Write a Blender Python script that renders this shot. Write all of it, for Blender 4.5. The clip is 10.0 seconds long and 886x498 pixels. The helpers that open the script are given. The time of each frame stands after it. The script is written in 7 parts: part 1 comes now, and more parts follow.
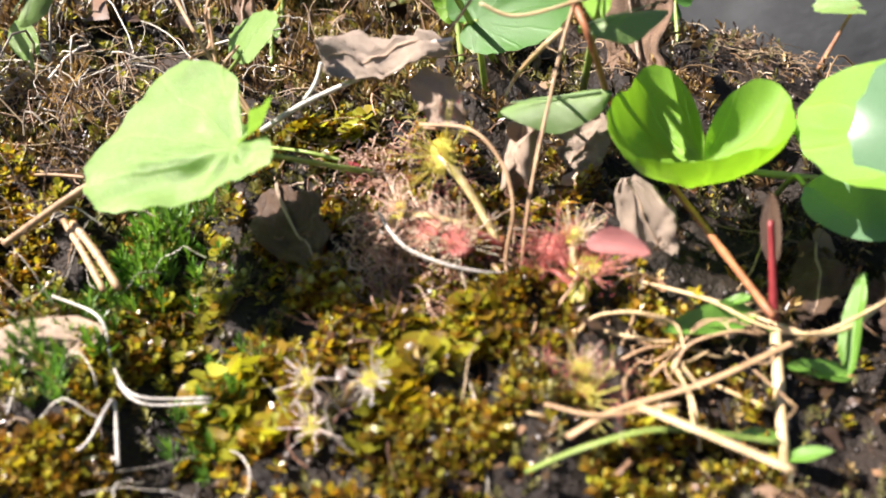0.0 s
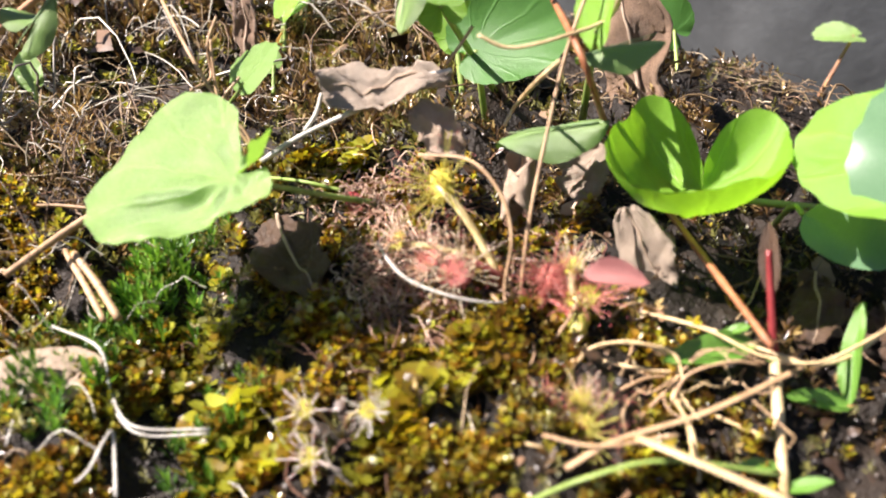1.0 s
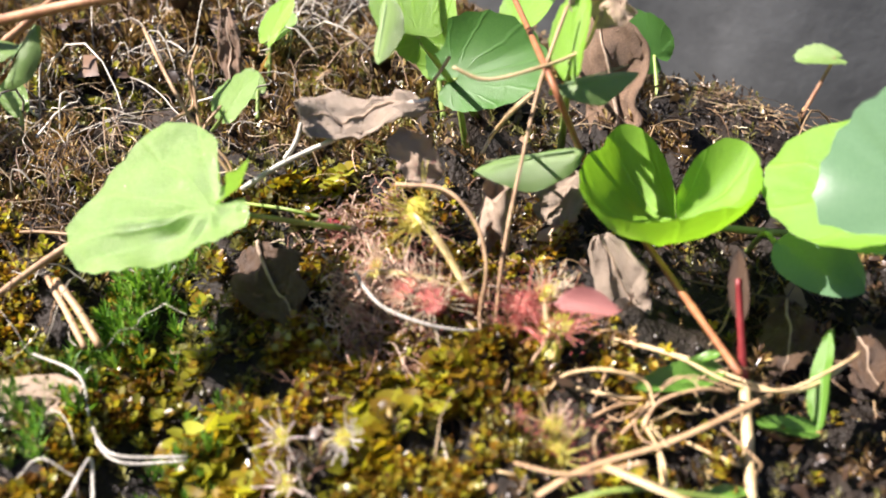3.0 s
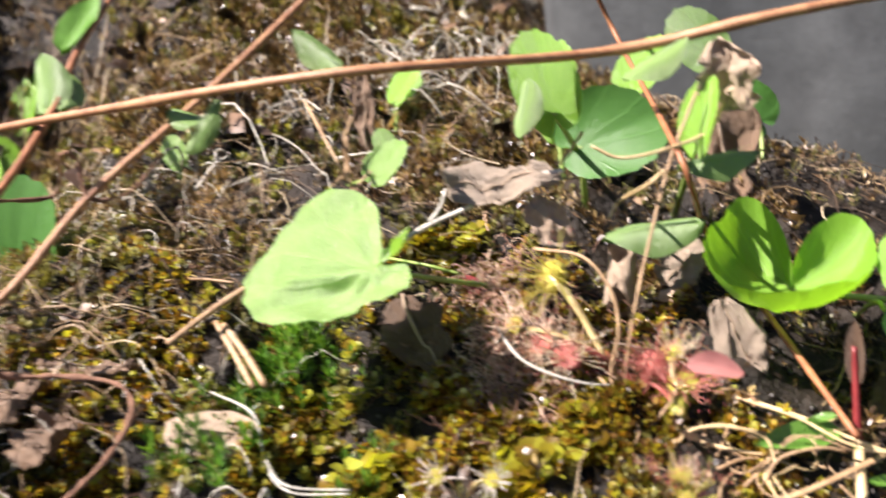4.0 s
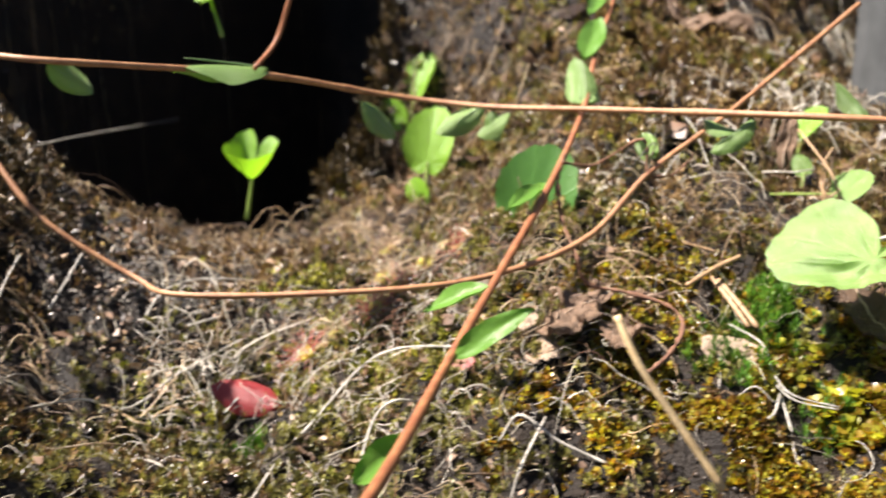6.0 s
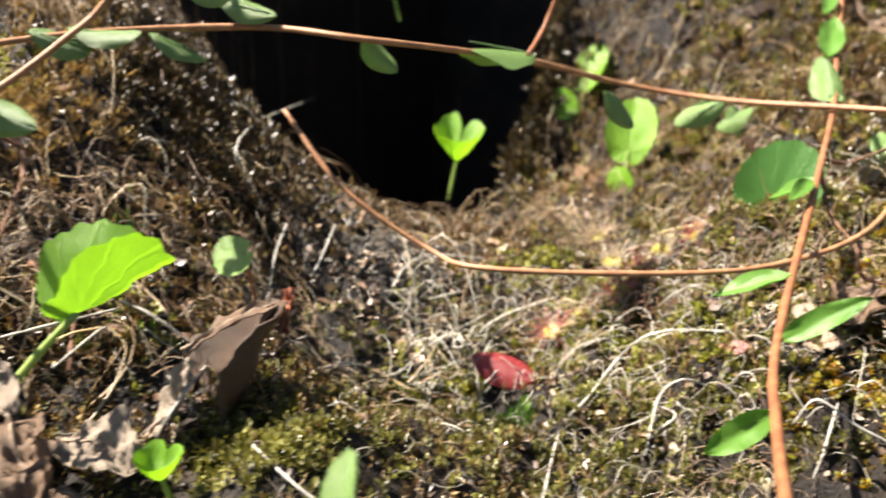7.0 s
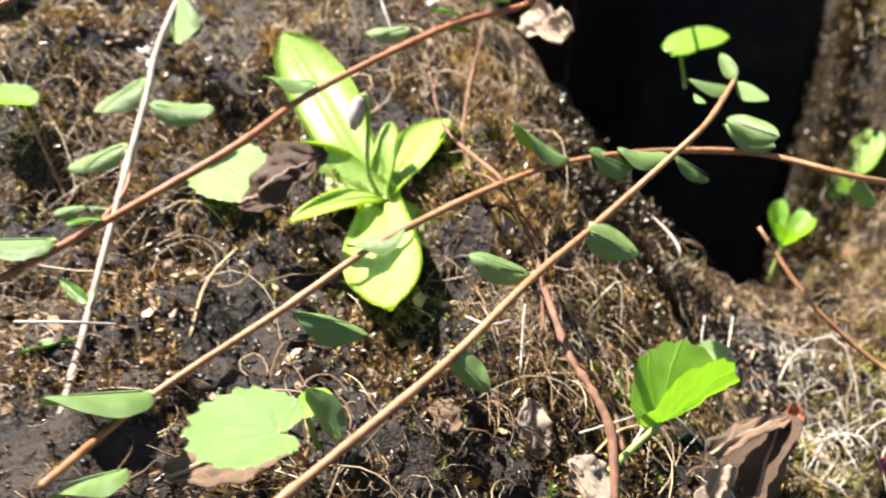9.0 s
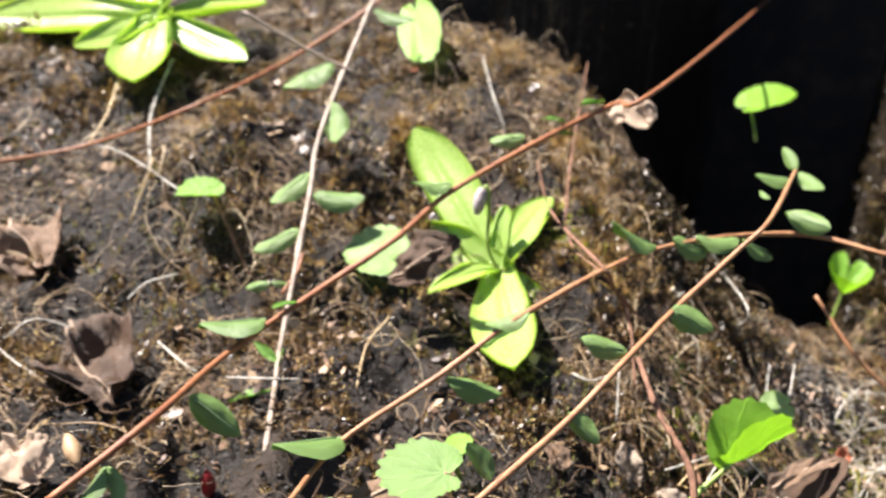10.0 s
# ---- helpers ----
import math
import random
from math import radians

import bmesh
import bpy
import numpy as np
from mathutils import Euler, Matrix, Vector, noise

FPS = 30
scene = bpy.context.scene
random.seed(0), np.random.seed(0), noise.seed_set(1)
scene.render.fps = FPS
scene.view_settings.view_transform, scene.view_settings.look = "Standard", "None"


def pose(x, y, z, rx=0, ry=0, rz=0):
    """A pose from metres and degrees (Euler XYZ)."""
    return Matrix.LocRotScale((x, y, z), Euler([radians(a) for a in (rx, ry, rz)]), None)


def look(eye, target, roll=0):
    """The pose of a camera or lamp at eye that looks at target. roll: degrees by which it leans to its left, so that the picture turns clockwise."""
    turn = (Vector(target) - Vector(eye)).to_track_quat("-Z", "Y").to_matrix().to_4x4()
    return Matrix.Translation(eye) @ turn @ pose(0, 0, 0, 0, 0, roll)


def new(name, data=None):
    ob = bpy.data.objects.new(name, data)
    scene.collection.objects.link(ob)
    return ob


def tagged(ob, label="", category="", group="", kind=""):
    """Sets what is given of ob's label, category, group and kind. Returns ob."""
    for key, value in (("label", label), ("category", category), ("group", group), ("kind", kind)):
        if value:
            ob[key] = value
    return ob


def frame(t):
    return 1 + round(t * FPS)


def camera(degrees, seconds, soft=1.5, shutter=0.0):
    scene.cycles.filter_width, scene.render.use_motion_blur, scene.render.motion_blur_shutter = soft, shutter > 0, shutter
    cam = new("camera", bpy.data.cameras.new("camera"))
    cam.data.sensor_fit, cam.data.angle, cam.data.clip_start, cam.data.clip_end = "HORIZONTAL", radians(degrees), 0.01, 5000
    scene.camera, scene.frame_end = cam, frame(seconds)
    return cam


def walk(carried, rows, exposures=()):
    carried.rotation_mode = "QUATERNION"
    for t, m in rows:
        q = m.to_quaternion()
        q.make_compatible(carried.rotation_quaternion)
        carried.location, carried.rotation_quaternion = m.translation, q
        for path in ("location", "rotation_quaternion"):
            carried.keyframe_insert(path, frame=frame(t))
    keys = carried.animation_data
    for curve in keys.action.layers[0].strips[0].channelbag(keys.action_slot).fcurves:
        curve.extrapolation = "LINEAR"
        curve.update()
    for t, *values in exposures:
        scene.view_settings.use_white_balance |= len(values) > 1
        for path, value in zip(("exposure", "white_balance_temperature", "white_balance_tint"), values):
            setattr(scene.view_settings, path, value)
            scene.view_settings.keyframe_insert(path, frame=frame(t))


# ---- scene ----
cam = camera(49.05, 10.0, 1.8, 0.4)
EXPOSURES = [(0, 1.58, 6350, 19), (3.5, 1.46, 6300, 19), (5, 1.54, 6450, 18), (6.5, 1.47, 6550, 14), (7.5, 1.86, 6650, 10), (8.5, 1.87, 6500, 11), (10, 1.58, 6250, 15)]
PATH = [
    (0, (0.03387, 0.03852, 0.10587), (-0.00822, 0.21922, 0.03121), -9.06),
    (0.5, (0.03425, 0.03852, 0.10541), (-0.00809, 0.22020, 0.03330), -9.10),
    (1, (0.03494, 0.03859, 0.10649), (-0.00781, 0.22113, 0.03684), -9.21),
    (1.5, (0.03474, 0.03848, 0.10760), (-0.00734, 0.22171, 0.03936), -9.20),
    (2, (0.03479, 0.03839, 0.10820), (-0.00674, 0.22185, 0.04025), -9.14),
    (3.5, (0.03969, 0.03671, 0.11067), (-0.00190, 0.22089, 0.04474), -9.07),
    (4, (0.03112, 0.02217, 0.12135), (-0.02361, 0.20495, 0.06139), -8.90),
    (4.5, (0.01263, -0.00276, 0.13783), (-0.04538, 0.17940, 0.07906), -7.07),
    (5, (0.00057, -0.03050, 0.14872), (-0.06367, 0.14921, 0.08892), -4.84),
    (5.2, (-0.00507, -0.04256, 0.15620), (-0.07184, 0.13435, 0.09102), -3.31),
    (6.3, (-0.04492, -0.08688, 0.13821), (-0.12494, 0.08745, 0.08159), 0.17),
    (6.5, (-0.05924, -0.09496, 0.13890), (-0.13757, 0.07981, 0.08127), 1.21),
    (7, (-0.08089, -0.11234, 0.14141), (-0.16590, 0.05832, 0.08099), 1.84),
    (7.5, (-0.11058, -0.13054, 0.13933), (-0.19606, 0.03951, 0.07789), 2.56),
    (8, (-0.14654, -0.14554, 0.14516), (-0.23036, 0.02365, 0.07921), 5.14),
    (8.5, (-0.16603, -0.16290, 0.15017), (-0.25450, 0.00574, 0.08907), 5.74),
    (9, (-0.18296, -0.18556, 0.17014), (-0.27363, -0.01896, 0.10671), 7.18),
    (9.5, (-0.18056, -0.21147, 0.18522), (-0.27834, -0.04829, 0.12347), 6.60),
    (10, (-0.17173, -0.24029, 0.20998), (-0.27409, -0.08134, 0.14475), 6.01),
]
walk(cam, [(t, look(eye, target, roll)) for t, eye, target, roll in PATH], EXPOSURES)

# ---- light ----
SUN_FROM = Vector((-0.52, -0.20, 0.83)).normalized()
world = bpy.data.worlds.new("sky")
scene.world = world
world.use_nodes = True
wn = world.node_tree
sky = wn.nodes.new("ShaderNodeTexSky")
sky.sky_type, sky.sun_disc = "NISHITA", False
sky.sun_elevation = math.asin(SUN_FROM.z)
sky.sun_rotation = math.atan2(SUN_FROM.x, SUN_FROM.y)
wn.links.new(sky.outputs[0], wn.nodes["Background"].inputs[0])
wn.nodes["Background"].inputs[1].default_value = 0.04
sun = new("sun", bpy.data.lights.new("sun", "SUN"))
sun.data.energy, sun.data.angle, sun.data.color = 5.9, radians(0.6), (1.0, 0.93, 0.83)
sun.matrix_world = look(SUN_FROM, (0, 0, 0))
cam.data.dof.use_dof = True
cam.data.dof.focus_distance = 0.205
cam.data.dof.aperture_fstop = 21.0


# ---- materials ----
def material(name):
    m = bpy.data.materials.new(name)
    m.use_nodes = True
    return m, m.node_tree, m.node_tree.nodes["Principled BSDF"]


def noise_node(nt, scale, detail=4.0, rough=0.6, coords="Object"):
    tc, n = nt.nodes.new("ShaderNodeTexCoord"), nt.nodes.new("ShaderNodeTexNoise")
    n.inputs["Scale"].default_value, n.inputs["Detail"].default_value, n.inputs["Roughness"].default_value = scale, detail, rough
    nt.links.new(tc.outputs[coords], n.inputs["Vector"])
    return n


def ramp_node(nt, source, stops):
    r = nt.nodes.new("ShaderNodeValToRGB")
    while len(r.color_ramp.elements) < len(stops):
        r.color_ramp.elements.new(0.5)
    for e, (at, colour) in zip(r.color_ramp.elements, stops):
        e.position, e.color = at, (*colour, 1)
    nt.links.new(source, r.inputs["Fac"])
    return r


def mix_node(nt, fac, a, b, blend="MIX"):
    m = nt.nodes.new("ShaderNodeMix")
    m.data_type, m.blend_type = "RGBA", blend
    for socket, v in ((m.inputs[0], fac), (m.inputs[6], a), (m.inputs[7], b)):
        if isinstance(v, (int, float)):
            socket.default_value = v
        elif isinstance(v, tuple):
            socket.default_value = (*v, 1)
        else:
            nt.links.new(v, socket)
    return m.outputs[2]


def bump_node(nt, height, strength, distance, shader):
    b = nt.nodes.new("ShaderNodeBump")
    b.inputs["Strength"].default_value, b.inputs["Distance"].default_value = strength, distance
    nt.links.new(height, b.inputs["Height"])
    nt.links.new(b.outputs[0], shader.inputs["Normal"])
    return b


def grainy(name, stops, scale, rough=0.6, bump=0.4, depth=0.0004, vary=0.35, specular=0.5, fine=6.0):
    """A two-scale mottled surface whose pieces differ from one another."""
    m, nt, p = material(name)
    big, small = noise_node(nt, scale, 5), noise_node(nt, scale * fine, 4, 0.7)
    colour = ramp_node(nt, big.outputs["Fac"], stops).outputs[0]
    shade = ramp_node(nt, small.outputs["Fac"], [(0.25, (0.55, 0.55, 0.55)), (0.75, (1.3, 1.3, 1.3))]).outputs[0]
    colour = mix_node(nt, 0.7, colour, shade, "MULTIPLY")
    geo = nt.nodes.new("ShaderNodeNewGeometry")
    own = ramp_node(nt, geo.outputs["Random Per Island"], [(0.0, (1 - vary,) * 3), (1.0, (1 + vary,) * 3)]).outputs[0]
    colour = mix_node(nt, 1.0, colour, own, "MULTIPLY")
    nt.links.new(colour, p.inputs["Base Color"])
    p.inputs["Roughness"].default_value = rough
    p.inputs["Specular IOR Level"].default_value = specular
    bump_node(nt, small.outputs["Fac"], bump, depth, p)
    return m


def leafy(name, dark, light, through_colour, share=0.45, rough=0.4, scale=120.0, vein=0.0, bump=0.35, specular=0.5):
    """A thin living leaf: a waxy face, light that comes through it, and faint veins from its base."""
    m, nt, p = material(name)
    n = noise_node(nt, scale, 5)
    colour = ramp_node(nt, n.outputs["Fac"], [(0.3, dark), (0.7, light)]).outputs[0]
    info = nt.nodes.new("ShaderNodeObjectInfo")
    own = ramp_node(nt, info.outputs["Random"], [(0.0, (0.82, 0.86, 0.8)), (1.0, (1.12, 1.08, 1.1))]).outputs[0]
    colour = mix_node(nt, 1.0, colour, own, "MULTIPLY")
    fine = noise_node(nt, scale * 9, 3, 0.6)
    height = mix_node(nt, 0.6, fine.outputs["Fac"], noise_node(nt, scale * 2.6, 3, 0.5).outputs["Fac"])
    if vein:
        uv, wave = nt.nodes.new("ShaderNodeUVMap"), nt.nodes.new("ShaderNodeTexWave")
        wave.wave_type, wave.bands_direction, wave.wave_profile = "BANDS", "X", "SIN"
        wave.inputs["Scale"].default_value, wave.inputs["Distortion"].default_value = 1.6, 2.0
        wave.inputs["Detail"].default_value, wave.inputs["Detail Scale"].default_value = 2.0, 1.5
        nt.links.new(uv.outputs[0], wave.inputs["Vector"])
        line = ramp_node(nt, wave.outputs["Fac"], [(0.0, (1, 1, 1)), (0.05, (0, 0, 0))]).outputs[0]
        colour = mix_node(nt, vein, colour, mix_node(nt, line, colour, tuple(min(1, c * 1.5) for c in light)))
        height = mix_node(nt, 0.5, height, line)
    nt.links.new(colour, p.inputs["Base Color"])
    p.inputs["Roughness"].default_value = rough
    p.inputs["Specular IOR Level"].default_value = specular
    b = bump_node(nt, height, bump, 0.0007, p)
    if share:
        tr, mx = nt.nodes.new("ShaderNodeBsdfTranslucent"), nt.nodes.new("ShaderNodeMixShader")
        nt.links.new(mix_node(nt, 1.0, colour, tuple(min(9.0, c) for c in through_colour), "MULTIPLY"), tr.inputs["Color"])
        nt.links.new(b.outputs[0], tr.inputs["Normal"])
        mx.inputs[0].default_value = share
        out = nt.nodes["Material Output"]
        nt.links.new(p.outputs[0], mx.inputs[1])
        nt.links.new(tr.outputs[0], mx.inputs[2])
        nt.links.new(mx.outputs[0], out.inputs["Surface"])
    return m


PEAT = grainy("black_peat", [(0.25, (0.004, 0.003, 0.002)), (0.5, (0.013, 0.0085, 0.005)), (0.75, (0.042, 0.027, 0.016))], 45, 0.6, 1.0, 0.0018, 0.1, 0.3, 9)
ROCK = grainy("grey_rock", [(0.3, (0.045, 0.050, 0.051)), (0.7, (0.085, 0.09, 0.092))], 9, 0.6, 0.3, 0.002, 0.0)
STEM_RED = grainy("red_brown_bark", [(0.3, (0.20, 0.065, 0.028)), (0.7, (0.36, 0.15, 0.06))], 260, 0.5, 0.5, 0.0002, 0.1)
STEM_TAN = grainy("tan_bark", [(0.3, (0.24, 0.10, 0.045)), (0.7, (0.44, 0.235, 0.11))], 260, 0.5, 0.5, 0.0002, 0.1)
STEM_GREY = grainy("grey_bark", [(0.3, (0.22, 0.16, 0.12)), (0.7, (0.46, 0.38, 0.30))], 260, 0.6, 0.5, 0.0002, 0.1)
STRAW = grainy("dry_straw", [(0.3, (0.40, 0.27, 0.12)), (0.7, (0.68, 0.52, 0.29))], 200, 0.5, 0.3, 0.0002, 0.2)
STRAW_BROWN = grainy("brown_dry_grass", [(0.3, (0.24, 0.14, 0.07)), (0.7, (0.46, 0.31, 0.17))], 200, 0.55, 0.3, 0.0002, 0.3)
PALE_FIBRE = grainy("pale_fibre", [(0.3, (0.26, 0.24, 0.20)), (0.7, (0.60, 0.57, 0.50))], 200, 0.5, 0.3, 0.0002, 0.3)
ROOT = grainy("fuzzy_root", [(0.3, (0.10, 0.045, 0.025)), (0.7, (0.26, 0.13, 0.075))], 300, 0.8, 0.8, 0.0004, 0.3)
DEAD = grainy("dead_leaf", [(0.3, (0.07, 0.038, 0.020)), (0.7, (0.30, 0.19, 0.115))], 130, 0.6, 0.6, 0.0006, 0.2)
DEAD_PALE = grainy("pale_dead_leaf", [(0.3, (0.30, 0.20, 0.13)), (0.7, (0.58, 0.45, 0.33))], 130, 0.6, 0.6, 0.0006, 0.2)
DEAD_GREY = grainy("grey_dead_leaf", [(0.3, (0.18, 0.13, 0.09)), (0.7, (0.46, 0.37, 0.28))], 130, 0.55, 0.6, 0.0006, 0.2)
# Dark brown leaves; also darkened to carry the shade under a violet leaf.
DEAD_DARK_SHADE = grainy("dark_and_shaded_dead_leaf", [(0.3, (0.035, 0.018, 0.010)), (0.7, (0.12, 0.068, 0.036))], 130, 0.55, 0.6, 0.0006, 0.2)
DEAD_RED = grainy("rust_dead_leaf", [(0.3, (0.22, 0.05, 0.025)), (0.7, (0.46, 0.14, 0.06))], 130, 0.5, 0.6, 0.0006, 0.2)
VIOLET = leafy("violet_leaf", (0.17, 0.37, 0.03), (0.26, 0.50, 0.05), (1.5, 1.5, 0.5), 0.42, 0.34, 110, 0.15, 0.45, 0.6)
VIOLET_PALE = leafy("pale_violet_leaf", (0.16, 0.31, 0.06), (0.31, 0.47, 0.16), (1.3, 1.5, 0.5), 0.33, 0.22, 110, 0.12, 0.6, 1.0)
VIOLET_DEEP = leafy("deep_green_leaf", (0.055, 0.17, 0.03), (0.10, 0.24, 0.05), (1.5, 1.7, 0.6), 0.35, 0.35, 110, 0.1)
CRANBERRY = leafy("cranberry_leaf", (0.16, 0.275, 0.065), (0.26, 0.39, 0.13), (1.2, 1.5, 0.5), 0.25, 0.36, 300, 0, 0.45, 0.7)
YOUNG = leafy("young_green_leaf", (0.10, 0.24, 0.03), (0.18, 0.36, 0.06), (1.4, 1.5, 0.5), 0.35, 0.30, 160, 0, 0.3, 0.7)
MIDRIB = leafy("leaf_midrib", (0.22, 0.34, 0.16), (0.32, 0.44, 0.24), (1.2, 1.4, 0.7), 0.2, 0.4, 160, 0, 0.2)
BUTTER = leafy("butterwort_leaf", (0.30, 0.48, 0.07), (0.50, 0.64, 0.20), (1.3, 1.3, 0.5), 0.42, 0.26, 60, 0, 0.25, 0.9)
PETIOLE = leafy("green_stalk", (0.20, 0.30, 0.06), (0.34, 0.44, 0.12), (1.3, 1.3, 0.6), 0.2, 0.4, 160)
RED_LEAF = leafy("red_leaf", (0.20, 0.018, 0.022), (0.36, 0.05, 0.05), (1.6, 0.8, 0.8), 0.25, 0.4, 200)
PINK = leafy("pink_leaf", (0.50, 0.16, 0.15), (0.66, 0.32, 0.30), (1.3, 0.9, 0.9), 0.25, 0.35, 200)
BUD = grainy("grey_violet_bud", [(0.3, (0.22, 0.18, 0.18)), (0.7, (0.50, 0.44, 0.44))], 400, 0.5, 0.3, 0.0002, 0.1)


# ---- the ground's form ----
# Hummocks of the peat, fitted to the camera's view: place, width and height of each swell.
SWELLS = [
    (-0.25, 0.24, 0.07, -0.059),
    (-0.403, 0.141, 0.07, 0.023),
    (0.05, 0.5, 0.1, -0.098),
    (-0.239, 0.341, 0.03, -0.076),
    (-0.159, 0.092, 0.045, -0.005),
    (0.3, 0.5, 0.1, -0.057),
    (-0.31, 0.22, 0.03, -0.038),
    (0.1, 0.33, 0.03, -0.027),
    (-0.326, 0.098, 0.1, 0.013),
    (-0.207, 0.115, 0.045, -0.035),
    (-0.448, 0.008, 0.03, 0.034),
    (-0.198, 0.305, 0.03, -0.027),
    (-0.1, 0.05, 0.1, -0.028),
    (-0.463, 0.009, 0.07, -0.018),
    (-0.161, 0.218, 0.03, -0.018),
    (-0.433, -0.034, 0.03, -0.007),
    (-0.27, 0.25, 0.045, -0.025),
    (0.05, 0.165, 0.03, -0.007),
    (-0.088, 0.135, 0.03, 0.012),
    (-0.18, 0.036, 0.03, 0.019),
    (-0.118, 0.206, 0.03, 0.009),
    (-0.207, 0.02, 0.03, -0.009),
    (-0.528, 0.047, 0.03, 0.009),
    (0.001, 0.186, 0.03, 0.007),
    # Dip cut along the camera's view so the boulder's foot shows.
    (0.125, 0.40, 0.055, -0.032),
    (-0.316, 0.028, 0.018, -0.011),
    (-0.338, 0.075, 0.016, -0.009),
]


def smooth(a, b, v):
    u = np.clip((v - a) / (b - a), 0, 1)
    return u * u * (3 - 2 * u)


def bank_edge(y):
    """The gully's right brink, which recedes to the left with distance."""
    return -0.240 - 0.20 * np.clip(np.asarray(y, float) - 0.27, 0, 0.4)


def base_height(x, y):
    """The peat without its fine relief: hummocks, the black gully, the bank behind and an added left bank that shades
    the gully.
    """
    x, y = np.asarray(x, float), np.asarray(y, float)
    near = np.clip(y, -0.35, 0.46)
    side = np.clip(x, -0.62, 0.35)
    z = 0.003 + (-0.191) * side + 0.253 * near
    for a, b, s, h in SWELLS:
        z = z + h * np.exp(-((x - a) ** 2 + (y - b) ** 2) / (2 * s * s))
    edge = 0.242 - 0.050 * smooth(0.295, 0.340, -x) - 0.010 * smooth(0.34, 0.45, -x)
    hollow = smooth(0, 0.030 - 0.016 * smooth(0.27, 0.33, y), bank_edge(y) - x - 0.005 * np.sin(23 * y) - 0.004 * np.sin(61 * y + 1.0)) * smooth(0, 0.030, y - edge) * smooth(0, 0.030, x + 0.50) * (1 - smooth(0.68, 0.72, y))
    # Made-up left bank, raised to keep the sun off the gully's back wall.
    left = 1 - smooth(-0.53, -0.49, x)
    z = z + 0.30 * left * smooth(0.30, 0.58, y)
    right = (1 - smooth(-0.12, -0.04, x)) * (1 - left)
    z = z + 0.09 * right * smooth(0.38, 0.68, y) + 0.25 * right * smooth(0.68, 0.76, y) * smooth(0.01, 0.05, bank_edge(y) - x + 0.03)
    return z * (1 - hollow) - 0.30 * hollow


def lattice(seed, ix, iy):
    h = (ix.astype(np.int64) * 374761393 + iy.astype(np.int64) * 668265263 + seed * 982451653) & 0xFFFFFFFF
    h = ((h ^ (h >> 13)) * 1274126177) & 0xFFFFFFFF
    return ((h ^ (h >> 16)) & 0xFFFF) / 65535.0


def value_noise(x, y, cell, seed):
    u, v = np.asarray(x, float) / cell, np.asarray(y, float) / cell
    iu, iv = np.floor(u), np.floor(v)
    fu, fv = u - iu, v - iv
    fu, fv = fu * fu * (3 - 2 * fu), fv * fv * (3 - 2 * fv)
    a, b = lattice(seed, iu, iv), lattice(seed, iu + 1, iv)
    c, d = lattice(seed, iu, iv + 1), lattice(seed, iu + 1, iv + 1)
    return (a * (1 - fu) + b * fu) * (1 - fv) + (c * (1 - fu) + d * fu) * fv - 0.5


def ground_height(x, y):
    x, y = np.asarray(x, float), np.asarray(y, float)
    away = np.hypot(x + 0.25, y - 0.10)
    far = smooth(0.85, 1.6, away)
    plain = 0.06 + 0.10 * value_noise(x, y, 0.9, 21) + 0.05 * value_noise(x, y, 0.37, 23)
    z = base_height(x, y) * (1 - far) + plain * far
    past = np.maximum(np.maximum(-0.62 - x, x - 0.14), np.maximum(-0.12 - y, y - 0.48))
    for cell, amp, seed in ((0.045, 0.008, 3), (0.019, 0.011, 5), (0.008, 0.0075, 7), (0.0038, 0.0030, 9), (0.0019, 0.0015, 13)):
        z = z + amp * (1 - far) * (1 - smooth(2 * cell, 14 * cell + 0.02, past)) * value_noise(x + 0.37 * z, y, cell, seed)
    return z


# ---- building helpers ----
def mesh_of(name, verts, faces, mat, smooth_faces=True, uvs=None):
    me = bpy.data.meshes.new(name)
    me.from_pydata([tuple(v) for v in verts], [], [tuple(f) for f in faces])
    if uvs is not None:
        layer = me.uv_layers.new(name="UVMap")
        idx = np.empty(len(me.loops), dtype=np.int32)
        me.loops.foreach_get("vertex_index", idx)
        layer.data.foreach_set("uv", np.asarray(uvs, np.float32)[idx].ravel())
    me.materials.append(mat)
    if smooth_faces:
        me.polygons.foreach_set("use_smooth", np.ones(len(me.polygons), dtype=bool))
    me.update()
    return me


def big_mesh(name, verts, tris, mat):
    """A large triangle mesh straight from arrays."""
    me = bpy.data.meshes.new(name)
    n, k = len(verts), len(tris)
    me.vertices.add(n)
    me.vertices.foreach_set("co", np.asarray(verts, np.float32).ravel())
    me.loops.add(3 * k)
    me.loops.foreach_set("vertex_index", np.asarray(tris, np.int32).ravel())
    me.polygons.add(k)
    me.polygons.foreach_set("loop_start", np.arange(0, 3 * k, 3, dtype=np.int32))
    me.materials.append(mat)
    me.update(calc_edges=True)
    return me


def thing(name, at, label, category, group="", kind=""):
    ob = new(name)
    ob.empty_display_size = 0.005
    ob.location = at
    return tagged(ob, label, category, group, kind)


def part(name, me, parent, m=None, label=""):
    """One mesh under a thing or a part; m is its pose in the world."""
    ob = new(name, me)
    chain, up = Matrix.Identity(4), parent
    while up is not None:
        chain, up = up.matrix_basis @ chain, up.parent
    ob.parent = parent
    ob.matrix_basis = chain.inverted() @ (m if m is not None else Matrix.Identity(4))
    return tagged(ob, label)


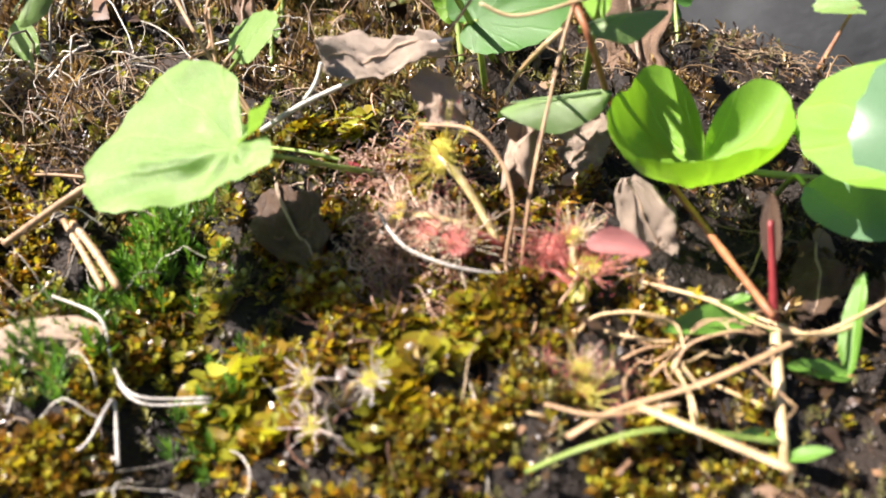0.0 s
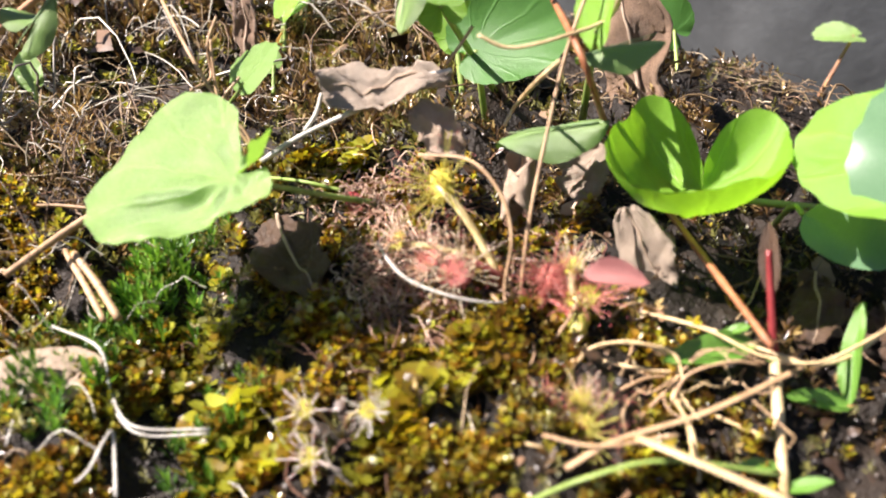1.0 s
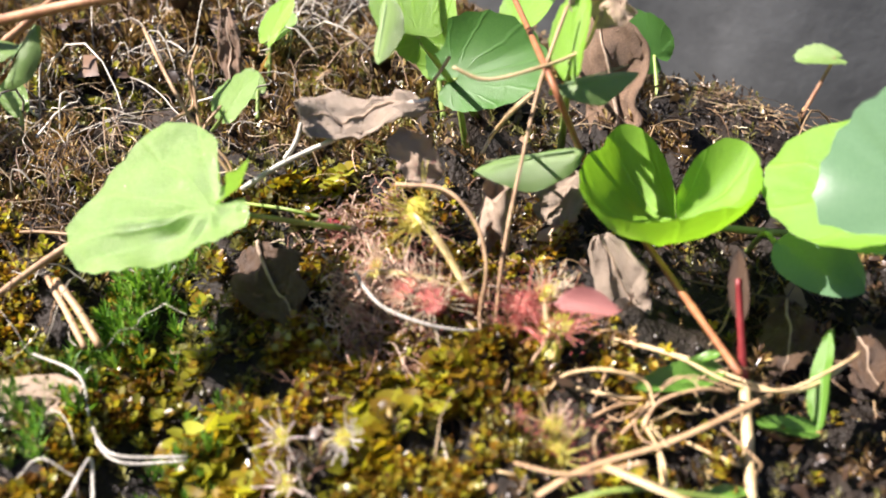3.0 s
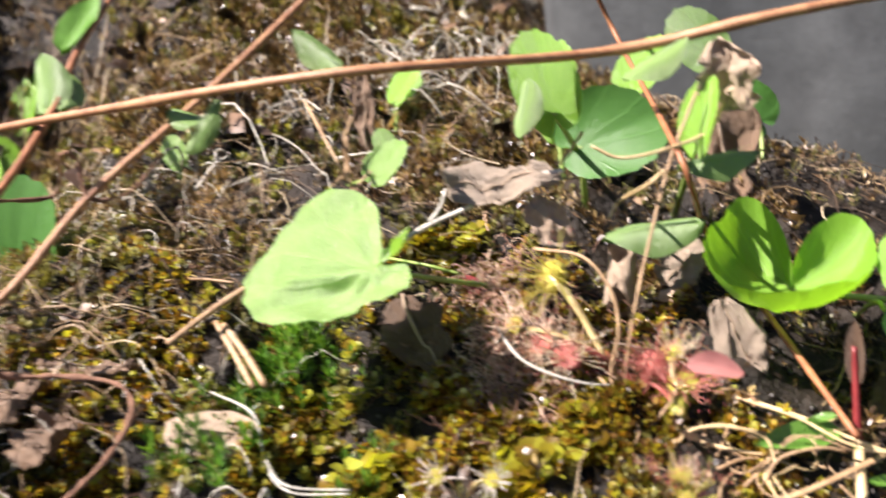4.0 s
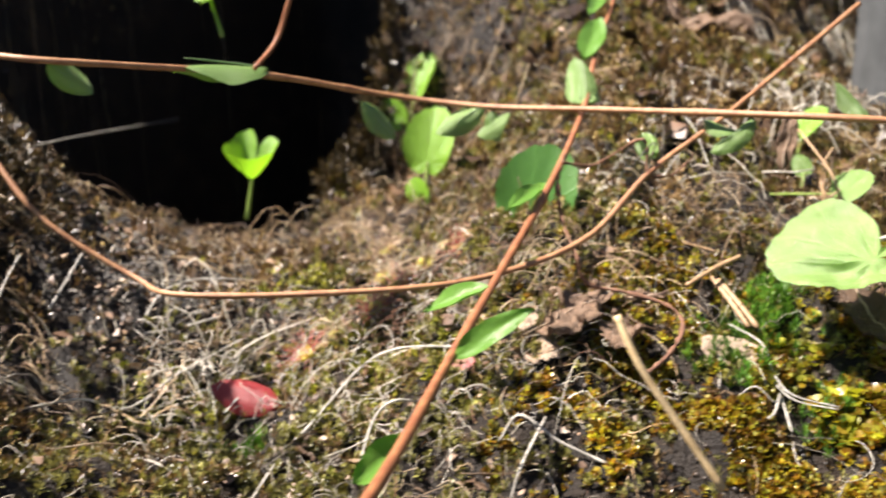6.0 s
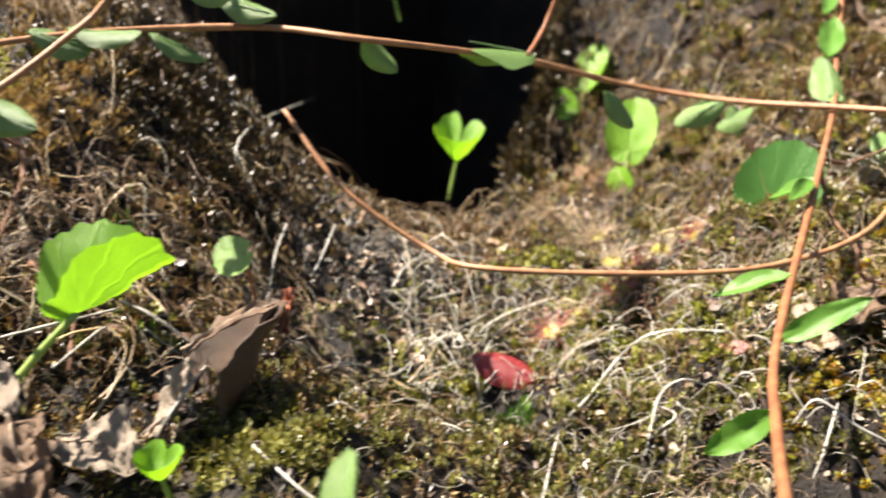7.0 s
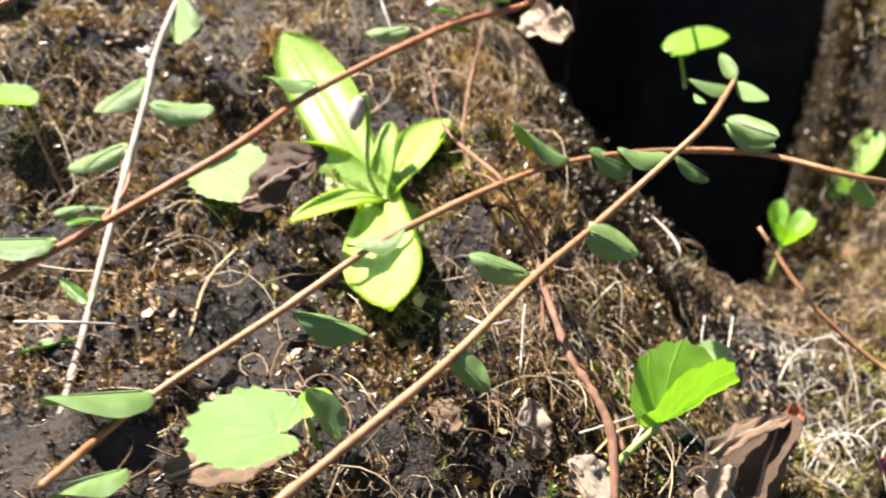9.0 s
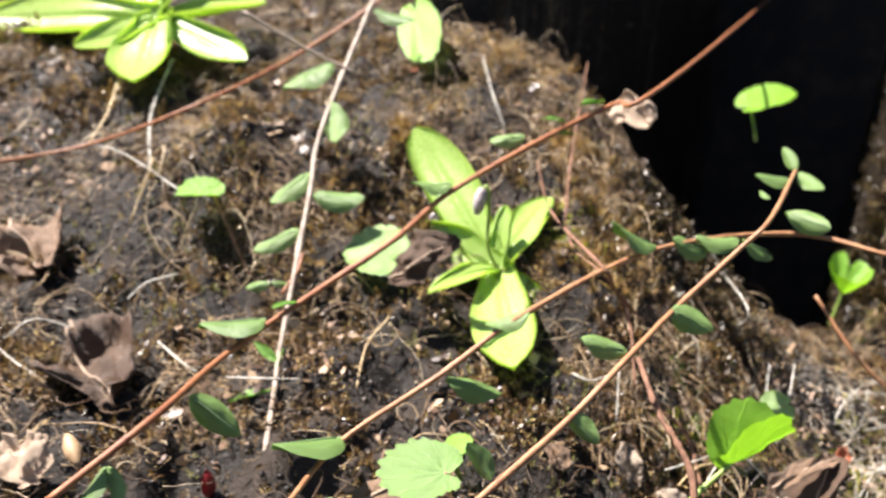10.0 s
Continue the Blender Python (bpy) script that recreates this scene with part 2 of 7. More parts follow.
def spline(points, per=8):
    """A smooth line through the points."""
    p = [Vector(q) for q in points]
    p = [2 * p[0] - p[1]] + p + [2 * p[-1] - p[-2]]
    line = []
    for i in range(1, len(p) - 2):
        for k in range(per):
            t = k / per
            a, b, c, d = p[i - 1], p[i], p[i + 1], p[i + 2]
            line.append(0.5 * ((2 * b) + (c - a) * t + (2 * a - 5 * b + 4 * c - d) * t * t + (3 * b - a - 3 * c + d) * t ** 3))
    line.append(p[-2])
    return line


def tube_data(line, radius, sides=7, lumps=0.12, seed=0, flat=1.0):
    """Rings round a line; radius is one number or a function of 0..1."""
    rng = random.Random(seed)
    verts, faces = [], []
    n = len(line)
    side = None
    for i, q in enumerate(line):
        ahead = (line[min(i + 1, n - 1)] - line[max(i - 1, 0)]).normalized()
        if side is None:
            side = ahead.cross(Vector((0.3, 0.2, 1.0))).normalized()
        side = (side - ahead * side.dot(ahead)).normalized()
        up = ahead.cross(side)
        r = (radius(i / (n - 1)) if callable(radius) else radius) * (1 + lumps * rng.uniform(-1, 1))
        for k in range(sides):
            a = 2 * math.pi * k / sides
            verts.append(q + r * (math.cos(a) * side + flat * math.sin(a) * up))
    for i in range(n - 1):
        for k in range(sides):
            a, b = i * sides + k, i * sides + (k + 1) % sides
            faces.append((a, b, b + sides, a + sides))
    faces.append(tuple(range(sides))[::-1])
    faces.append(tuple(range((n - 1) * sides, n * sides)))
    return verts, faces


def tube(name, points, radius, mat, sides=7, per=8, lumps=0.12, seed=0, flat=1.0):
    return mesh_of(name, *tube_data(spline(points, per), radius, sides, lumps, seed, flat), mat)


def aim(base, tip, hint):
    """The pose of a leaf: y from its base to its tip, z as near the hint as may be, scaled to its length."""
    base, tip = Vector(base), Vector(tip)
    y = tip - base
    size = y.length
    y = y / size
    z = Vector(hint)
    z = (z - y * z.dot(y)).normalized()
    x = y.cross(z)
    turn = Matrix((x, y, z)).transposed().to_4x4()
    return Matrix.Translation(base) @ turn @ Matrix.Scale(size, 4)


# ---- leaves ----
def sheet(outline, nu=15, nv=11, bend=0.0, cup=0.0, fold=0.0, wavy=0.0, seed=0, thick=0.0, margin=None):
    """A leaf of unit length along y. outline(v) gives its half width; fold lifts the halves, cup the rims, bend droops the tip."""
    rng = random.Random(seed)
    ph = [rng.uniform(0, 6.28) for _ in range(4)]
    top, uvs = [], []
    for j in range(nv):
        v = j / (nv - 1)
        w = outline(v)
        for i in range(nu):
            s = 2 * i / (nu - 1) - 1
            x = s * w
            if margin and abs(s) > 0.99:
                x *= 1 + margin * (1 if j % 2 else -1)
            y = v - 0.10 * abs(s) * (1 - v) * 0
            z = fold * abs(x) + cup * x * x * 4 - bend * v * v
            z += wavy * (math.sin(9 * v + ph[0] + 2 * s) * abs(s) + 0.5 * math.sin(17 * v + ph[1] - 3 * s) * abs(s))
            z += 0.3 * wavy * math.sin(6 * s + ph[2]) * math.sin(5 * v + ph[3])
            top.append(Vector((x, y, z)))
            uvs.append((s * 0.5 + 0.5 + 0.0 * v, v))
    faces = [(j * nu + i, j * nu + i + 1, (j + 1) * nu + i + 1, (j + 1) * nu + i) for j in range(nv - 1) for i in range(nu - 1)]
    if not thick:
        return top, faces, uvs
    n = len(top)
    low = [p - Vector((0, 0, thick * (1 - (2 * (k % nu) / (nu - 1) - 1) ** 4))) for k, p in enumerate(top)]
    under = [tuple(n + q for q in f)[::-1] for f in faces]
    return top + low, faces + under, uvs + uvs


def ellipse(width, tip=1.0, blunt=0.5):
    return lambda v: width * max(1e-3, math.sin(math.pi * min(1, max(0, v)) ** tip)) ** blunt


def heart_blade(crenate=0.022, cup=0.12, fold=0.0, wavy=0.02, droop=0.08, seed=0, gap=0.35, notch=0.8, width=1.0, bowl=0.0, centre=0.36, left=0.5, right=0.5, groove=0.02, ridge=0.0, funnel=0.0, rings=13, steps=64):
    """A rounded violet blade of unit length along y: the stalk joins at the origin, left and right curl up its halves, bowl closes it to a cup, funnel to a flared cone."""
    rng = random.Random(seed)
    ph = [rng.uniform(0, 6.28) for _ in range(4)]
    verts, uvs, faces = [Vector((0, 0, 0))], [(0.5, 0.0)], []
    for r in range(1, rings + 1):
        f = r / rings
        for k in range(steps + 1):
            a = (math.pi - 0.04) * (2 * k / steps - 1)
            c = abs(a) / math.pi
            reach = centre * math.cos(a) + math.sqrt((1 - centre) ** 2 - (centre * math.sin(a)) ** 2)
            reach *= 1 - notch * math.exp(-((math.pi - abs(a)) / (0.16 + 0.35 * gap)) ** 2)
            reach *= 1 + crenate * math.cos(23 * a + ph[0]) * f ** 8 + 0.05 * math.sin(3 * a + ph[3])
            rho = f * reach
            x, y, z = width * math.sin(a) * rho, math.cos(a) * rho, 0.0
            if bowl:
                q = 1.6 * bowl * rho
                x, y, z = x * math.sin(q) / q, y * math.sin(q) / q, (1 - math.cos(q)) / (1.6 * bowl)
            if funnel:
                q = funnel * (1.05 - 0.22 * f * f)
                x, y, z = x * math.cos(q), y * math.cos(q), rho * math.sin(q)
            side = right if x > 0 else left
            if side:
                t = side * abs(x)
                z += (1 - math.cos(t)) / side
                x = math.copysign(math.sin(t) / side, x)
            z += fold * abs(x) - droop * max(0, y) ** 2 + cup * rho * rho * smooth(0.35, 0.85, c)
            z += wavy * f * f * (math.sin(3 * a + ph[1]) + 0.6 * math.sin(7 * a + ph[2]))
            z -= groove * math.exp(-(x / (0.02 + groove)) ** 2) * f * smooth(-0.1, 0.1, y) + 0.010 * f * (1 - f) * math.exp(-(math.sin(4 * a) / 0.22) ** 2)
            if ridge:
                z += ridge * math.exp(-((x + 0.10 - 0.10 * math.sin(2.6 * y)) / 0.045) ** 2) * smooth(0.05, 0.3, y)
            verts.append(Vector((x, y, z)))
            uvs.append((0.5 + 0.34 * a * (1 + 0.25 * f), f))
    w = steps + 1
    for k in range(steps):
        faces.append((0, 1 + k + 1, 1 + k))
    for r in range(rings - 1):
        for k in range(steps):
            a = 1 + r * w + k
            faces.append((a, a + 1, a + w + 1, a + w))
    return verts, faces, uvs


def cordate(seed=0, centre=0.3, lobe=0.25, gap=0.4, notch=0.8, width=1.0, front=0.0, side=(0.0, 0.0), back=(0.0, 0.0), power=2.0, fold=(0.0, 0.0), crenate=0.012, vein=0.02, wavy=0.02, droop=0.0, pinch=0.25, cleft=None, ridge=0.0, pucker=0.02, narrow=0.0, rings=16, steps=96):
    """A heart-shaped blade of unit length along y, its stalk at the origin. front, side and back raise the margin there (left, right), fold turns up its halves about the midrib."""
    rng = random.Random(seed)
    ph = [rng.uniform(0, 6.28) for _ in range(5)]
    lines = (0.0, 0.5, -0.5, 1.15, -1.15, 1.95, -1.95)
    verts, uvs, faces = [Vector((0, 0, 0))], [(0.5, 0.0)], []
    for r in range(1, rings + 1):
        f = r / rings
        for k in range(steps + 1):
            a = (math.pi - 0.03) * (2 * k / steps - 1)
            reach = centre * math.cos(a) + math.sqrt((1 - centre) ** 2 - (centre * math.sin(a)) ** 2)
            reach *= 1 + lobe * math.exp(-((abs(a) - 2.35) / 0.5) ** 2)
            cut = 1 - notch * math.exp(-((math.pi - abs(a) if cleft is None else a - cleft) / gap) ** 2)
            reach *= cut
            reach *= 1 + crenate * math.cos(27 * a + ph[0]) * f ** 8 + 0.03 * math.sin(3 * a + ph[3])
            rho = f * reach
            half = 1 if a > 0 else 0
            lift = front * max(0, math.cos(a)) ** 2 + side[half] * math.sin(a) ** 2 + back[half] * max(0, -math.cos(a)) ** 2 * cut
            squeeze = 1 - pinch * min(1.5, abs(lift) * f ** power * 2)
            x, y, z = width * (1 - narrow * (1 - half)) * math.sin(a) * rho * squeeze, math.cos(a) * rho * squeeze, lift * f ** power
            if fold[half]:
                t = math.sqrt(x * x + 0.0016) - 0.04
                x, z = math.copysign(t * math.cos(fold[half]), x), z + t * math.sin(fold[half])
            z -= droop * max(0, y) ** 2
            z -= vein * min(1, 3 * f) * (1.15 - f) * max(math.exp(-((a - b) * rho / 0.035) ** 2) * (1.8 if b == 0 else 0.7) for b in lines)
            z += vein * 0.5 * f * math.sin(14 * rho + ph[4]) * math.sin(5.7 * a) ** 2
            z += wavy * f * f * (math.sin(3 * a + ph[1]) + 0.6 * math.sin(7 * a + ph[2]))
            z += ridge * (math.exp(-((x + 0.05 * math.sin(3 * y)) / 0.05) ** 2) - 0.8 * math.exp(-((x + 0.17) / 0.12) ** 2) * math.exp(-((y - 0.25) / 0.3) ** 2)) * min(1, 4 * f) * (1 - 0.6 * f)
            bulge = Vector((5 * x, 5 * y, seed + 0.5))
            z += pucker * min(1, 2 * f) * (noise.noise(bulge) + 0.45 * noise.noise(2.4 * bulge))
            verts.append(Vector((x, y, z)))
            uvs.append((0.5 + 0.34 * a * (1 + 0.25 * f), f))
    w = steps + 1
    faces += [(0, 2 + k, 1 + k) for k in range(steps)]
    faces += [(1 + r * w + k, 2 + r * w + k, 2 + (r + 1) * w + k, 1 + (r + 1) * w + k) for r in range(rings - 1) for k in range(steps)]
    return verts, faces, uvs


def blade_mesh(name, data, mat):
    return mesh_of(name, data[0], data[1], mat, True, data[2])


CRAN_BLADES = [blade_mesh("cranberry_blade", sheet(ellipse(w, t, 0.62), 13, 15, b, c, 0.09, 0.016, s, 0.05), CRANBERRY)
               for w, t, b, c, s in ((0.24, 0.88, 0.10, -0.85, 1), (0.28, 0.84, 0.02, -0.62, 2), (0.26, 0.95, -0.08, -0.75, 3), (0.22, 0.92, 0.14, -1.0, 6))]
YOUNG_BLADES = [blade_mesh("young_blade", sheet(ellipse(w, t, 0.7), 9, 13, b, c, 0.25, 0.015, s, 0.04), YOUNG)
                for w, t, b, c, s in ((0.13, 0.9, 0.08, 0.4, 4), (0.165, 0.8, -0.05, 0.3, 5))]
RIB = mesh_of("rib", *tube_data([Vector((0, v / 10, 0.010 - 0.02 * (v / 10) ** 2)) for v in range(1, 10)], lambda f: 0.013 * (1 - 0.7 * f), 5, 0), MIDRIB)


def small_leaf(stem, base, tip, hint=(0, -0.5, 0.85), young=False, turn=0, label=""):
    """A leathery little leaf on its stem, with its pale midrib."""
    pick = (YOUNG_BLADES if young else CRAN_BLADES)
    lean = 20 * math.sin(base[0] * 9151 + base[2] * 5779)
    m = aim(base, tip, hint) @ pose(0, 0, 0, 0, turn + lean, 0)
    leaf = part("leaf", pick[int(abs(base[0] * 7919 + base[1] * 104729)) % len(pick)], stem, m, label)
    if not young:
        part("midrib", RIB, leaf, m)
    return leaf


def violet_leaf(base, tip, hint, root, mat, label, stalk_mat=PETIOLE, seed=0, stalk=0.0007, bow=(0, 0, 0), name="violet_leaf", group="violet leaves", form=heart_blade, **shape):
    """A heart-shaped leaf on its own stalk that rises from the peat."""
    ob = thing(name, root, label, "leaf", group)
    m = aim(base, tip, hint)
    part("blade", blade_mesh("blade", form(seed=seed, **shape), mat), ob, m)
    b, r = Vector(base), Vector(root)
    mid = (b + r) / 2 + Vector(bow)
    part("stalk", tube("stalk", [r, mid, b], lambda f: stalk * (1.15 - 0.35 * f), stalk_mat, 7, 8, 0.05, seed), ob)
    return ob


def shrub_stem(name, line, radius, mat, label, category="cranberry vine", group="trailing cranberry stems", seed=0, sides=8):
    ob = thing(name, line[0], label, category, group)
    line = spline(line, 10)
    rng = random.Random(seed)
    kinks = [rng.random() for _ in range(9)]

    def thick(f):
        return (radius(f) if callable(radius) else radius) * (1 + 0.28 * sum(math.exp(-((f - k) / 0.006) ** 2) for k in kinks))
    part("branch", mesh_of("branch", *tube_data(line, thick, sides, 0.05, seed), mat), ob)
    return ob


# ---- ground, gully and rock ----
def axis(lo, a, b, hi, step):
    core = np.arange(a, b, step)
    left = a - np.geomspace(step, a - lo, 44)
    right = b + np.geomspace(step, hi - b, 44)
    return np.concatenate([left[::-1], core, right])


gx, gy = axis(-30.0, -0.62, 0.14, 30.0, 0.0015), axis(-30.0, -0.12, 0.48, 30.0, 0.0016)
GX, GY = np.meshgrid(gx, gy)
GZ = ground_height(GX, GY)
nx, ny = len(gx), len(gy)
cell = (np.arange(ny - 1)[:, None] * nx + np.arange(nx - 1)[None]).ravel()
tris = np.concatenate([np.stack([cell, cell + 1, cell + nx + 1], 1), np.stack([cell, cell + nx + 1, cell + nx], 1)])
ground_mesh = big_mesh("ground", np.stack([GX.ravel(), GY.ravel(), GZ.ravel()], 1), tris, PEAT)
ground_mesh.polygons.foreach_set("use_smooth", np.ones(len(tris), dtype=bool))
ground = tagged(new("ground", ground_mesh), "wet black peat bank with a dark gully, hummocks and bare soil", "ground", "", "structure")

# ---- trailing cranberry stems ----
S3 = [(0.1193, 0.2288, 0.1022), (0.0490, 0.2060, 0.1008), (0.0128, 0.2053, 0.0975), (-0.0319, 0.1811, 0.1024), (-0.0979, 0.1971, 0.0984), (-0.1403, 0.2067, 0.0956), (-0.1726, 0.1978, 0.0990), (-0.1897, 0.1581, 0.1086), (-0.2103, 0.1026, 0.1170), (-0.2436, 0.0927, 0.1187), (-0.2738, 0.0445, 0.1161), (-0.2894, -0.0084, 0.1048), (-0.3000, -0.0358, 0.0902), (-0.3155, -0.0577, 0.0722), (-0.3049, -0.0920, 0.0723)]
stem_c = shrub_stem("cranberry_vine", S3, lambda f: 0.00095 - 0.0002 * f, STEM_TAN, "long thin red-brown cranberry stem with paired leathery leaves", seed=1)
for base, tip, young in (
    ((0.0282, 0.2057, 0.0990), (0.0163, 0.2040, 0.0916), 0), ((-0.0007, 0.2002, 0.0950), (-0.0035, 0.1960, 0.0848), 0), ((-0.0298, 0.1824, 0.1029), (-0.0384, 0.1839, 0.1100), 0),
    ((-0.0563, 0.1859, 0.0995), (-0.0685, 0.1874, 0.0908), 0), ((-0.1403, 0.2067, 0.0958), (-0.1549, 0.2003, 0.0878), 0), ((-0.1668, 0.1969, 0.0851), (-0.1748, 0.1915, 0.0973), 0),
    ((-0.1420, 0.2047, 0.0868), (-0.1312, 0.2046, 0.0943), 0), ((-0.0702, 0.1905, 0.0980), (-0.0619, 0.1875, 0.0953), 0), ((-0.1889, 0.1603, 0.1101), (-0.1993, 0.1333, 0.1159), 0),
    ((-0.2123, 0.1019, 0.1168), (-0.2072, 0.1100, 0.1084), 0), ((-0.1380, 0.2060, 0.0944), (-0.1346, 0.2041, 0.0852), 0),
    ((-0.2345, 0.0958, 0.1218), (-0.2475, 0.0884, 0.1271), 0), ((-0.2630, 0.0610, 0.1141), (-0.2713, 0.0495, 0.1189), 0), ((-0.2664, 0.0568, 0.1191), (-0.2571, 0.0709, 0.1166), 0),
    ((-0.2563, 0.0732, 0.1176), (-0.2475, 0.0847, 0.1118), 0), ((-0.2748, 0.0441, 0.1168), (-0.2839, 0.0269, 0.1247), 0),
    ((-0.2896, -0.0083, 0.1053), (-0.2958, -0.0212, 0.1011), 0), ((-0.2986, -0.0349, 0.0890), (-0.2870, -0.0215, 0.0856), 0),
    ((-0.3157, -0.0573, 0.0730), (-0.3198, -0.0802, 0.0793), 0), ((-0.3046, -0.0736, 0.0671), (-0.3048, -0.0902, 0.0715), 0)):
    small_leaf(stem_c, base, tip, (-0.12, -0.66, 0.70), young)
part("shoot", tube("shoot", [(-0.1868, 0.1512, 0.1112), (-0.1871, 0.1633, 0.1181), (-0.1838, 0.1664, 0.1300)], 0.0007, STEM_RED, 7), stem_c, None, "short red side shoot")

S4 = [(-0.2536, 0.1131, 0.1361), (-0.2451, 0.0582, 0.1308), (-0.2499, 0.0461, 0.1214), (-0.2580, 0.0224, 0.1063), (-0.2568, -0.0090, 0.1030), (-0.2616, -0.0332, 0.0904), (-0.2675, -0.0559, 0.0798), (-0.2723, -0.0754, 0.0714), (-0.2758, -0.0891, 0.0651), (-0.2805, -0.1081, 0.0564)]
stem_d = shrub_stem("cranberry_vine", S4, lambda f: 0.0007 + 0.0003 * f, STEM_TAN, "straight orange-tan cranberry stem with leathery green leaves", seed=2)
for base, tip, young in (
    ((-0.2582, 0.0208, 0.1068), (-0.2471, 0.0291, 0.1014), 0), ((-0.2578, -0.0095, 0.1033), (-0.2667, -0.0196, 0.1080), 0), ((-0.2624, -0.0323, 0.0918), (-0.2536, -0.0294, 0.0845), 0),
    ((-0.2302, 0.0741, 0.1282), (-0.2434, 0.0697, 0.1307), 0), ((-0.2514, 0.0995, 0.1351), (-0.2607, 0.0889, 0.1366), 0), ((-0.2522, 0.1106, 0.1358), (-0.2415, 0.1065, 0.1328), 0),
    ((-0.2531, 0.1105, 0.1362), (-0.2599, 0.1129, 0.1431), 0), ((-0.2507, 0.0740, 0.1330), (-0.2549, 0.0761, 0.1348), 0),
    ((-0.2687, -0.0572, 0.0804), (-0.2755, -0.0588, 0.0893), 0)):
    small_leaf(stem_d, base, tip, (-0.12, -0.66, 0.70), young)

S5 = [(-0.4464, 0.7025, 0.1659), (-0.3013, 0.1017, 0.1607), (-0.3212, 0.1014, 0.1482), (-0.3217, 0.0564, 0.1427), (-0.3359, 0.0165, 0.1251), (-0.3382, -0.0100, 0.1135), (-0.3468, -0.0345, 0.1005), (-0.3494, -0.0676, 0.0901), (-0.3324, -0.1074, 0.0925), (-0.3372, -0.1327, 0.0797)]
stem_e = shrub_stem("cranberry_vine", S5, lambda f: 0.0009, STEM_RED, "dark red-brown cranberry stem arching over the hummock", seed=3)
for base, tip, young in (
    ((-0.3370, 0.0177, 0.1271), (-0.3433, 0.0037, 0.1274), 0), ((-0.3215, 0.0565, 0.1424), (-0.3195, 0.0657, 0.1407), 1), ((-0.3277, 0.0459, 0.1415), (-0.3346, 0.0347, 0.1403), 0),
    ((-0.3223, 0.0632, 0.1455), (-0.3263, 0.0536, 0.1477), 1), ((-0.3227, 0.0944, 0.1494), (-0.3252, 0.0781, 0.1509), 1),
    ((-0.3495, -0.0533, 0.0959), (-0.3572, -0.0712, 0.0975), 0), ((-0.3504, -0.0502, 0.0982), (-0.3481, -0.0414, 0.0991), 1),
    ((-0.3381, -0.0913, 0.0902), (-0.3270, -0.0833, 0.0798), 0), ((-0.3333, -0.1194, 0.0847), (-0.3274, -0.1217, 0.0766), 0), ((-0.3336, -0.1199, 0.0847), (-0.3325, -0.1275, 0.0779), 0)):
    small_leaf(stem_e, base, tip, (-0.12, -0.66, 0.70), young)

S7 = [(-0.4243, 0.0814, 0.1758), (-0.4052, 0.0311, 0.1303), (-0.3911, 0.0100, 0.1113), (-0.3678, -0.0255, 0.0772), (-0.3622, -0.0335, 0.0697), (-0.3432, -0.0580, 0.0556), (-0.3365, -0.0707, 0.0451)]
stem_g = shrub_stem("cranberry_vine", S7, lambda f: 0.0010 - 0.0002 * f, STEM_GREY, "pale grey woody stem climbing the peat with small leaves", seed=4)
for base, tip, young in (
    ((-0.4085, 0.0387, 0.1386), (-0.3972, 0.0310, 0.1257), 0), ((-0.3965, 0.0155, 0.1175), (-0.3986, -0.0020, 0.1102), 0), ((-0.3903, 0.0107, 0.1114), (-0.3762, 0.0225, 0.1106), 0),
    ((-0.3861, 0.0001, 0.1021), (-0.3920, -0.0161, 0.0979), 0), ((-0.4181, 0.0503, 0.1516), (-0.4227, 0.0267, 0.1446), 0), ((-0.3649, -0.0288, 0.0737), (-0.3613, -0.0348, 0.0690), 1),
    ((-0.3573, -0.0413, 0.0659), (-0.3634, -0.0531, 0.0652), 1), ((-0.3632, -0.0329, 0.0707), (-0.3720, -0.0344, 0.0750), 1), ((-0.4217, 0.0769, 0.1706), (-0.4081, 0.0862, 0.1666), 0),
    ((-0.3804, -0.0194, 0.0889), (-0.3846, -0.0263, 0.0879), 0), ((-0.3802, -0.0191, 0.0889), (-0.3763, -0.0137, 0.0887), 0), ((-0.3281, -0.0564, 0.0480), (-0.3387, -0.0635, 0.0501), 1)):
    small_leaf(stem_g, base, tip, (-0.12, -0.66, 0.70), young)
part("twig", tube("twig", [(-0.3757, -0.0183, 0.0861), (-0.3775, -0.0086, 0.0931), (-0.3850, 0.0011, 0.1022)], 0.0006, STEM_RED, 6), stem_g)
part("twig", tube("twig", [(-0.4449, 0.0278, 0.1673), (-0.4283, 0.0417, 0.1565), (-0.4095, 0.0539, 0.1480)], 0.0007, STEM_GREY, 6), stem_g)

S6 = [(-0.5273, -0.0372, 0.0979), (-0.5040, 0.0000, 0.1063), (-0.4520, 0.0126, 0.1319), (-0.4578, 0.0744, 0.1468), (-0.4395, 0.1108, 0.1737)]
shrub_stem("cranberry_runner", S6, 0.0008, STEM_RED, "bare bright red runner stem stretched above the peat", seed=5)

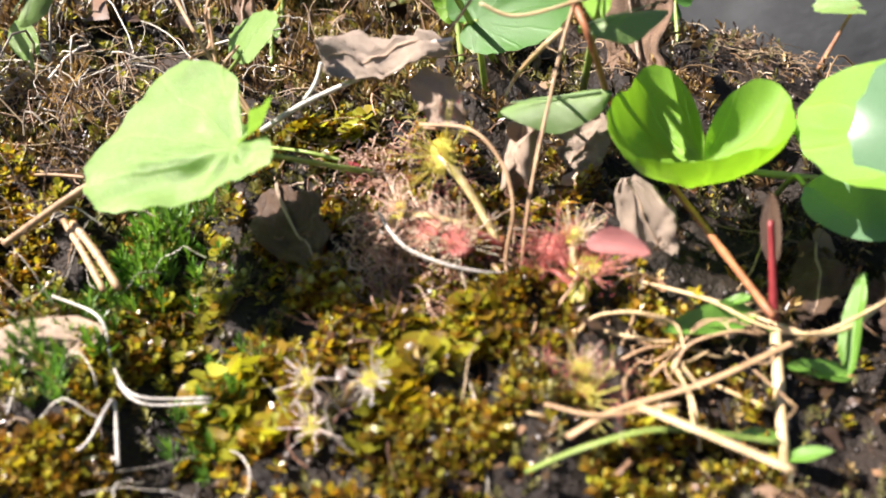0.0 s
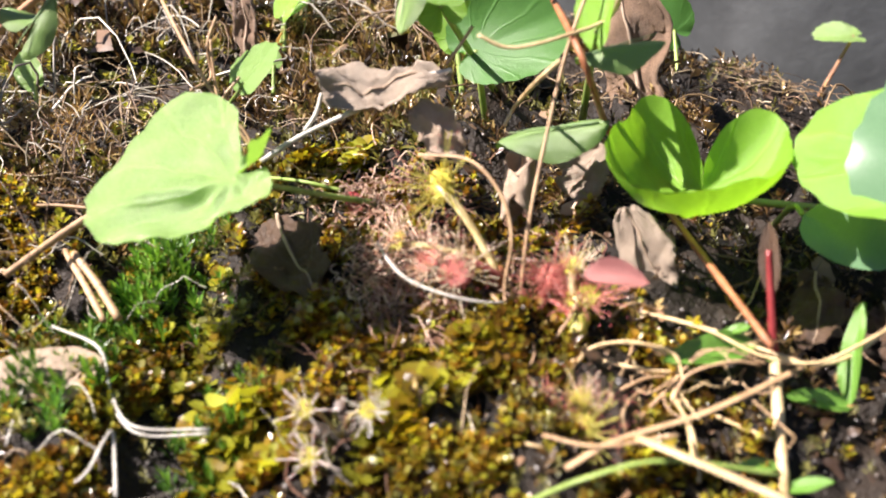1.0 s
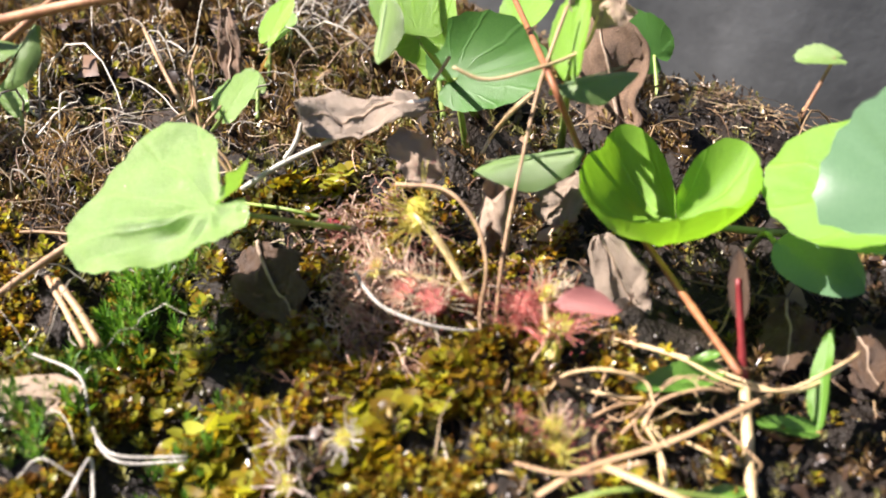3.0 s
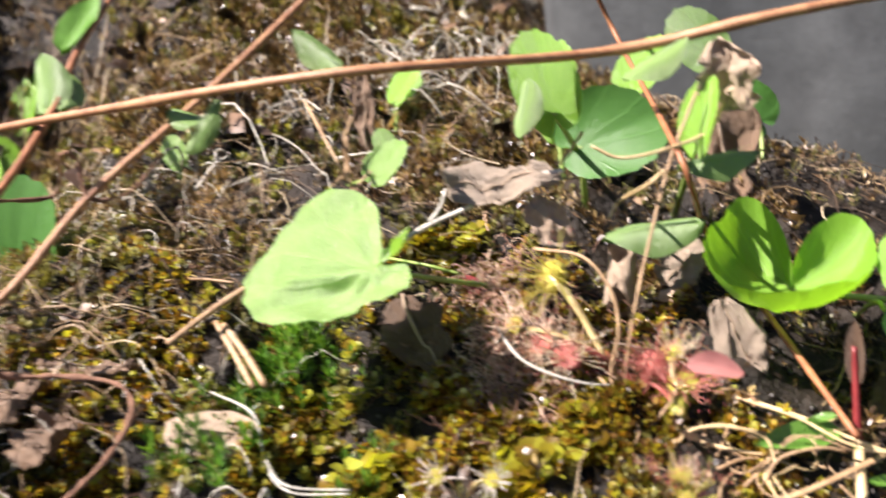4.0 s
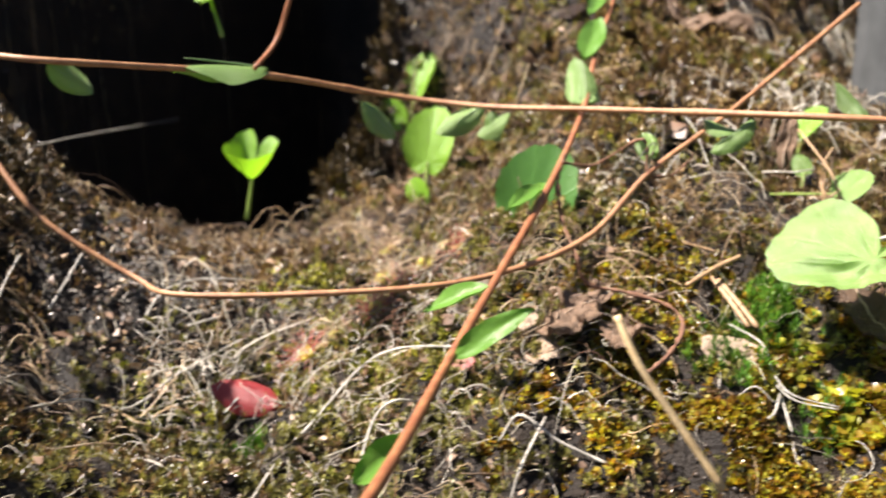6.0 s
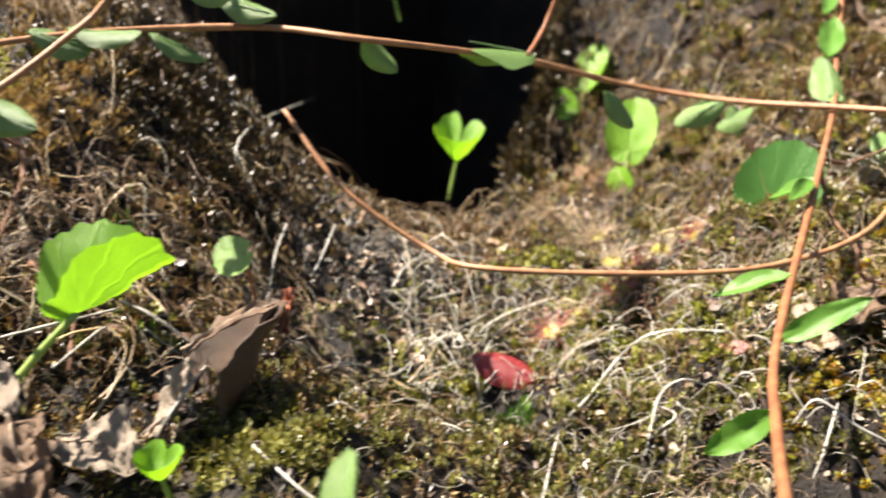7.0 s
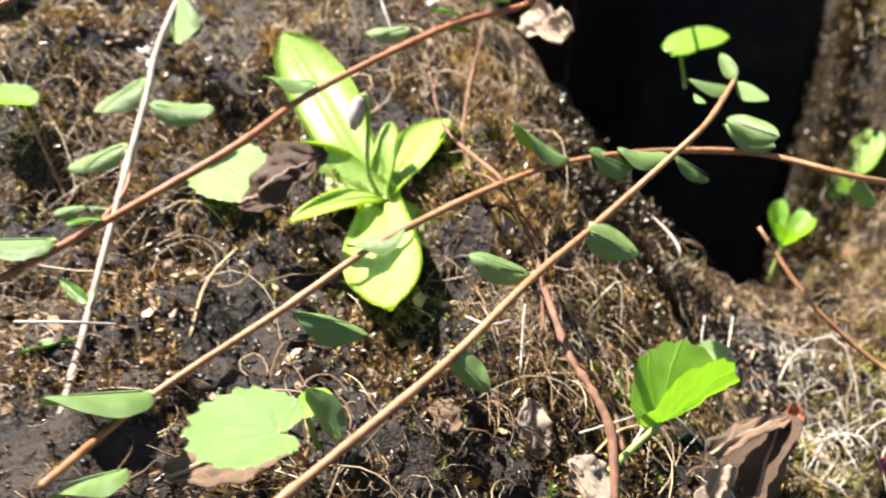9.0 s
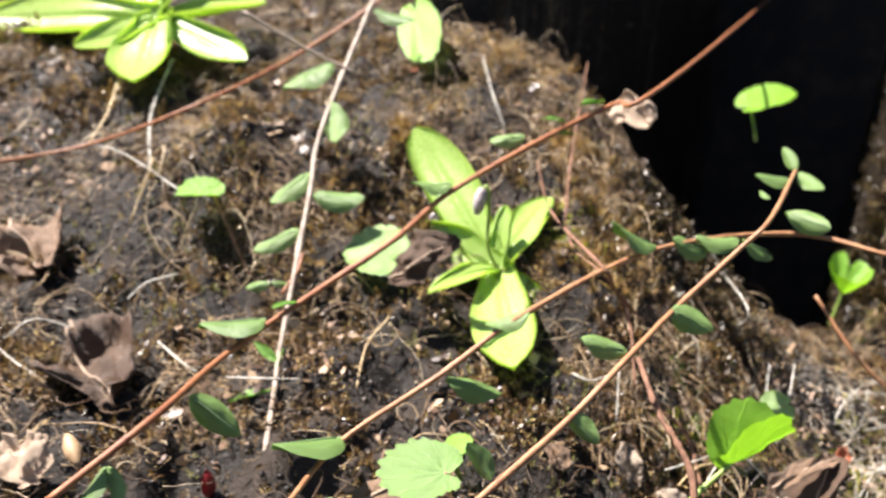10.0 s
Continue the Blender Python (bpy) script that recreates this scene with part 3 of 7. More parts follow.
S1 = [(-0.0889, 0.0177, 0.0622), (-0.0965, 0.0567, 0.0595), (-0.1023, 0.0929, 0.0619), (-0.1059, 0.1662, 0.0812), (-0.1077, 0.2049, 0.0975), (-0.1110, 0.2273, 0.1104), (-0.1165, 0.2761, 0.1320)]
stem_a = shrub_stem("cranberry_vine", S1, lambda f: 0.0012 - 0.0005 * f, STEM_RED, "upright brown cranberry stem with glossy green leaves", seed=6)
for base, tip, young in (
    ((-0.1020, 0.0940, 0.0615), (-0.0859, 0.0928, 0.0753), 1), ((-0.0975, 0.0625, 0.0597), (-0.1096, 0.0655, 0.0462), 1), ((-0.1040, 0.1185, 0.0692), (-0.1228, 0.1211, 0.0603), 1),
    ((-0.1057, 0.1683, 0.0818), (-0.1200, 0.1760, 0.0735), 1), ((-0.1061, 0.2074, 0.0986), (-0.1157, 0.2231, 0.1085), 0), ((-0.1133, 0.2226, 0.1099), (-0.1152, 0.2459, 0.1199), 1),
    ((-0.1183, 0.2444, 0.1222), (-0.1189, 0.2647, 0.1298), 1), ((-0.1088, 0.2056, 0.0983), (-0.1149, 0.2194, 0.1094), 0), ((-0.1069, 0.1626, 0.0829), (-0.1094, 0.1462, 0.0812), 1)):
    small_leaf(stem_a, base, tip, (0.1, -0.75, 0.6), young)

S2 = [(-0.2345, 0.0985, 0.0973), (-0.2145, 0.0955, 0.0798), (-0.1916, 0.1013, 0.0651), (-0.1721, 0.0974, 0.0643), (-0.1304, 0.1160, 0.0653), (-0.1089, 0.1346, 0.0663), (-0.0913, 0.1539, 0.0726), (-0.0809, 0.1747, 0.0860), (-0.0662, 0.1949, 0.0983), (-0.0512, 0.2179, 0.1125), (-0.0362, 0.2377, 0.1270)]
shrub_stem("cranberry_vine", S2, lambda f: 0.00065 + 0.00015 * f, STEM_TAN, "bare orange-brown arching cranberry stem with small nodes", seed=7)

S8 = [(0.0492, 0.1614, 0.0417), (0.0393, 0.1893, 0.0491), (0.0292, 0.2056, 0.0604), (0.0257, 0.1867, 0.0809), (0.0119, 0.2565, 0.0917), (0.0041, 0.2620, 0.1099), (-0.0072, 0.2961, 0.1201)]
stem_h = shrub_stem("cranberry_vine", S8, 0.00055, STEM_RED, "slender reddish stem leaning out of the moss", seed=8)
for base, tip, young in (((0.0044, 0.2638, 0.1110), (0.0211, 0.2608, 0.1121), 1), ((-0.0078, 0.2889, 0.1159), (-0.0268, 0.2933, 0.1179), 1)):
    small_leaf(stem_h, base, tip, (0, -0.3, 0.9), young)
for base, tip, hint in (((0.0290, 0.1990, 0.0655), (0.0113, 0.1914, 0.0675), (-0.1, -0.45, 0.9)), ((0.0250, 0.1905, 0.0782), (0.0390, 0.1962, 0.0800), (-0.2, -0.5, 0.85))):
    m = aim(base, tip, hint)
    leaf = part("leaf", CRAN_BLADES[0 if base[2] < 0.07 else 3], stem_h, m, "dull grey-green oval leaf")
    part("midrib", RIB, leaf, m)
part("bud", tube("bud", [(0.0040, 0.2637, 0.1103), (0.0049, 0.2691, 0.1141), (0.0051, 0.2743, 0.1173)], lambda f: 0.0009 * (1 - 0.6 * f), RED_LEAF, 7), stem_h, None, "pink leaf bud")

# ---- broad leaves beside the sundews ----
violet_leaf((-0.0244, 0.1669, 0.0709), (-0.05, 0.1692, 0.0694), (-0.10, -0.57, 0.82), (-0.0125, 0.1960, 0.0560), VIOLET_PALE, "broad pale green violet leaf, its lobe folded over, over the moss", seed=3, stalk=0.0005, form=cordate, centre=0.38, lobe=0.48, cleft=1.86, gap=0.44, notch=0.72, width=1.15, narrow=0.34, front=0.05, side=(0.14, 0.05), back=(0.04, 0.22), ridge=0.08, wavy=0.015, vein=0.045, pucker=0.05, crenate=0.012, droop=0.02)
GLOSSY_GREEN = leafy("glossy_round_leaf", (0.09, 0.17, 0.09), (0.15, 0.26, 0.14), (1.2, 1.6, 0.8), 0.15, 0.18, 110, 0.0, 0.1, 0.7)
CUP = dict(form=cordate, centre=0.26, lobe=0.50, gap=0.58, notch=0.80, power=2.4, pinch=0.20)
violet_leaf((0.0428, 0.1935, 0.0530), (0.0370, 0.1720, 0.0515), (0.0, -0.10, 0.99), (0.0706, 0.2162, 0.0397), VIOLET, "bright green cup-shaped violet leaf glowing with sunlight", seed=5, front=0.40, side=(0.36, 0.58), back=(0.78, 0.84), wavy=0.015, crenate=0.010, vein=0.02, **CUP)
violet_leaf((0.0780, 0.1810, 0.0590), (0.0565, 0.1877, 0.0606), (-0.1, -0.5, 0.85), (0.0949, 0.2156, 0.0361), VIOLET, "broad soft green violet leaf crossed by a stem's shadow", seed=7, form=cordate, centre=0.4, gap=0.3, width=0.95, side=(0.10, 0.16), back=(0.1, 0.1), vein=0.03)
violet_leaf((0.0759, 0.1732, 0.0602), (0.0670, 0.1839, 0.0706), (-0.75, -0.45, 0.5), (0.0981, 0.2198, 0.0365), GLOSSY_GREEN, "rounded grey-green glossy leaf standing on edge", seed=9, cup=0.15, gap=0.3, width=1.1)

round_leaf = thing("lingonberry_leaf", (0.0592, 0.1936, 0.0483), "grey-green glossy oval leaf with a sun glint", "leaf")
part("blade", blade_mesh("blade", sheet(ellipse(0.36, 0.9, 0.6), 13, 15, 0.1, 0.15, 0.1, 0.01, 3, 0.03), GLOSSY_GREEN), round_leaf, aim((0.0585, 0.1937, 0.0483), (0.0703, 0.1842, 0.0433), (-0.1, -0.6, 0.8)))
part("stalk", tube("stalk", [(0.0585, 0.1937, 0.0483), (0.0573, 0.1963, 0.0489), (0.0557, 0.2103, 0.0404)], 0.0005, PETIOLE, 6), round_leaf)

# leaves behind, over the shaded soil
violet_leaf((0.0042, 0.2240, 0.0760), (0.0205, 0.2295, 0.0808), (-0.07, -0.82, 0.57), (0.0025, 0.2338, 0.0576), VIOLET_DEEP, "large deep green violet leaf behind the sundews", seed=12, cup=0.12, gap=0.25, width=1.0, left=1.0)
violet_leaf((0.0286, 0.1930, 0.0818), (0.0307, 0.1975, 0.0931), (-0.5, -0.6, 0.55), (0.0216, 0.2377, 0.0546), VIOLET, "bright upright violet leaf lit from behind", seed=13, cup=0.1, gap=0.5, width=0.5, left=1.5, right=1.5)
violet_leaf((-0.0041, 0.2498, 0.0761), (-0.0040, 0.2569, 0.0957), (-0.00, -0.82, 0.58), (-0.0030, 0.2417, 0.0599), VIOLET, "narrow bright green upright leaf", seed=14, cup=0.05, gap=0.7, width=0.42, left=1.5, right=1.5)
violet_leaf((-0.0336, 0.2004, 0.0791), (-0.0285, 0.2037, 0.0851), (-0.3, -0.6, 0.75), (-0.0558, 0.2404, 0.0678), VIOLET_PALE, "tiny pale toothed leaf among dry stalks", seed=15, stalk=0.0004, crenate=0.04)
violet_leaf((-0.0526, 0.2792, 0.0823), (-0.0457, 0.2823, 0.0868), (-0.3, -0.6, 0.75), (-0.0534, 0.2747, 0.0752), VIOLET_PALE, "small pale green leaf low in the litter", seed=16, stalk=0.0004)
violet_leaf((0.1022, 0.3719, 0.0413), (0.0905, 0.3702, 0.0440), (-0.3, -0.3, 0.9), (0.0894, 0.3610, 0.0254), VIOLET_PALE, "small toothed leaf with a withered brown rim", STEM_TAN, 17, 0.0006, crenate=0.045)
violet_leaf((-0.1212, 0.1967, 0.0640), (-0.1155, 0.1990, 0.0852), (0.02, -0.77, 0.63), (-0.1073, 0.1589, 0.0516), VIOLET_DEEP, "green violet leaf half lit on a long yellow stalk", seed=18, stalk=0.0009, cup=0.15, gap=0.35)
violet_leaf((0.0029, 0.2024, 0.0876), (-0.0007, 0.2064, 0.1034), (-0.1, -0.85, 0.5), (0.0035, 0.2515, 0.0601), VIOLET, "bright green young leaf standing on the far slope", seed=19, width=0.6, gap=0.6)
violet_leaf((-0.1866, 0.2635, 0.0635), (-0.1874, 0.2709, 0.0849), (0.13, -0.78, 0.61), (-0.1857, 0.2583, 0.0479), VIOLET, "yellow-green leaf glowing at the gully's edge", seed=20, width=0.7, gap=0.5, left=1.2, right=0.8)
violet_leaf((-0.1839, 0.2513, 0.0508), (-0.1874, 0.2525, 0.0591), (-0.4, -0.6, 0.6), (-0.1831, 0.2502, 0.0465), VIOLET, "tiny green leaf near the gully", seed=21, stalk=0.0004)
violet_leaf((-0.2478, 0.2323, 0.0573), (-0.2436, 0.2155, 0.0587), (0.10, -0.18, 0.97), (-0.2493, 0.2291, 0.0417), VIOLET, "bright heart-shaped violet leaf before the black gully", seed=22, stalk=0.0008, form=cordate, centre=0.22, lobe=0.20, gap=0.34, notch=0.30, power=1.1, pinch=0.15, front=0.55, side=(0.80, 0.85), back=(1.05, 1.15), wavy=0.04, vein=0.03, width=0.95)
violet_leaf((-0.2321, 0.0217, 0.0655), (-0.2204, 0.0376, 0.0751), (0.10, 0.22, 0.95), (-0.2436, 0.0068, 0.0450), VIOLET, "bright yellow-green folded violet leaf on a pale stalk", seed=23, stalk=0.0010, bow=(0, 0, 0.001), form=cordate, centre=0.40, lobe=0.34, gap=0.35, notch=0.5, width=0.95, narrow=-0.42, fold=(1.12, 1.30), wavy=0.04, vein=0.030, crenate=0.028, pucker=0.05)
violet_leaf((-0.2311, 0.0756, 0.0642), (-0.2373, 0.0712, 0.0606), (0.05, -0.71, 0.70), (-0.2367, 0.0890, 0.0398), VIOLET_PALE, "small pale toothed leaf on a reddish stalk", STEM_RED, 24, 0.0005, crenate=0.045, width=1.2)
violet_leaf((-0.2047, 0.0146, 0.0382), (-0.2032, 0.0076, 0.0384), (0.05, -0.25, 0.96), (-0.2037, 0.0166, 0.0319), VIOLET, "tiny rolled bright green leaf cup", seed=25, stalk=0.0006, form=cordate, centre=0.20, lobe=0.1, gap=0.30, notch=0.25, power=1.3, pinch=0.12, front=0.75, side=(0.85, 0.85), back=(1.0, 1.0), wavy=0.03, vein=0.02)
violet_leaf((-0.2799, -0.0604, 0.0790), (-0.2945, -0.0690, 0.0800), (0.10, -0.20, 0.97), (-0.2946, -0.0311, 0.0530), VIOLET_PALE, "sunlit pale toothed leaf over brown litter", STEM_TAN, 26, 0.0006, form=cordate, centre=0.38, crenate=0.05, gap=0.5, width=1.0, side=(0.05, 0.12), back=(0.05, 0.1), droop=0.1, wavy=0.03)
violet_leaf((-0.3592, 0.0181, 0.0945), (-0.3777, 0.0185, 0.0972), (0.1, -0.5, 0.8), (-0.3594, 0.0225, 0.0843), VIOLET_PALE, "sunlit toothed leaf beside the red-brown stem", seed=27, stalk=0.0005, crenate=0.04, width=1.0)
violet_leaf((-0.4221, -0.0062, 0.1066), (-0.4334, -0.0135, 0.1062), (-0.2, -0.3, 0.9), (-0.4038, -0.0058, 0.0816), VIOLET, "small bright toothed leaf on a brown stalk", STEM_TAN, 28, 0.0005, crenate=0.045, fold=0.3)
# Stalk foot hangs free over the gully, placed to fit the camera's view.
violet_leaf((-0.3381, 0.3326, 0.1219), (-0.3211, 0.3488, 0.1333), (-0.1, -0.3, 0.95), (-0.3297, 0.3298, 0.1020), VIOLET, "pale leaf catching light inside the dark gully", seed=29, cup=-0.2, gap=0.3)
violet_leaf((-0.4450, 0.1387, 0.1645), (-0.4184, 0.1121, 0.1485), (-0.3, -0.6, 0.7), (-0.4256, 0.1312, 0.1423), VIOLET, "green leaf by the pale woody stem", seed=30, width=0.4)
violet_leaf((-0.2961, -0.0312, 0.0655), (-0.2943, -0.0253, 0.0696), (-0.3, -0.5, 0.8), (-0.2951, -0.0263, 0.0543), VIOLET, "small green leaf tucked beside a toothed one", seed=31)

violet_leaf((-0.1391, -0.0238, 0.0647), (-0.1401, -0.0203, 0.0790), (-0.5, -0.6, 0.6), (-0.1531, 0.0275, 0.0236), VIOLET_PALE, "pale leaf tip close above the wet slope", seed=33, width=0.5, gap=0.6, left=1.2, right=1.2)

for base, tip, root, width, tint, seed, label in (
    ((0.0112, 0.2869, 0.0773), (0.0203, 0.2937, 0.0894), (0.0116, 0.2798, 0.0622), 0.7, VIOLET, 41, "bright green leaf in the cluster behind the vine"),
    ((0.0324, 0.3026, 0.0803), (0.0230, 0.3036, 0.0927), (0.0323, 0.2925, 0.0578), 0.8, VIOLET_PALE, 42, "pale green leaf in the cluster behind the vine"),
    ((0.0435, 0.2891, 0.0640), (0.0345, 0.2898, 0.0752), (0.0434, 0.2802, 0.0548), 0.8, VIOLET_DEEP, 43, "deep green leaf in the cluster behind the vine"),
    ((-0.0501, 0.2735, 0.0832), (-0.0450, 0.2777, 0.0913), (-0.0512, 0.2702, 0.0738), 0.7, VIOLET, 44, "small bright leaf on the far slope"),
    ((-0.2399, 0.3632, 0.0754), (-0.2361, 0.3707, 0.0938), (-0.2407, 0.3568, 0.0540), 0.8, VIOLET, 45, "bright leaf beside the black gully"),
    ((-0.2446, 0.3552, 0.0611), (-0.2547, 0.3548, 0.0707), (-0.2422, 0.3522, 0.0470), 0.8, VIOLET, 46, "small bright leaf beside the black gully"),
    ((-0.0923, 0.2275, 0.0803), (-0.0948, 0.2292, 0.0865), (-0.0930, 0.2245, 0.0702), 0.9, VIOLET_PALE, 47, "pale leaf low in the dry grass"),
    ((-0.0469, 0.2500, 0.0739), (-0.0498, 0.2511, 0.0787), (-0.0470, 0.2465, 0.0680), 0.9, VIOLET_PALE, 48, "tiny pale leaf low in the dry grass")):
    violet_leaf(base, tip, (-0.25, -0.65, 0.65), root, tint, label, seed=seed, stalk=0.0005, width=width, gap=0.4, left=0.9, right=0.9)

# the small forked shrub at the foot of the leaning stem
fork = thing("young_shrub", (0.0493, 0.1535, 0.0215), "young shrub with a pale jointed stem, pink shoot and green leaves", "shrub")
part("stem", tube("stem", [(0.0493, 0.1535, 0.0215), (0.0494, 0.1560, 0.0268), (0.0498, 0.1618, 0.0307), (0.0503, 0.1680, 0.0355)], 0.0008, STRAW, 8), fork, None, "pale straw-coloured lower stem")
part("shoot", tube("shoot", [(0.0503, 0.1692, 0.0363), (0.0505, 0.1715, 0.0426), (0.0507, 0.1744, 0.0505)], lambda f: 0.0008 - 0.0004 * f, RED_LEAF, 8), fork, None, "dark pink upright shoot")
part("bract", mesh_of("bract", *sheet(ellipse(0.14, 0.9, 0.6), 7, 9, 0.1, 0.4, 0.3, 0.01, 8, 0.05)[:2], DEAD_DARK_SHADE), fork, aim((0.0507, 0.1721, 0.0442), (0.0509, 0.1759, 0.0545), (-0.3, -0.8, 0.4)), "dull red young bract")
for base, tip, hint in (((0.0478, 0.1694, 0.0383), (0.0344, 0.1628, 0.0394), (-0.2, -0.45, 0.85)), ((0.0602, 0.1674, 0.0283), (0.0624, 0.1728, 0.0421), (-0.5, -0.8, 0.3)), ((0.0608, 0.1675, 0.0282), (0.0509, 0.1647, 0.0318), (-0.1, -0.45, 0.85)), ((0.0489, 0.1690, 0.0365), (0.0514, 0.1674, 0.0343), (-0.2, -0.6, 0.75)), ((0.0474, 0.1701, 0.0407), (0.0426, 0.1688, 0.0400), (-0.1, -0.5, 0.85)), ((0.0494, 0.1560, 0.0262), (0.0422, 0.1527, 0.0288), (-0.2, -0.5, 0.85)), ((0.0494, 0.1545, 0.0235), (0.0556, 0.1523, 0.0260), (-0.3, -0.5, 0.8))):
    small_leaf(fork, base, tip, hint, True)
part("twig", tube("twig", [(0.0497, 0.1674, 0.0317), (0.0550, 0.1661, 0.0283), (0.0608, 0.1675, 0.0282)], 0.0004, STEM_TAN, 6), fork)


# ---- butterworts ----
def butter_data(width, bend, curl, seed, nu=23, nv=19):
    """A fleshy oblong blade of unit length whose margins roll inward over its face."""
    rng = random.Random(seed)
    ph = rng.uniform(0, 6.28)
    top, low = [], []
    for j in range(nv):
        v = j / (nv - 1)
        w = width * (0.60 + 0.40 * smooth(0.0, 0.5, v)) * max(0.02, 1 - max(0.0, (v - 0.5) / 0.5) ** 2.4) ** 0.6
        half = nu // 2
        for i in range(nu):
            s = (i - half) / half
            x = z = turn = 0.0
            for q in range(abs(i - half)):
                u = (q + 0.5) / half
                turn = 0.22 * curl * u + curl * 2.3 * smooth(0.55, 1.0, u) * (0.6 + 0.4 * math.sin(5 * v + ph + (2 if s > 0 else 0)))
                x, z = x + math.cos(turn) * w / half, z + math.sin(turn) * w / half
            p = Vector((math.copysign(x, s), v, z - bend * v * v + 0.012 * math.sin(7 * v + ph) * (1 - abs(s)) - 0.03 * math.exp(-(s / 0.12) ** 2) * (1 - v)))
            top.append(p)
            low.append(p - float(0.010 + 0.035 * (1 - smooth(0.35, 0.7, abs(s))) * (1.1 - 0.6 * v)) * Vector((-math.copysign(math.sin(turn), s), 0, math.cos(turn))))
    faces = [(j * nu + i, j * nu + i + 1, (j + 1) * nu + i + 1, (j + 1) * nu + i) for j in range(nv - 1) for i in range(nu - 1)]
    n = len(top)
    return top + low, faces + [tuple(n + q for q in f)[::-1] for f in faces]


def butter_leaf(plant, base, tip, hint, width=0.24, bend=0.12, curl=1.0, seed=0):
    return part("leaf", mesh_of("leaf", *butter_data(width, bend, curl, seed), BUTTER), plant, aim(base, tip, hint))


heart_a = (-0.3335, 0.0485, 0.0905)
butter_a = thing("butterwort", heart_a, "yellow-green butterwort rosette with a nodding flower bud, sunlit", "butterwort", "butterworts")
for k, (tip, hint, width, bend, curl) in enumerate((
    ((-0.3857, 0.0632, 0.1296), (0.05, -0.70, 0.70), 0.17, -0.02, 0.85), ((-0.3350, 0.0800, 0.1180), (0.05, -0.75, 0.62), 0.20, 0.26, 1.35),
    ((-0.2977, 0.0045, 0.0767), (0.10, -0.70, 0.70), 0.205, -0.06, 0.85), ((-0.3373, 0.0179, 0.0991), (0.10, -0.50, 0.85), 0.15, 0.35, 1.3),
    ((-0.369, 0.0369, 0.0998), (0.10, -0.80, 0.58), 0.26, 0.10, 0.9), ((-0.3389, 0.0579, 0.1118), (0.10, -0.90, 0.40), 0.22, 0.02, 1.5),
    ((-0.3092, 0.0487, 0.0829), (0.20, -0.55, 0.80), 0.20, 0.15, 0.7))):
    butter_leaf(butter_a, heart_a, tip, hint, width, bend, curl, k)
part("flower_stalk", tube("flower_stalk", [heart_a, (-0.3365, 0.0450, 0.0991), (-0.3380, 0.0450, 0.1130), (-0.3395, 0.0450, 0.1205), (-0.3412, 0.0440, 0.1195)], 0.00065, PETIOLE, 7), butter_a)
bud_line = [Vector((-0.3410, 0.0440, 0.1200)).lerp(Vector((-0.3412, 0.0425, 0.1105)), k / 8) for k in range(9)]
part("flower_bud", mesh_of("flower_bud", *tube_data(bud_line, lambda f: 0.0024 * math.sin(math.pi * (0.12 + 0.8 * f)) ** 0.7, 12, 0.05), BUD), butter_a, None, "grey-violet nodding bud")

heart_b = (-0.5478, 0.0720, 0.1499)
butter_b = thing("butterwort", heart_b, "pale sunlit butterwort rosette overhanging the peat edge", "butterwort", "butterworts")
for k, (tip, hint, width, bend, curl) in enumerate((
    ((-0.6457, 0.0415, 0.1398), (0.3, -0.7, 0.6), 0.13, 0.05, 0.9), ((-0.5557, 0.0340, 0.1334), (0.3, -0.7, 0.6), 0.2, -0.1, 1.0),
    ((-0.5137, 0.0346, 0.1242), (0.35, -0.75, 0.5), 0.30, -0.1, 1.0), ((-0.4937, 0.0803, 0.1348), (-0.2, -0.6, 0.75), 0.17, -0.1, 1.0),
    ((-0.5390, 0.1048, 0.1530), (-0.1, -0.5, 0.8), 0.2, 0.0, 1.0), ((-0.5784, 0.0886, 0.1754), (0, -0.8, 0.4), 0.22, 0.0, 0.8),
    ((-0.5571, 0.1023, 0.1753), (-0.2, -0.8, 0.4), 0.2, 0.0, 0.8), ((-0.5200, 0.1164, 0.1608), (-0.2, -0.6, 0.7), 0.2, 0.0, 0.8))):
    butter_leaf(butter_b, heart_b, tip, hint, width, bend, curl, 20 + k)


# ---- sundews ----
PAD_RED = leafy("red_sundew_pad", (0.44, 0.10, 0.09), (0.66, 0.25, 0.20), (1.3, 0.9, 0.7), 0.3, 0.3, 500, 0, 0.4, 0.7)
PAD_GOLD = leafy("golden_sundew_pad", (0.36, 0.34, 0.03), (0.58, 0.54, 0.09), (1.3, 1.1, 0.5), 0.3, 0.3, 500, 0, 0.4, 0.7)
HAIR_RED = leafy("red_tentacle", (0.50, 0.12, 0.10), (0.78, 0.42, 0.34), (1.4, 0.8, 0.8), 0.3, 0.25, 700)
HAIR_GOLD = leafy("pale_tentacle", (0.70, 0.52, 0.36), (0.92, 0.84, 0.70), (1.2, 1.0, 0.7), 0.3, 0.25, 700)
HAIR_LIME = leafy("yellow_tentacle", (0.48, 0.42, 0.06), (0.80, 0.74, 0.26), (1.3, 1.1, 0.5), 0.35, 0.25, 700)
HAIR_WHITE = leafy("white_tentacle", (0.72, 0.62, 0.56), (0.90, 0.86, 0.80), (1.1, 1.0, 0.9), 0.3, 0.3, 700)
DROP, dnt, dp = material("sticky_drop")
dp.inputs["Base Color"].default_value = (0.62, 0.16, 0.16, 1)
dp.inputs["Roughness"].default_value = 0.03
dp.inputs["Transmission Weight"].default_value = 0.4
dp.inputs["IOR"].default_value = 1.4


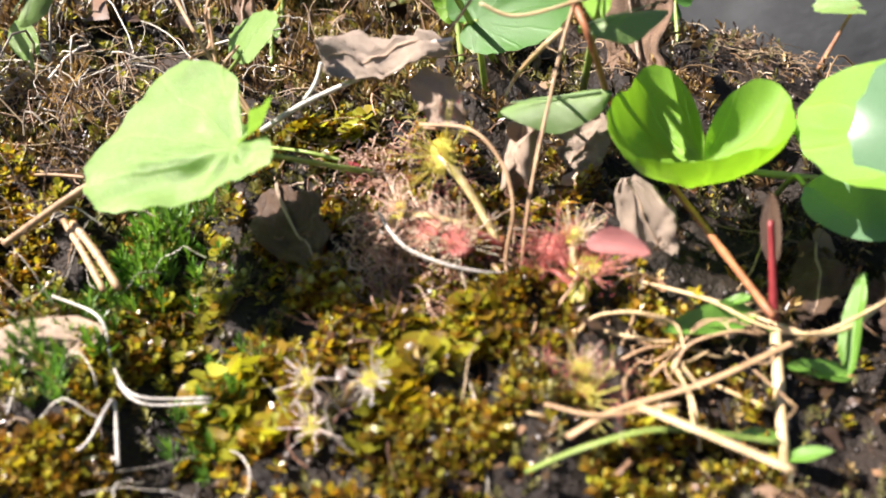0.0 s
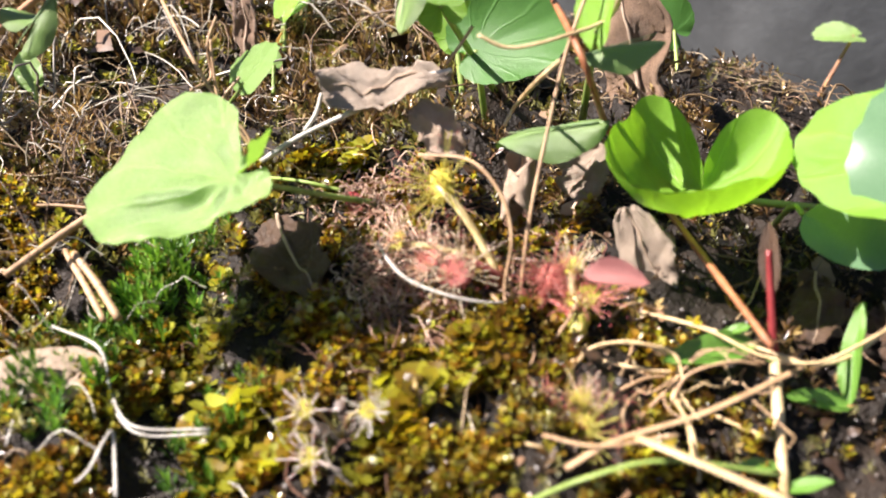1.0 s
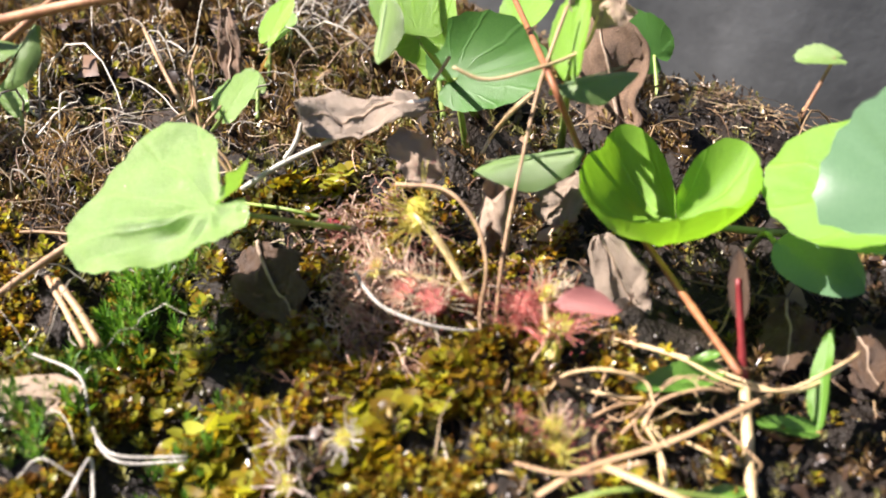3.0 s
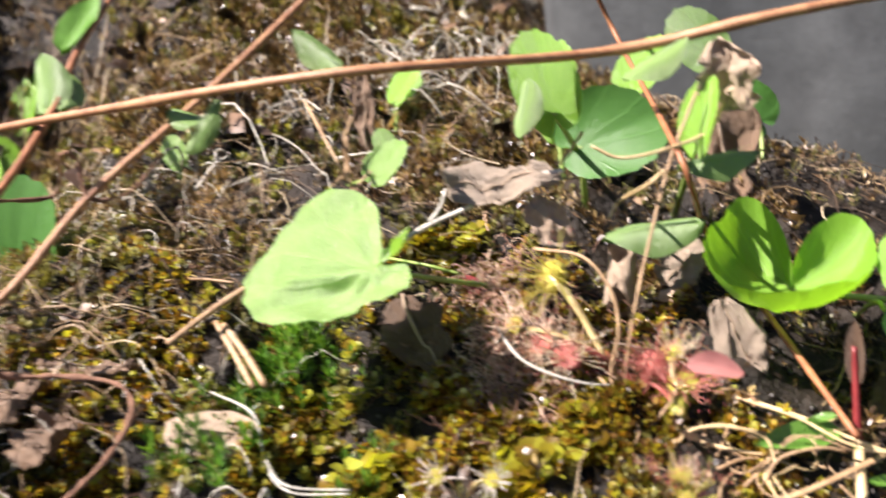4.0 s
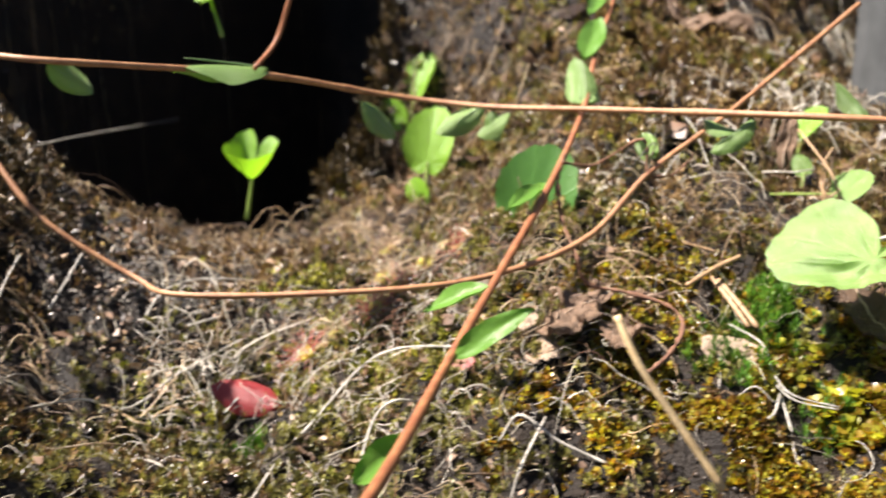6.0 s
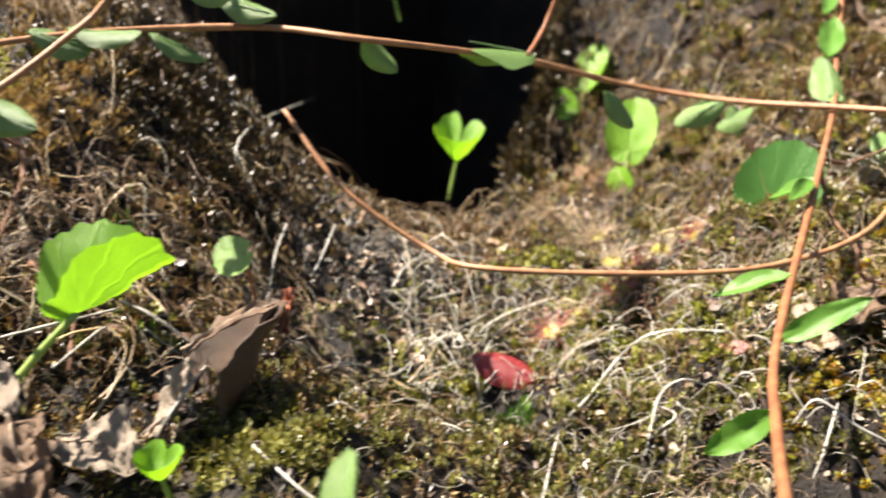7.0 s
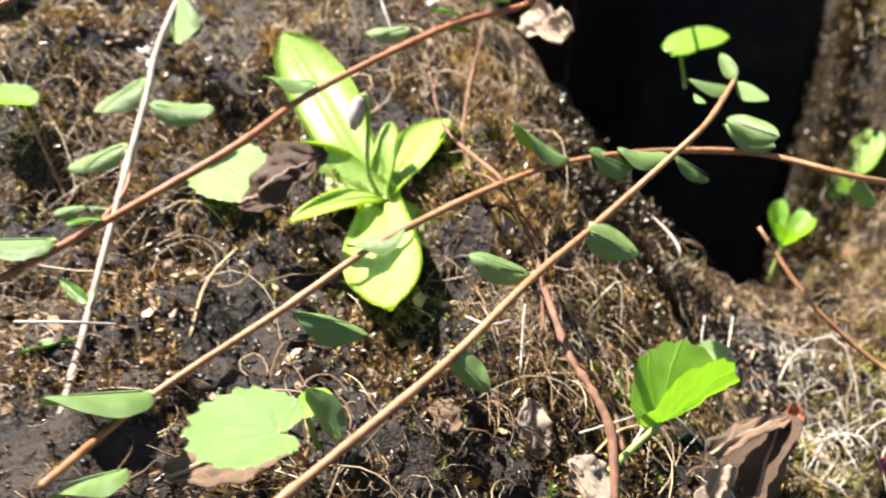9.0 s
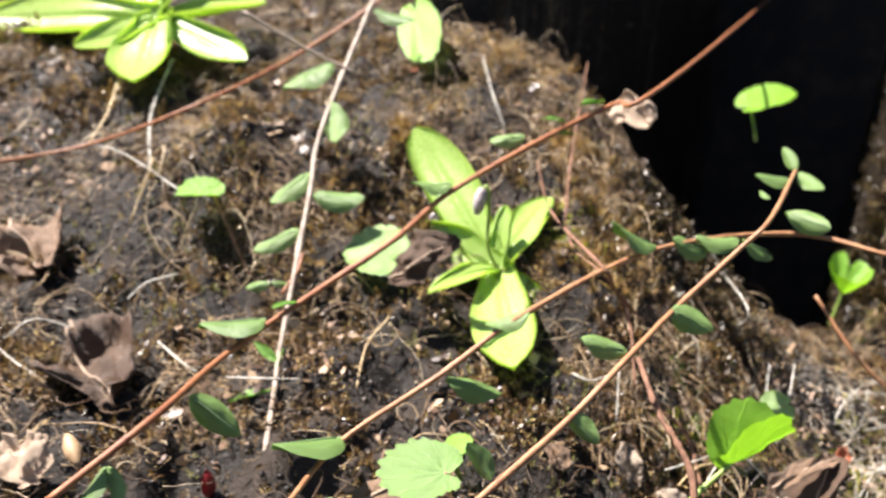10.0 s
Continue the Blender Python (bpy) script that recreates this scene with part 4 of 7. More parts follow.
def pad_data(seed):
    rng = random.Random(seed)
    verts, faces = [Vector((0, 0, 0.12))], []
    for r in range(1, 5):
        for k in range(14):
            a = 2 * math.pi * k / 14
            f = r / 4
            verts.append(Vector((f * math.cos(a), f * math.sin(a) * 0.95, 0.12 * (1 - f * f) - 0.05 + 0.06 * f * rng.uniform(0.5, 1.2) if r < 4 else -0.06)))
    for k in range(14):
        faces.append((0, 1 + k, 1 + (k + 1) % 14))
    for r in range(3):
        for k in range(14):
            a, b = 1 + 14 * r + k, 1 + 14 * r + (k + 1) % 14
            faces.append((a, a + 14, b + 14, b))
    verts.append(Vector((0, 0, -0.22)))
    faces += [(57, 43 + (k + 1) % 14, 43 + k) for k in range(14)]
    return verts, faces


def tentacle_data(count, seed, drops, thick=1.0):
    """Hairs that stand out of a pad, longest at its rim, or the drops at their tips."""
    rng = random.Random(seed)
    verts, faces = [], []
    for k in range(count):
        a, f = rng.uniform(0, 6.283), math.sqrt(rng.uniform(0.02, 1.0))
        root = Vector((f * math.cos(a), f * math.sin(a), 0.05))
        lean = 0.15 + 1.35 * f ** 2.5 + rng.uniform(-0.2, 0.2)
        out = Vector((math.cos(a) * math.sin(lean), math.sin(a) * math.sin(lean), math.cos(lean)))
        reach = (0.36 + 1.5 * f ** 3) * rng.uniform(0.6, 1.25)
        tip = root + out * reach + Vector((0, 0, 0.12 * reach * f))
        if drops:
            r = rng.uniform(0.028, 0.055)
            n = len(verts)
            for v in ((1, 0, 0), (-1, 0, 0), (0, 1, 0), (0, -1, 0), (0, 0, 1.3), (0, 0, -1.3)):
                verts.append(tip + r * Vector(v))
            faces += [(n, n + 2, n + 4), (n + 2, n + 1, n + 4), (n + 1, n + 3, n + 4), (n + 3, n, n + 4), (n + 2, n, n + 5), (n + 1, n + 2, n + 5), (n + 3, n + 1, n + 5), (n, n + 3, n + 5)]
        else:
            n = len(verts)
            side = out.cross(Vector((0.1, 0.3, 1))).normalized()
            up = out.cross(side)
            for r, q in ((0.036, root), (0.024, (root + tip) / 2 + up * 0.05), (0.026, tip)):
                for j in range(3):
                    verts.append(q + thick * r * (math.cos(2.094 * j) * side + math.sin(2.094 * j) * up))
            for s in (0, 3):
                faces += [(n + s + j, n + s + (j + 1) % 3, n + s + 3 + (j + 1) % 3, n + s + 3 + j) for j in range(3)]
    return verts, faces


# Gold stalk, made paler so the colour carries its broad white highlight.
SUNDEW_STALK = leafy("sundew_stalk", (0.46, 0.34, 0.12), (0.74, 0.64, 0.36), (1.2, 1.1, 0.6), 0.25, 0.35, 200)


PADS = {c: mesh_of("pad", *pad_data(4), m) for c, m in (("red", PAD_RED), ("gold", PAD_GOLD))}
HAIRS = {(c, s): mesh_of("tentacles", *tentacle_data(100, s, False), m) for c, m in (("red", HAIR_RED), ("gold", HAIR_GOLD), ("lime", HAIR_LIME)) for s in (1, 2)}
HAIRS.update({("white", s): mesh_of("tentacles", *tentacle_data(44, s, False, 2.2), HAIR_WHITE) for s in (1, 2)})
DROPS = {s: mesh_of("drops", *tentacle_data(100, s, True), DROP) for s in (1, 2)}


def sundew_leaf(plant, at, root, radius, facing, colour, hairs, seed):
    rng = random.Random(seed)
    z = Vector(facing).normalized()
    turn = z.to_track_quat("Z", "Y").to_matrix().to_4x4()
    m = Matrix.Translation(at) @ turn @ pose(0, 0, 0, 0, 0, rng.uniform(0, 360)) @ Matrix.Scale(radius, 4)
    pad = part("pad", PADS[colour], plant, m, "red sticky pad" if colour == "red" else "golden sticky pad")
    part("tentacle_fringe", HAIRS[(hairs, 1 + seed % 2)], pad, m)
    part("dew", DROPS[1 + seed % 2], pad, m, "glistening clear drops")
    a, r = Vector(at) - z * radius * 0.15, Vector(root)
    part("petiole", tube("petiole", [r, (a + r) / 2 + Vector((0, 0, 0.0015)), a], lambda f: radius * (0.27 + 0.05 * f), SUNDEW_STALK if colour == "gold" else PAD_RED, 6, 6, 0.06, seed, 0.6), plant)


sundew_a = thing("sundew", (0.0099, 0.1799, 0.0435), "round-leaved sundew with red and golden sticky leaves", "sundew", "sundews")
for k, (at, radius, facing, colour, hairs) in enumerate((
    ((0.0019, 0.1838, 0.0619), 0.0033, (-0.40, -0.75, 0.5), "gold", "lime"), ((-0.0045, 0.1758, 0.0558), 0.0025, (-0.70, -0.45, 0.6), "gold", "gold"),
    ((0.0052, 0.1712, 0.0521), 0.0030, (0.0, -0.70, 0.7), "red", "gold"), ((0.0006, 0.1735, 0.0535), 0.0026, (-0.3, -0.45, 0.85), "red", "gold"))):
    sundew_leaf(sundew_a, at, (0.0112, 0.1740, 0.0500), radius, facing, colour, hairs, 31 + k)
part("crown", tube("crown", [(0.0099, 0.1799, 0.0425), (0.0105, 0.1765, 0.0470), (0.0112, 0.1740, 0.0505)], 0.0010, STEM_RED, 8), sundew_a, None, "reddish short crown")
sundew_b = thing("sundew", (0.0215, 0.1748, 0.0372), "sundew with reddish-gold sticky leaves on a thick stalk", "sundew", "sundews")
for k, (at, radius, facing, colour, hairs) in enumerate((
    ((0.0223, 0.1754, 0.0502), 0.0023, (0.0, -0.35, 0.93), "gold", "gold"), ((0.0239, 0.1712, 0.0468), 0.0033, (0.15, -0.30, 0.93), "gold", "red"),
    ((0.0189, 0.1742, 0.0490), 0.0026, (-0.3, -0.60, 0.7), "red", "red"), ((0.0165, 0.1722, 0.0462), 0.0020, (-0.3, -0.75, 0.5), "red", "red"))):
    sundew_leaf(sundew_b, at, (0.0225, 0.1690, 0.0435), radius, facing, colour, hairs, 41 + k)
part("crown_stalk", tube("crown_stalk", [(0.0220, 0.1640, 0.0345), (0.0222, 0.1655, 0.0395), (0.0223, 0.1668, 0.0418), (0.0236, 0.1700, 0.0452)], lambda f: 0.0012 + 0.0004 * math.sin(9 * f), PAD_GOLD, 8), sundew_b, None, "thick yellow-brown stalk")
sundew_c = thing("sundew", (0.0215, 0.1640, 0.0325), "low sundew rosette with dark red tentacles in the moss", "sundew", "sundews")
for k, (at, radius, facing, colour, hairs) in enumerate((
    ((0.0234, 0.1563, 0.0382), 0.0017, (0.0, -0.60, 0.8), "gold", "gold"), ((0.0226, 0.1525, 0.0358), 0.0030, (-0.1, -0.6, 0.8), "gold", "lime"),
    ((0.0180, 0.1547, 0.0373), 0.0020, (-0.4, -0.5, 0.8), "red", "red"), ((0.0264, 0.1548, 0.0352), 0.0022, (0.4, -0.5, 0.8), "red", "red"), ((0.0207, 0.1556, 0.0356), 0.0018, (0.0, -0.5, 0.8), "red", "red"))):
    sundew_leaf(sundew_c, at, (0.0218, 0.1600, 0.0335), radius, facing, colour, hairs, 51 + k)
for n, (root, pads) in enumerate((
    ((-0.0106, 0.1515, 0.0362), ((-0.0134, 0.148, 0.043), (-0.0048, 0.149, 0.0419))),
    ((-0.0120, 0.1490, 0.0345), ((-0.0128, 0.1445, 0.0377),)))):
    plant = thing("sundew", root, "tiny sundew seedling with starry white-haired pads", "sundew", "sundews")
    for k, at in enumerate(pads):
        sundew_leaf(plant, at, root, 0.0016, (-0.1, -0.75, 0.65), "gold", "white", 61 + 2 * n + k)
for n, (c, pads) in enumerate((
    ((-0.1583, 0.1790, 0.0402), ((-0.1677, 0.1880, 0.0417), (-0.1539, 0.1707, 0.0453), (-0.1508, 0.1840, 0.0498), (-0.1571, 0.1635, 0.0412))),
    ((-0.1710, 0.2189, 0.0385), ((-0.1821, 0.2186, 0.0404), (-0.1411, 0.1920, 0.0537), (-0.1362, 0.1963, 0.0581))),
    ((-0.1624, 0.1535, 0.0321), ((-0.1665, 0.1552, 0.0344), (-0.1729, 0.1478, 0.0298))))):
    plant = thing("sundew", c, "pinkish sundew patch growing on the wet slope", "sundew", "sundews")
    for k, at in enumerate(pads):
        sundew_leaf(plant, at, c, 0.0034, (-0.2, -0.5, 0.85), "gold", "red" if k % 2 else "gold", 71 + 10 * n + k)

pink = thing("cranberry_leaf", (0.0251, 0.1622, 0.0535), "fallen pink cranberry leaf among the sundews", "leaf", "fallen coloured leaves")
part("blade", mesh_of("blade", *sheet(ellipse(0.25, 0.9, 0.6), 9, 11, 0.1, 0.6, 0.1, 0.01, 8, 0.05)[:2], PINK), pink, aim((0.0249, 0.1623, 0.0539), (0.0337, 0.1636, 0.0520), (0, -0.5, 0.8)))
red = thing("cranberry_leaf", (-0.1693, 0.1288, 0.0219), "dark red cranberry leaf above green moss", "leaf", "fallen coloured leaves")
part("blade", mesh_of("blade", *sheet(ellipse(0.26, 0.9, 0.6), 9, 11, 0.1, -0.5, 0.1, 0.01, 8, 0.05)[:2], RED_LEAF), red, aim((-0.1693, 0.1288, 0.0219), (-0.1874, 0.1220, 0.0283), (-0.2, -0.6, 0.75)))
red = thing("cranberry_leaf", (-0.1187, 0.1354, 0.0414), "small dull pink fallen leaf on the peat", "leaf", "fallen coloured leaves")
part("blade", mesh_of("blade", *sheet(ellipse(0.2, 0.9, 0.6), 9, 11, 0.1, -0.5, 0.1, 0.01, 8, 0.05)[:2], PINK), red, aim((-0.1132, 0.1335, 0.0431), (-0.1263, 0.1342, 0.0404), (0, -0.6, 0.75)))
red = thing("cranberry_leaf", (-0.0180, 0.1985, 0.0569), "small crimson leaf beside the sundews", "leaf", "fallen coloured leaves")
part("blade", mesh_of("blade", *sheet(ellipse(0.3, 0.9, 0.6), 9, 11, 0.1, -0.5, 0.1, 0.01, 8, 0.05)[:2], RED_LEAF), red, aim((-0.0140, 0.1915, 0.0565), (-0.0172, 0.1953, 0.0592), (0, -0.6, 0.75)))


# ---- dead leaves ----
def dead_data(width, curl, bend, rag, seed, nu=19, nv=21, thick=0.012):
    """A withered leaf of unit length: ragged, rolled about its length, crumpled."""
    rng = random.Random(seed)
    off = Vector((rng.uniform(0, 50), rng.uniform(0, 50), rng.uniform(0, 50)))
    top = []
    for j in range(nv):
        v = j / (nv - 1)
        for i in range(nu):
            s = 2 * i / (nu - 1) - 1
            w = width * max(0.03, math.sin(math.pi * (0.04 + 0.92 * v)) ** 0.6) * (1 + rag * noise.noise(off + Vector((0, 5 * v, 3 if s > 0 else 9))) + 0.35 * rag * noise.noise(off + Vector((0, 14 * v, 5 if s > 0 else 1))))
            x = s * w
            if curl:
                r = 1 / curl
                x, z = r * math.sin(x / r), r * (1 - math.cos(x / r))
            else:
                z = 0.0
            z += bend * v * v
            q = Vector((x * 3.2, v * 3.2, 0.6 * s)) + off
            z += rag * 0.26 * noise.noise(q) + rag * 0.16 * abs(noise.noise(q * 2.3)) + rag * 0.08 * noise.noise(q * 5.0)
            x += rag * 0.12 * noise.noise(q + Vector((7, 0, 0)))
            top.append(Vector((x, v + rag * 0.08 * noise.noise(q + Vector((0, 9, 0))), z - 0.02 * abs(math.sin(8 * s)) * (1 - v))))
    faces = [(j * nu + i, j * nu + i + 1, (j + 1) * nu + i + 1, (j + 1) * nu + i) for j in range(nv - 1) for i in range(nu - 1)]
    n = len(top)
    low = [p - Vector((0, 0, thick)) for p in top]
    rim = [k for k in range(nu)] + [j * nu + nu - 1 for j in range(1, nv)] + [(nv - 1) * nu + k for k in range(nu - 2, -1, -1)] + [j * nu for j in range(nv - 2, 0, -1)]
    faces += [tuple(n + q for q in f)[::-1] for f in faces]
    faces += [(rim[(k + 1) % len(rim)], rim[k], n + rim[k], n + rim[(k + 1) % len(rim)]) for k in range(len(rim))]
    return top + low, faces


def dead_leaf(base, tip, hint, width, curl, mat, label, seed, bend=0.0, rag=0.6):
    ob = thing("dead_leaf", base, label, "dead leaf", "withered leaves in the litter")
    m = aim(base, tip, hint)
    verts, faces = dead_data(width, curl, bend, rag, seed)
    part("blade", mesh_of("blade", verts, faces, mat), ob, m)
    ridge = [verts[j * 19 + 9] + Vector((0, 0, 0.004)) for j in range(0, 20)]
    part("midrib", mesh_of("midrib", *tube_data(ridge, lambda f: 0.020 * (1 - 0.7 * f), 5, 0.2, seed), DEAD_PALE), ob, m)
    return ob


UP = (-0.1, -0.4, 0.9)
dead_leaf((0.0034, 0.1991, 0.0763), (-0.0182, 0.1939, 0.0752), (0.1, -0.5, 0.8), 0.24, 2.2, DEAD_GREY, "grey-brown curled dead leaf above the sundews", 1, 0.05)
dead_leaf((0.0041, 0.1949, 0.0641), (-0.0029, 0.1964, 0.0726), (-0.2, -0.6, 0.7), 0.4, 2.0, DEAD_PALE, "crumpled pale scrap of dead leaf", 2)
dead_leaf((0.0135, 0.2022, 0.0609), (0.0114, 0.1970, 0.0478), (0, -0.9, 0.3), 0.62, 5.2, DEAD_PALE, "pale dead leaf rolled into a tube", 3, 0.0, 0.25)
dead_leaf((0.0310, 0.1892, 0.0539), (0.0358, 0.1848, 0.0386), (-0.3, -0.8, 0.4), 0.30, 0.8, DEAD_GREY, "flat greyish dead leaf hanging down", 4, 0.0, 0.3)
dead_leaf((0.0210, 0.2009, 0.0525), (0.0267, 0.2050, 0.0603), (-0.2, -0.8, 0.4), 0.5, 0.8, DEAD_GREY, "dull brown dead leaf in shade", 5)
dead_leaf((0.0340, 0.2432, 0.0530), (0.0333, 0.2543, 0.0843), (-0.25, -0.9, 0.2), 0.24, 1.6, DEAD, "tall brown dead leaf standing upright", 6, 0.0, 0.5)
dead_leaf((0.0312, 0.2510, 0.0765), (0.0389, 0.2544, 0.0811), (-0.3, -0.8, 0.4), 0.5, 2.5, DEAD_PALE, "torn pale tip of a standing dead leaf", 7)
# Dark colour here stands for the shade of the violet leaf above.
dead_leaf((-0.0291, 0.1895, 0.0569), (-0.0180, 0.1733, 0.0492), (0.1, -0.6, 0.75), 0.30, 1.4, DEAD_DARK_SHADE, "brown dead leaf, a leaf's shade put into its dark colour", 8)
dead_leaf((-0.0456, 0.1534, 0.0481), (-0.0606, 0.1508, 0.0504), (0.05, -0.50, 0.86), 0.36, -2.2, DEAD_PALE, "pale domed dead leaf beside the moss", 9, 0.0, 0.22)
dead_leaf((0.0603, 0.1914, 0.0384), (0.0573, 0.1783, 0.0319), UP, 0.3, 0.8, DEAD_DARK_SHADE, "dark red-brown dead leaf under the shrub", 10)
dead_leaf((0.0698, 0.1883, 0.0340), (0.0705, 0.1759, 0.0295), UP, 0.35, 1.0, DEAD_DARK_SHADE, "brown dead leaf at the moss's edge", 11)
dead_leaf((-0.0865, 0.1545, 0.0588), (-0.0955, 0.1354, 0.0504), UP, 0.30, 2.0, DEAD, "crumpled dark brown dead leaf below the vine", 12, 0.1, 0.9)
dead_leaf((-0.0761, 0.1489, 0.0532), (-0.0807, 0.1380, 0.0507), UP, 0.5, 2.0, DEAD, "small crumpled brown dead leaf", 13, 0.1, 0.9)
dead_leaf((-0.1007, 0.1424, 0.0548), (-0.1032, 0.1389, 0.0511), UP, 0.4, 1.0, DEAD_PALE, "pale scrap of dead leaf", 14)
dead_leaf((-0.2120, 0.0370, 0.0315), (-0.2090, 0.0620, 0.0590), (-0.55, -0.75, 0.35), 0.40, 3.4, DEAD_DARK_SHADE, "brown dead leaf rolled upright with a pale rim", 15, 0.06, 0.3)
dead_leaf((-0.2080, 0.0600, 0.0525), (-0.2079, 0.0645, 0.0625), (-0.5, -0.8, 0.3), 0.32, 2.4, DEAD_RED, "rust-red curled tip of a dead leaf", 16)
dead_leaf((-0.2230, 0.0420, 0.0520), (-0.2090, 0.0606, 0.0600), (-0.45, -0.55, 0.7), 0.15, 2.2, DEAD, "brown folded flap of dead leaf with a pale edge", 17, 0.0, 0.3)
dead_leaf((-0.2215, 0.0275, 0.0360), (-0.2165, 0.0405, 0.0500), (-0.45, -0.75, 0.5), 0.20, 2.2, DEAD_GREY, "thin pale torn strip of dead leaf", 36, 0.05, 0.6)
dead_leaf((-0.2355, 0.0053, 0.0478), (-0.2184, -0.0037, 0.0378), UP, 0.34, 1.8, DEAD, "brown withered leaf with folded edges", 18, 0.1, 0.9)
dead_leaf((-0.2272, 0.0109, 0.0432), (-0.2113, 0.0163, 0.0388), UP, 0.42, 1.2, DEAD_GREY, "broad grey withered leaf on dark soil", 19, 0.0, 0.8)
dead_leaf((-0.2475, 0.0081, 0.0558), (-0.2351, 0.0065, 0.0480), (0.2, -0.6, 0.7), 0.3, 1.5, DEAD_GREY, "narrow grey dead leaf by the leaf stalk", 20)
dead_leaf((-0.2256, -0.0094, 0.0397), (-0.2114, -0.0006, 0.0365), UP, 0.35, 1.5, DEAD, "crumpled brown dead leaf low in the litter", 21, 0.0, 0.9)
dead_leaf((-0.2371, -0.0278, 0.0456), (-0.2289, -0.0242, 0.0429), UP, 0.4, 1.0, DEAD_RED, "rust-coloured dead leaf on dark soil", 22)
dead_leaf((-0.2617, 0.0105, 0.0653), (-0.2546, 0.0080, 0.0533), (0, -0.8, 0.5), 0.3, 2.4, DEAD_GREY, "pale pinkish curled dead leaf standing up", 23)
dead_leaf((-0.2791, -0.0022, 0.0629), (-0.2725, -0.0045, 0.0578), UP, 0.4, 1.2, DEAD, "small brown dead leaf in brown moss", 24)
dead_leaf((-0.3073, -0.0612, 0.0591), (-0.2906, -0.0420, 0.0647), (0.1, -0.5, 0.85), 0.26, 1.0, DEAD, "smooth brown dead leaf under the toothed leaf", 25, 0.0, 0.35)
dead_leaf((-0.4301, -0.0605, 0.0675), (-0.3926, -0.0726, 0.0594), UP, 0.32, 2.2, DEAD_DARK_SHADE, "large crumpled brown dead leaf on the peat", 26, 0.0, 0.9)
dead_leaf((-0.4936, -0.0380, 0.0825), (-0.4630, -0.0484, 0.0737), (0.2, -0.6, 0.75), 0.45, 1.6, DEAD, "brown dead leaf with pale folds", 27, 0.0, 0.9)
dead_leaf((-0.3989, -0.1058, 0.0563), (-0.3816, -0.1052, 0.0527), UP, 0.5, 1.6, DEAD_PALE, "bleached crumpled dead leaf", 28, 0.0, 0.9)
dead_leaf((-0.3504, 0.0054, 0.0918), (-0.3316, 0.0156, 0.1104), (0.2, -0.8, 0.5), 0.26, 1.6, DEAD_DARK_SHADE, "dull red-brown dead leaf beside the butterwort", 29)
dead_leaf((-0.3366, 0.1340, 0.1418), (-0.3169, 0.1337, 0.1382), (0.3, -0.8, 0.4), 0.45, 3.0, DEAD_PALE, "curled dead leaf with a rusty inside", 30, 0.0, 0.8)
dead_leaf((-0.4364, 0.1156, 0.1390), (-0.4254, 0.1241, 0.1423), UP, 0.35, 1.0, DEAD_RED, "small orange dead leaf", 31)
dead_leaf((-0.0996, 0.1322, 0.0466), (-0.0897, 0.1366, 0.0498), UP, 0.4, 1.2, DEAD_PALE, "pale pinkish dead leaf behind the vine", 32, 0.0, 0.8)
dead_leaf((-0.1015, 0.1585, 0.0561), (-0.0716, 0.1639, 0.0562), UP, 0.12, 1.2, DEAD, "long narrow brown dead leaf", 33, 0.0, 0.6)
dead_leaf((-0.1280, 0.3776, 0.1173), (-0.0844, 0.3961, 0.1022), UP, 0.22, 1.4, DEAD, "long brown dead leaf on the far slope", 34, 0.0, 0.9)
dead_leaf((0.0330, 0.2000, 0.0980), (0.0369, 0.1973, 0.0859), (-0.3, -0.9, 0.2), 0.4, 2.0, DEAD_PALE, "crisp pale dead leaf caught on the vine", 35, 0.0, 0.9)


dead_leaf((-0.0536, 0.2529, 0.0725), (-0.0529, 0.2563, 0.0928), (-0.2, -0.85, 0.35), 0.16, 2.0, DEAD, "narrow brown dead leaf standing in dry stalks", 37, 0.0, 0.35)


# ---- strands: dry grasses, roots, twigs ----
def strand(name, points, radius, mat, label, seed=0, sides=6, lumps=0.1, flat=1.0, category="dry grass"):
    ob = new(name, mesh_of(name, *tube_data(spline(points, 7), radius, sides, lumps, seed, flat), mat))
    return tagged(ob, label, category, "dry stems and roots")


TAN, PALE, RED_TWIG = "thin tan dry grass stem curling over the moss", "bleached pale rootlet on the moss", "fine reddish twig among the litter"
strand("dry_grass", [(0.029, 0.1944, 0.0903), (0.0238, 0.1893, 0.0796), (0.0196, 0.1827, 0.0674), (0.0164, 0.1769, 0.0568), (0.0139, 0.1732, 0.0454)], 0.00031, STRAW_BROWN, "straight thin brown grass stem leaning over the sundews", 1)
strand("dry_grass", [(-0.0, 0.1816, 0.0679), (0.0084, 0.1788, 0.067), (0.0129, 0.1759, 0.0621), (0.0141, 0.1728, 0.0559), (0.0123, 0.1704, 0.0478), (0.015, 0.1619, 0.0408), (0.0201, 0.1546, 0.0357)], 0.00030, STRAW_BROWN, TAN, 2)
strand("dry_grass", [(0.0317, 0.173, 0.0428), (0.0412, 0.1681, 0.0414), (0.0484, 0.1644, 0.0387), (0.0559, 0.1645, 0.0373), (0.0657, 0.1696, 0.039)], 0.00026, STRAW, TAN, 3)
strand("dry_grass", [(0.0218, 0.1619, 0.0395), (0.0252, 0.1627, 0.0425), (0.0308, 0.1629, 0.0427), (0.0361, 0.1634, 0.0405), (0.0373, 0.1613, 0.0371)], 0.00026, STRAW, TAN, 4)
strand("dry_grass", [(0.0355, 0.159, 0.0349), (0.0378, 0.1607, 0.0383), (0.0437, 0.1624, 0.0392), (0.0479, 0.1639, 0.0377)], 0.00026, STRAW_BROWN, TAN, 5)
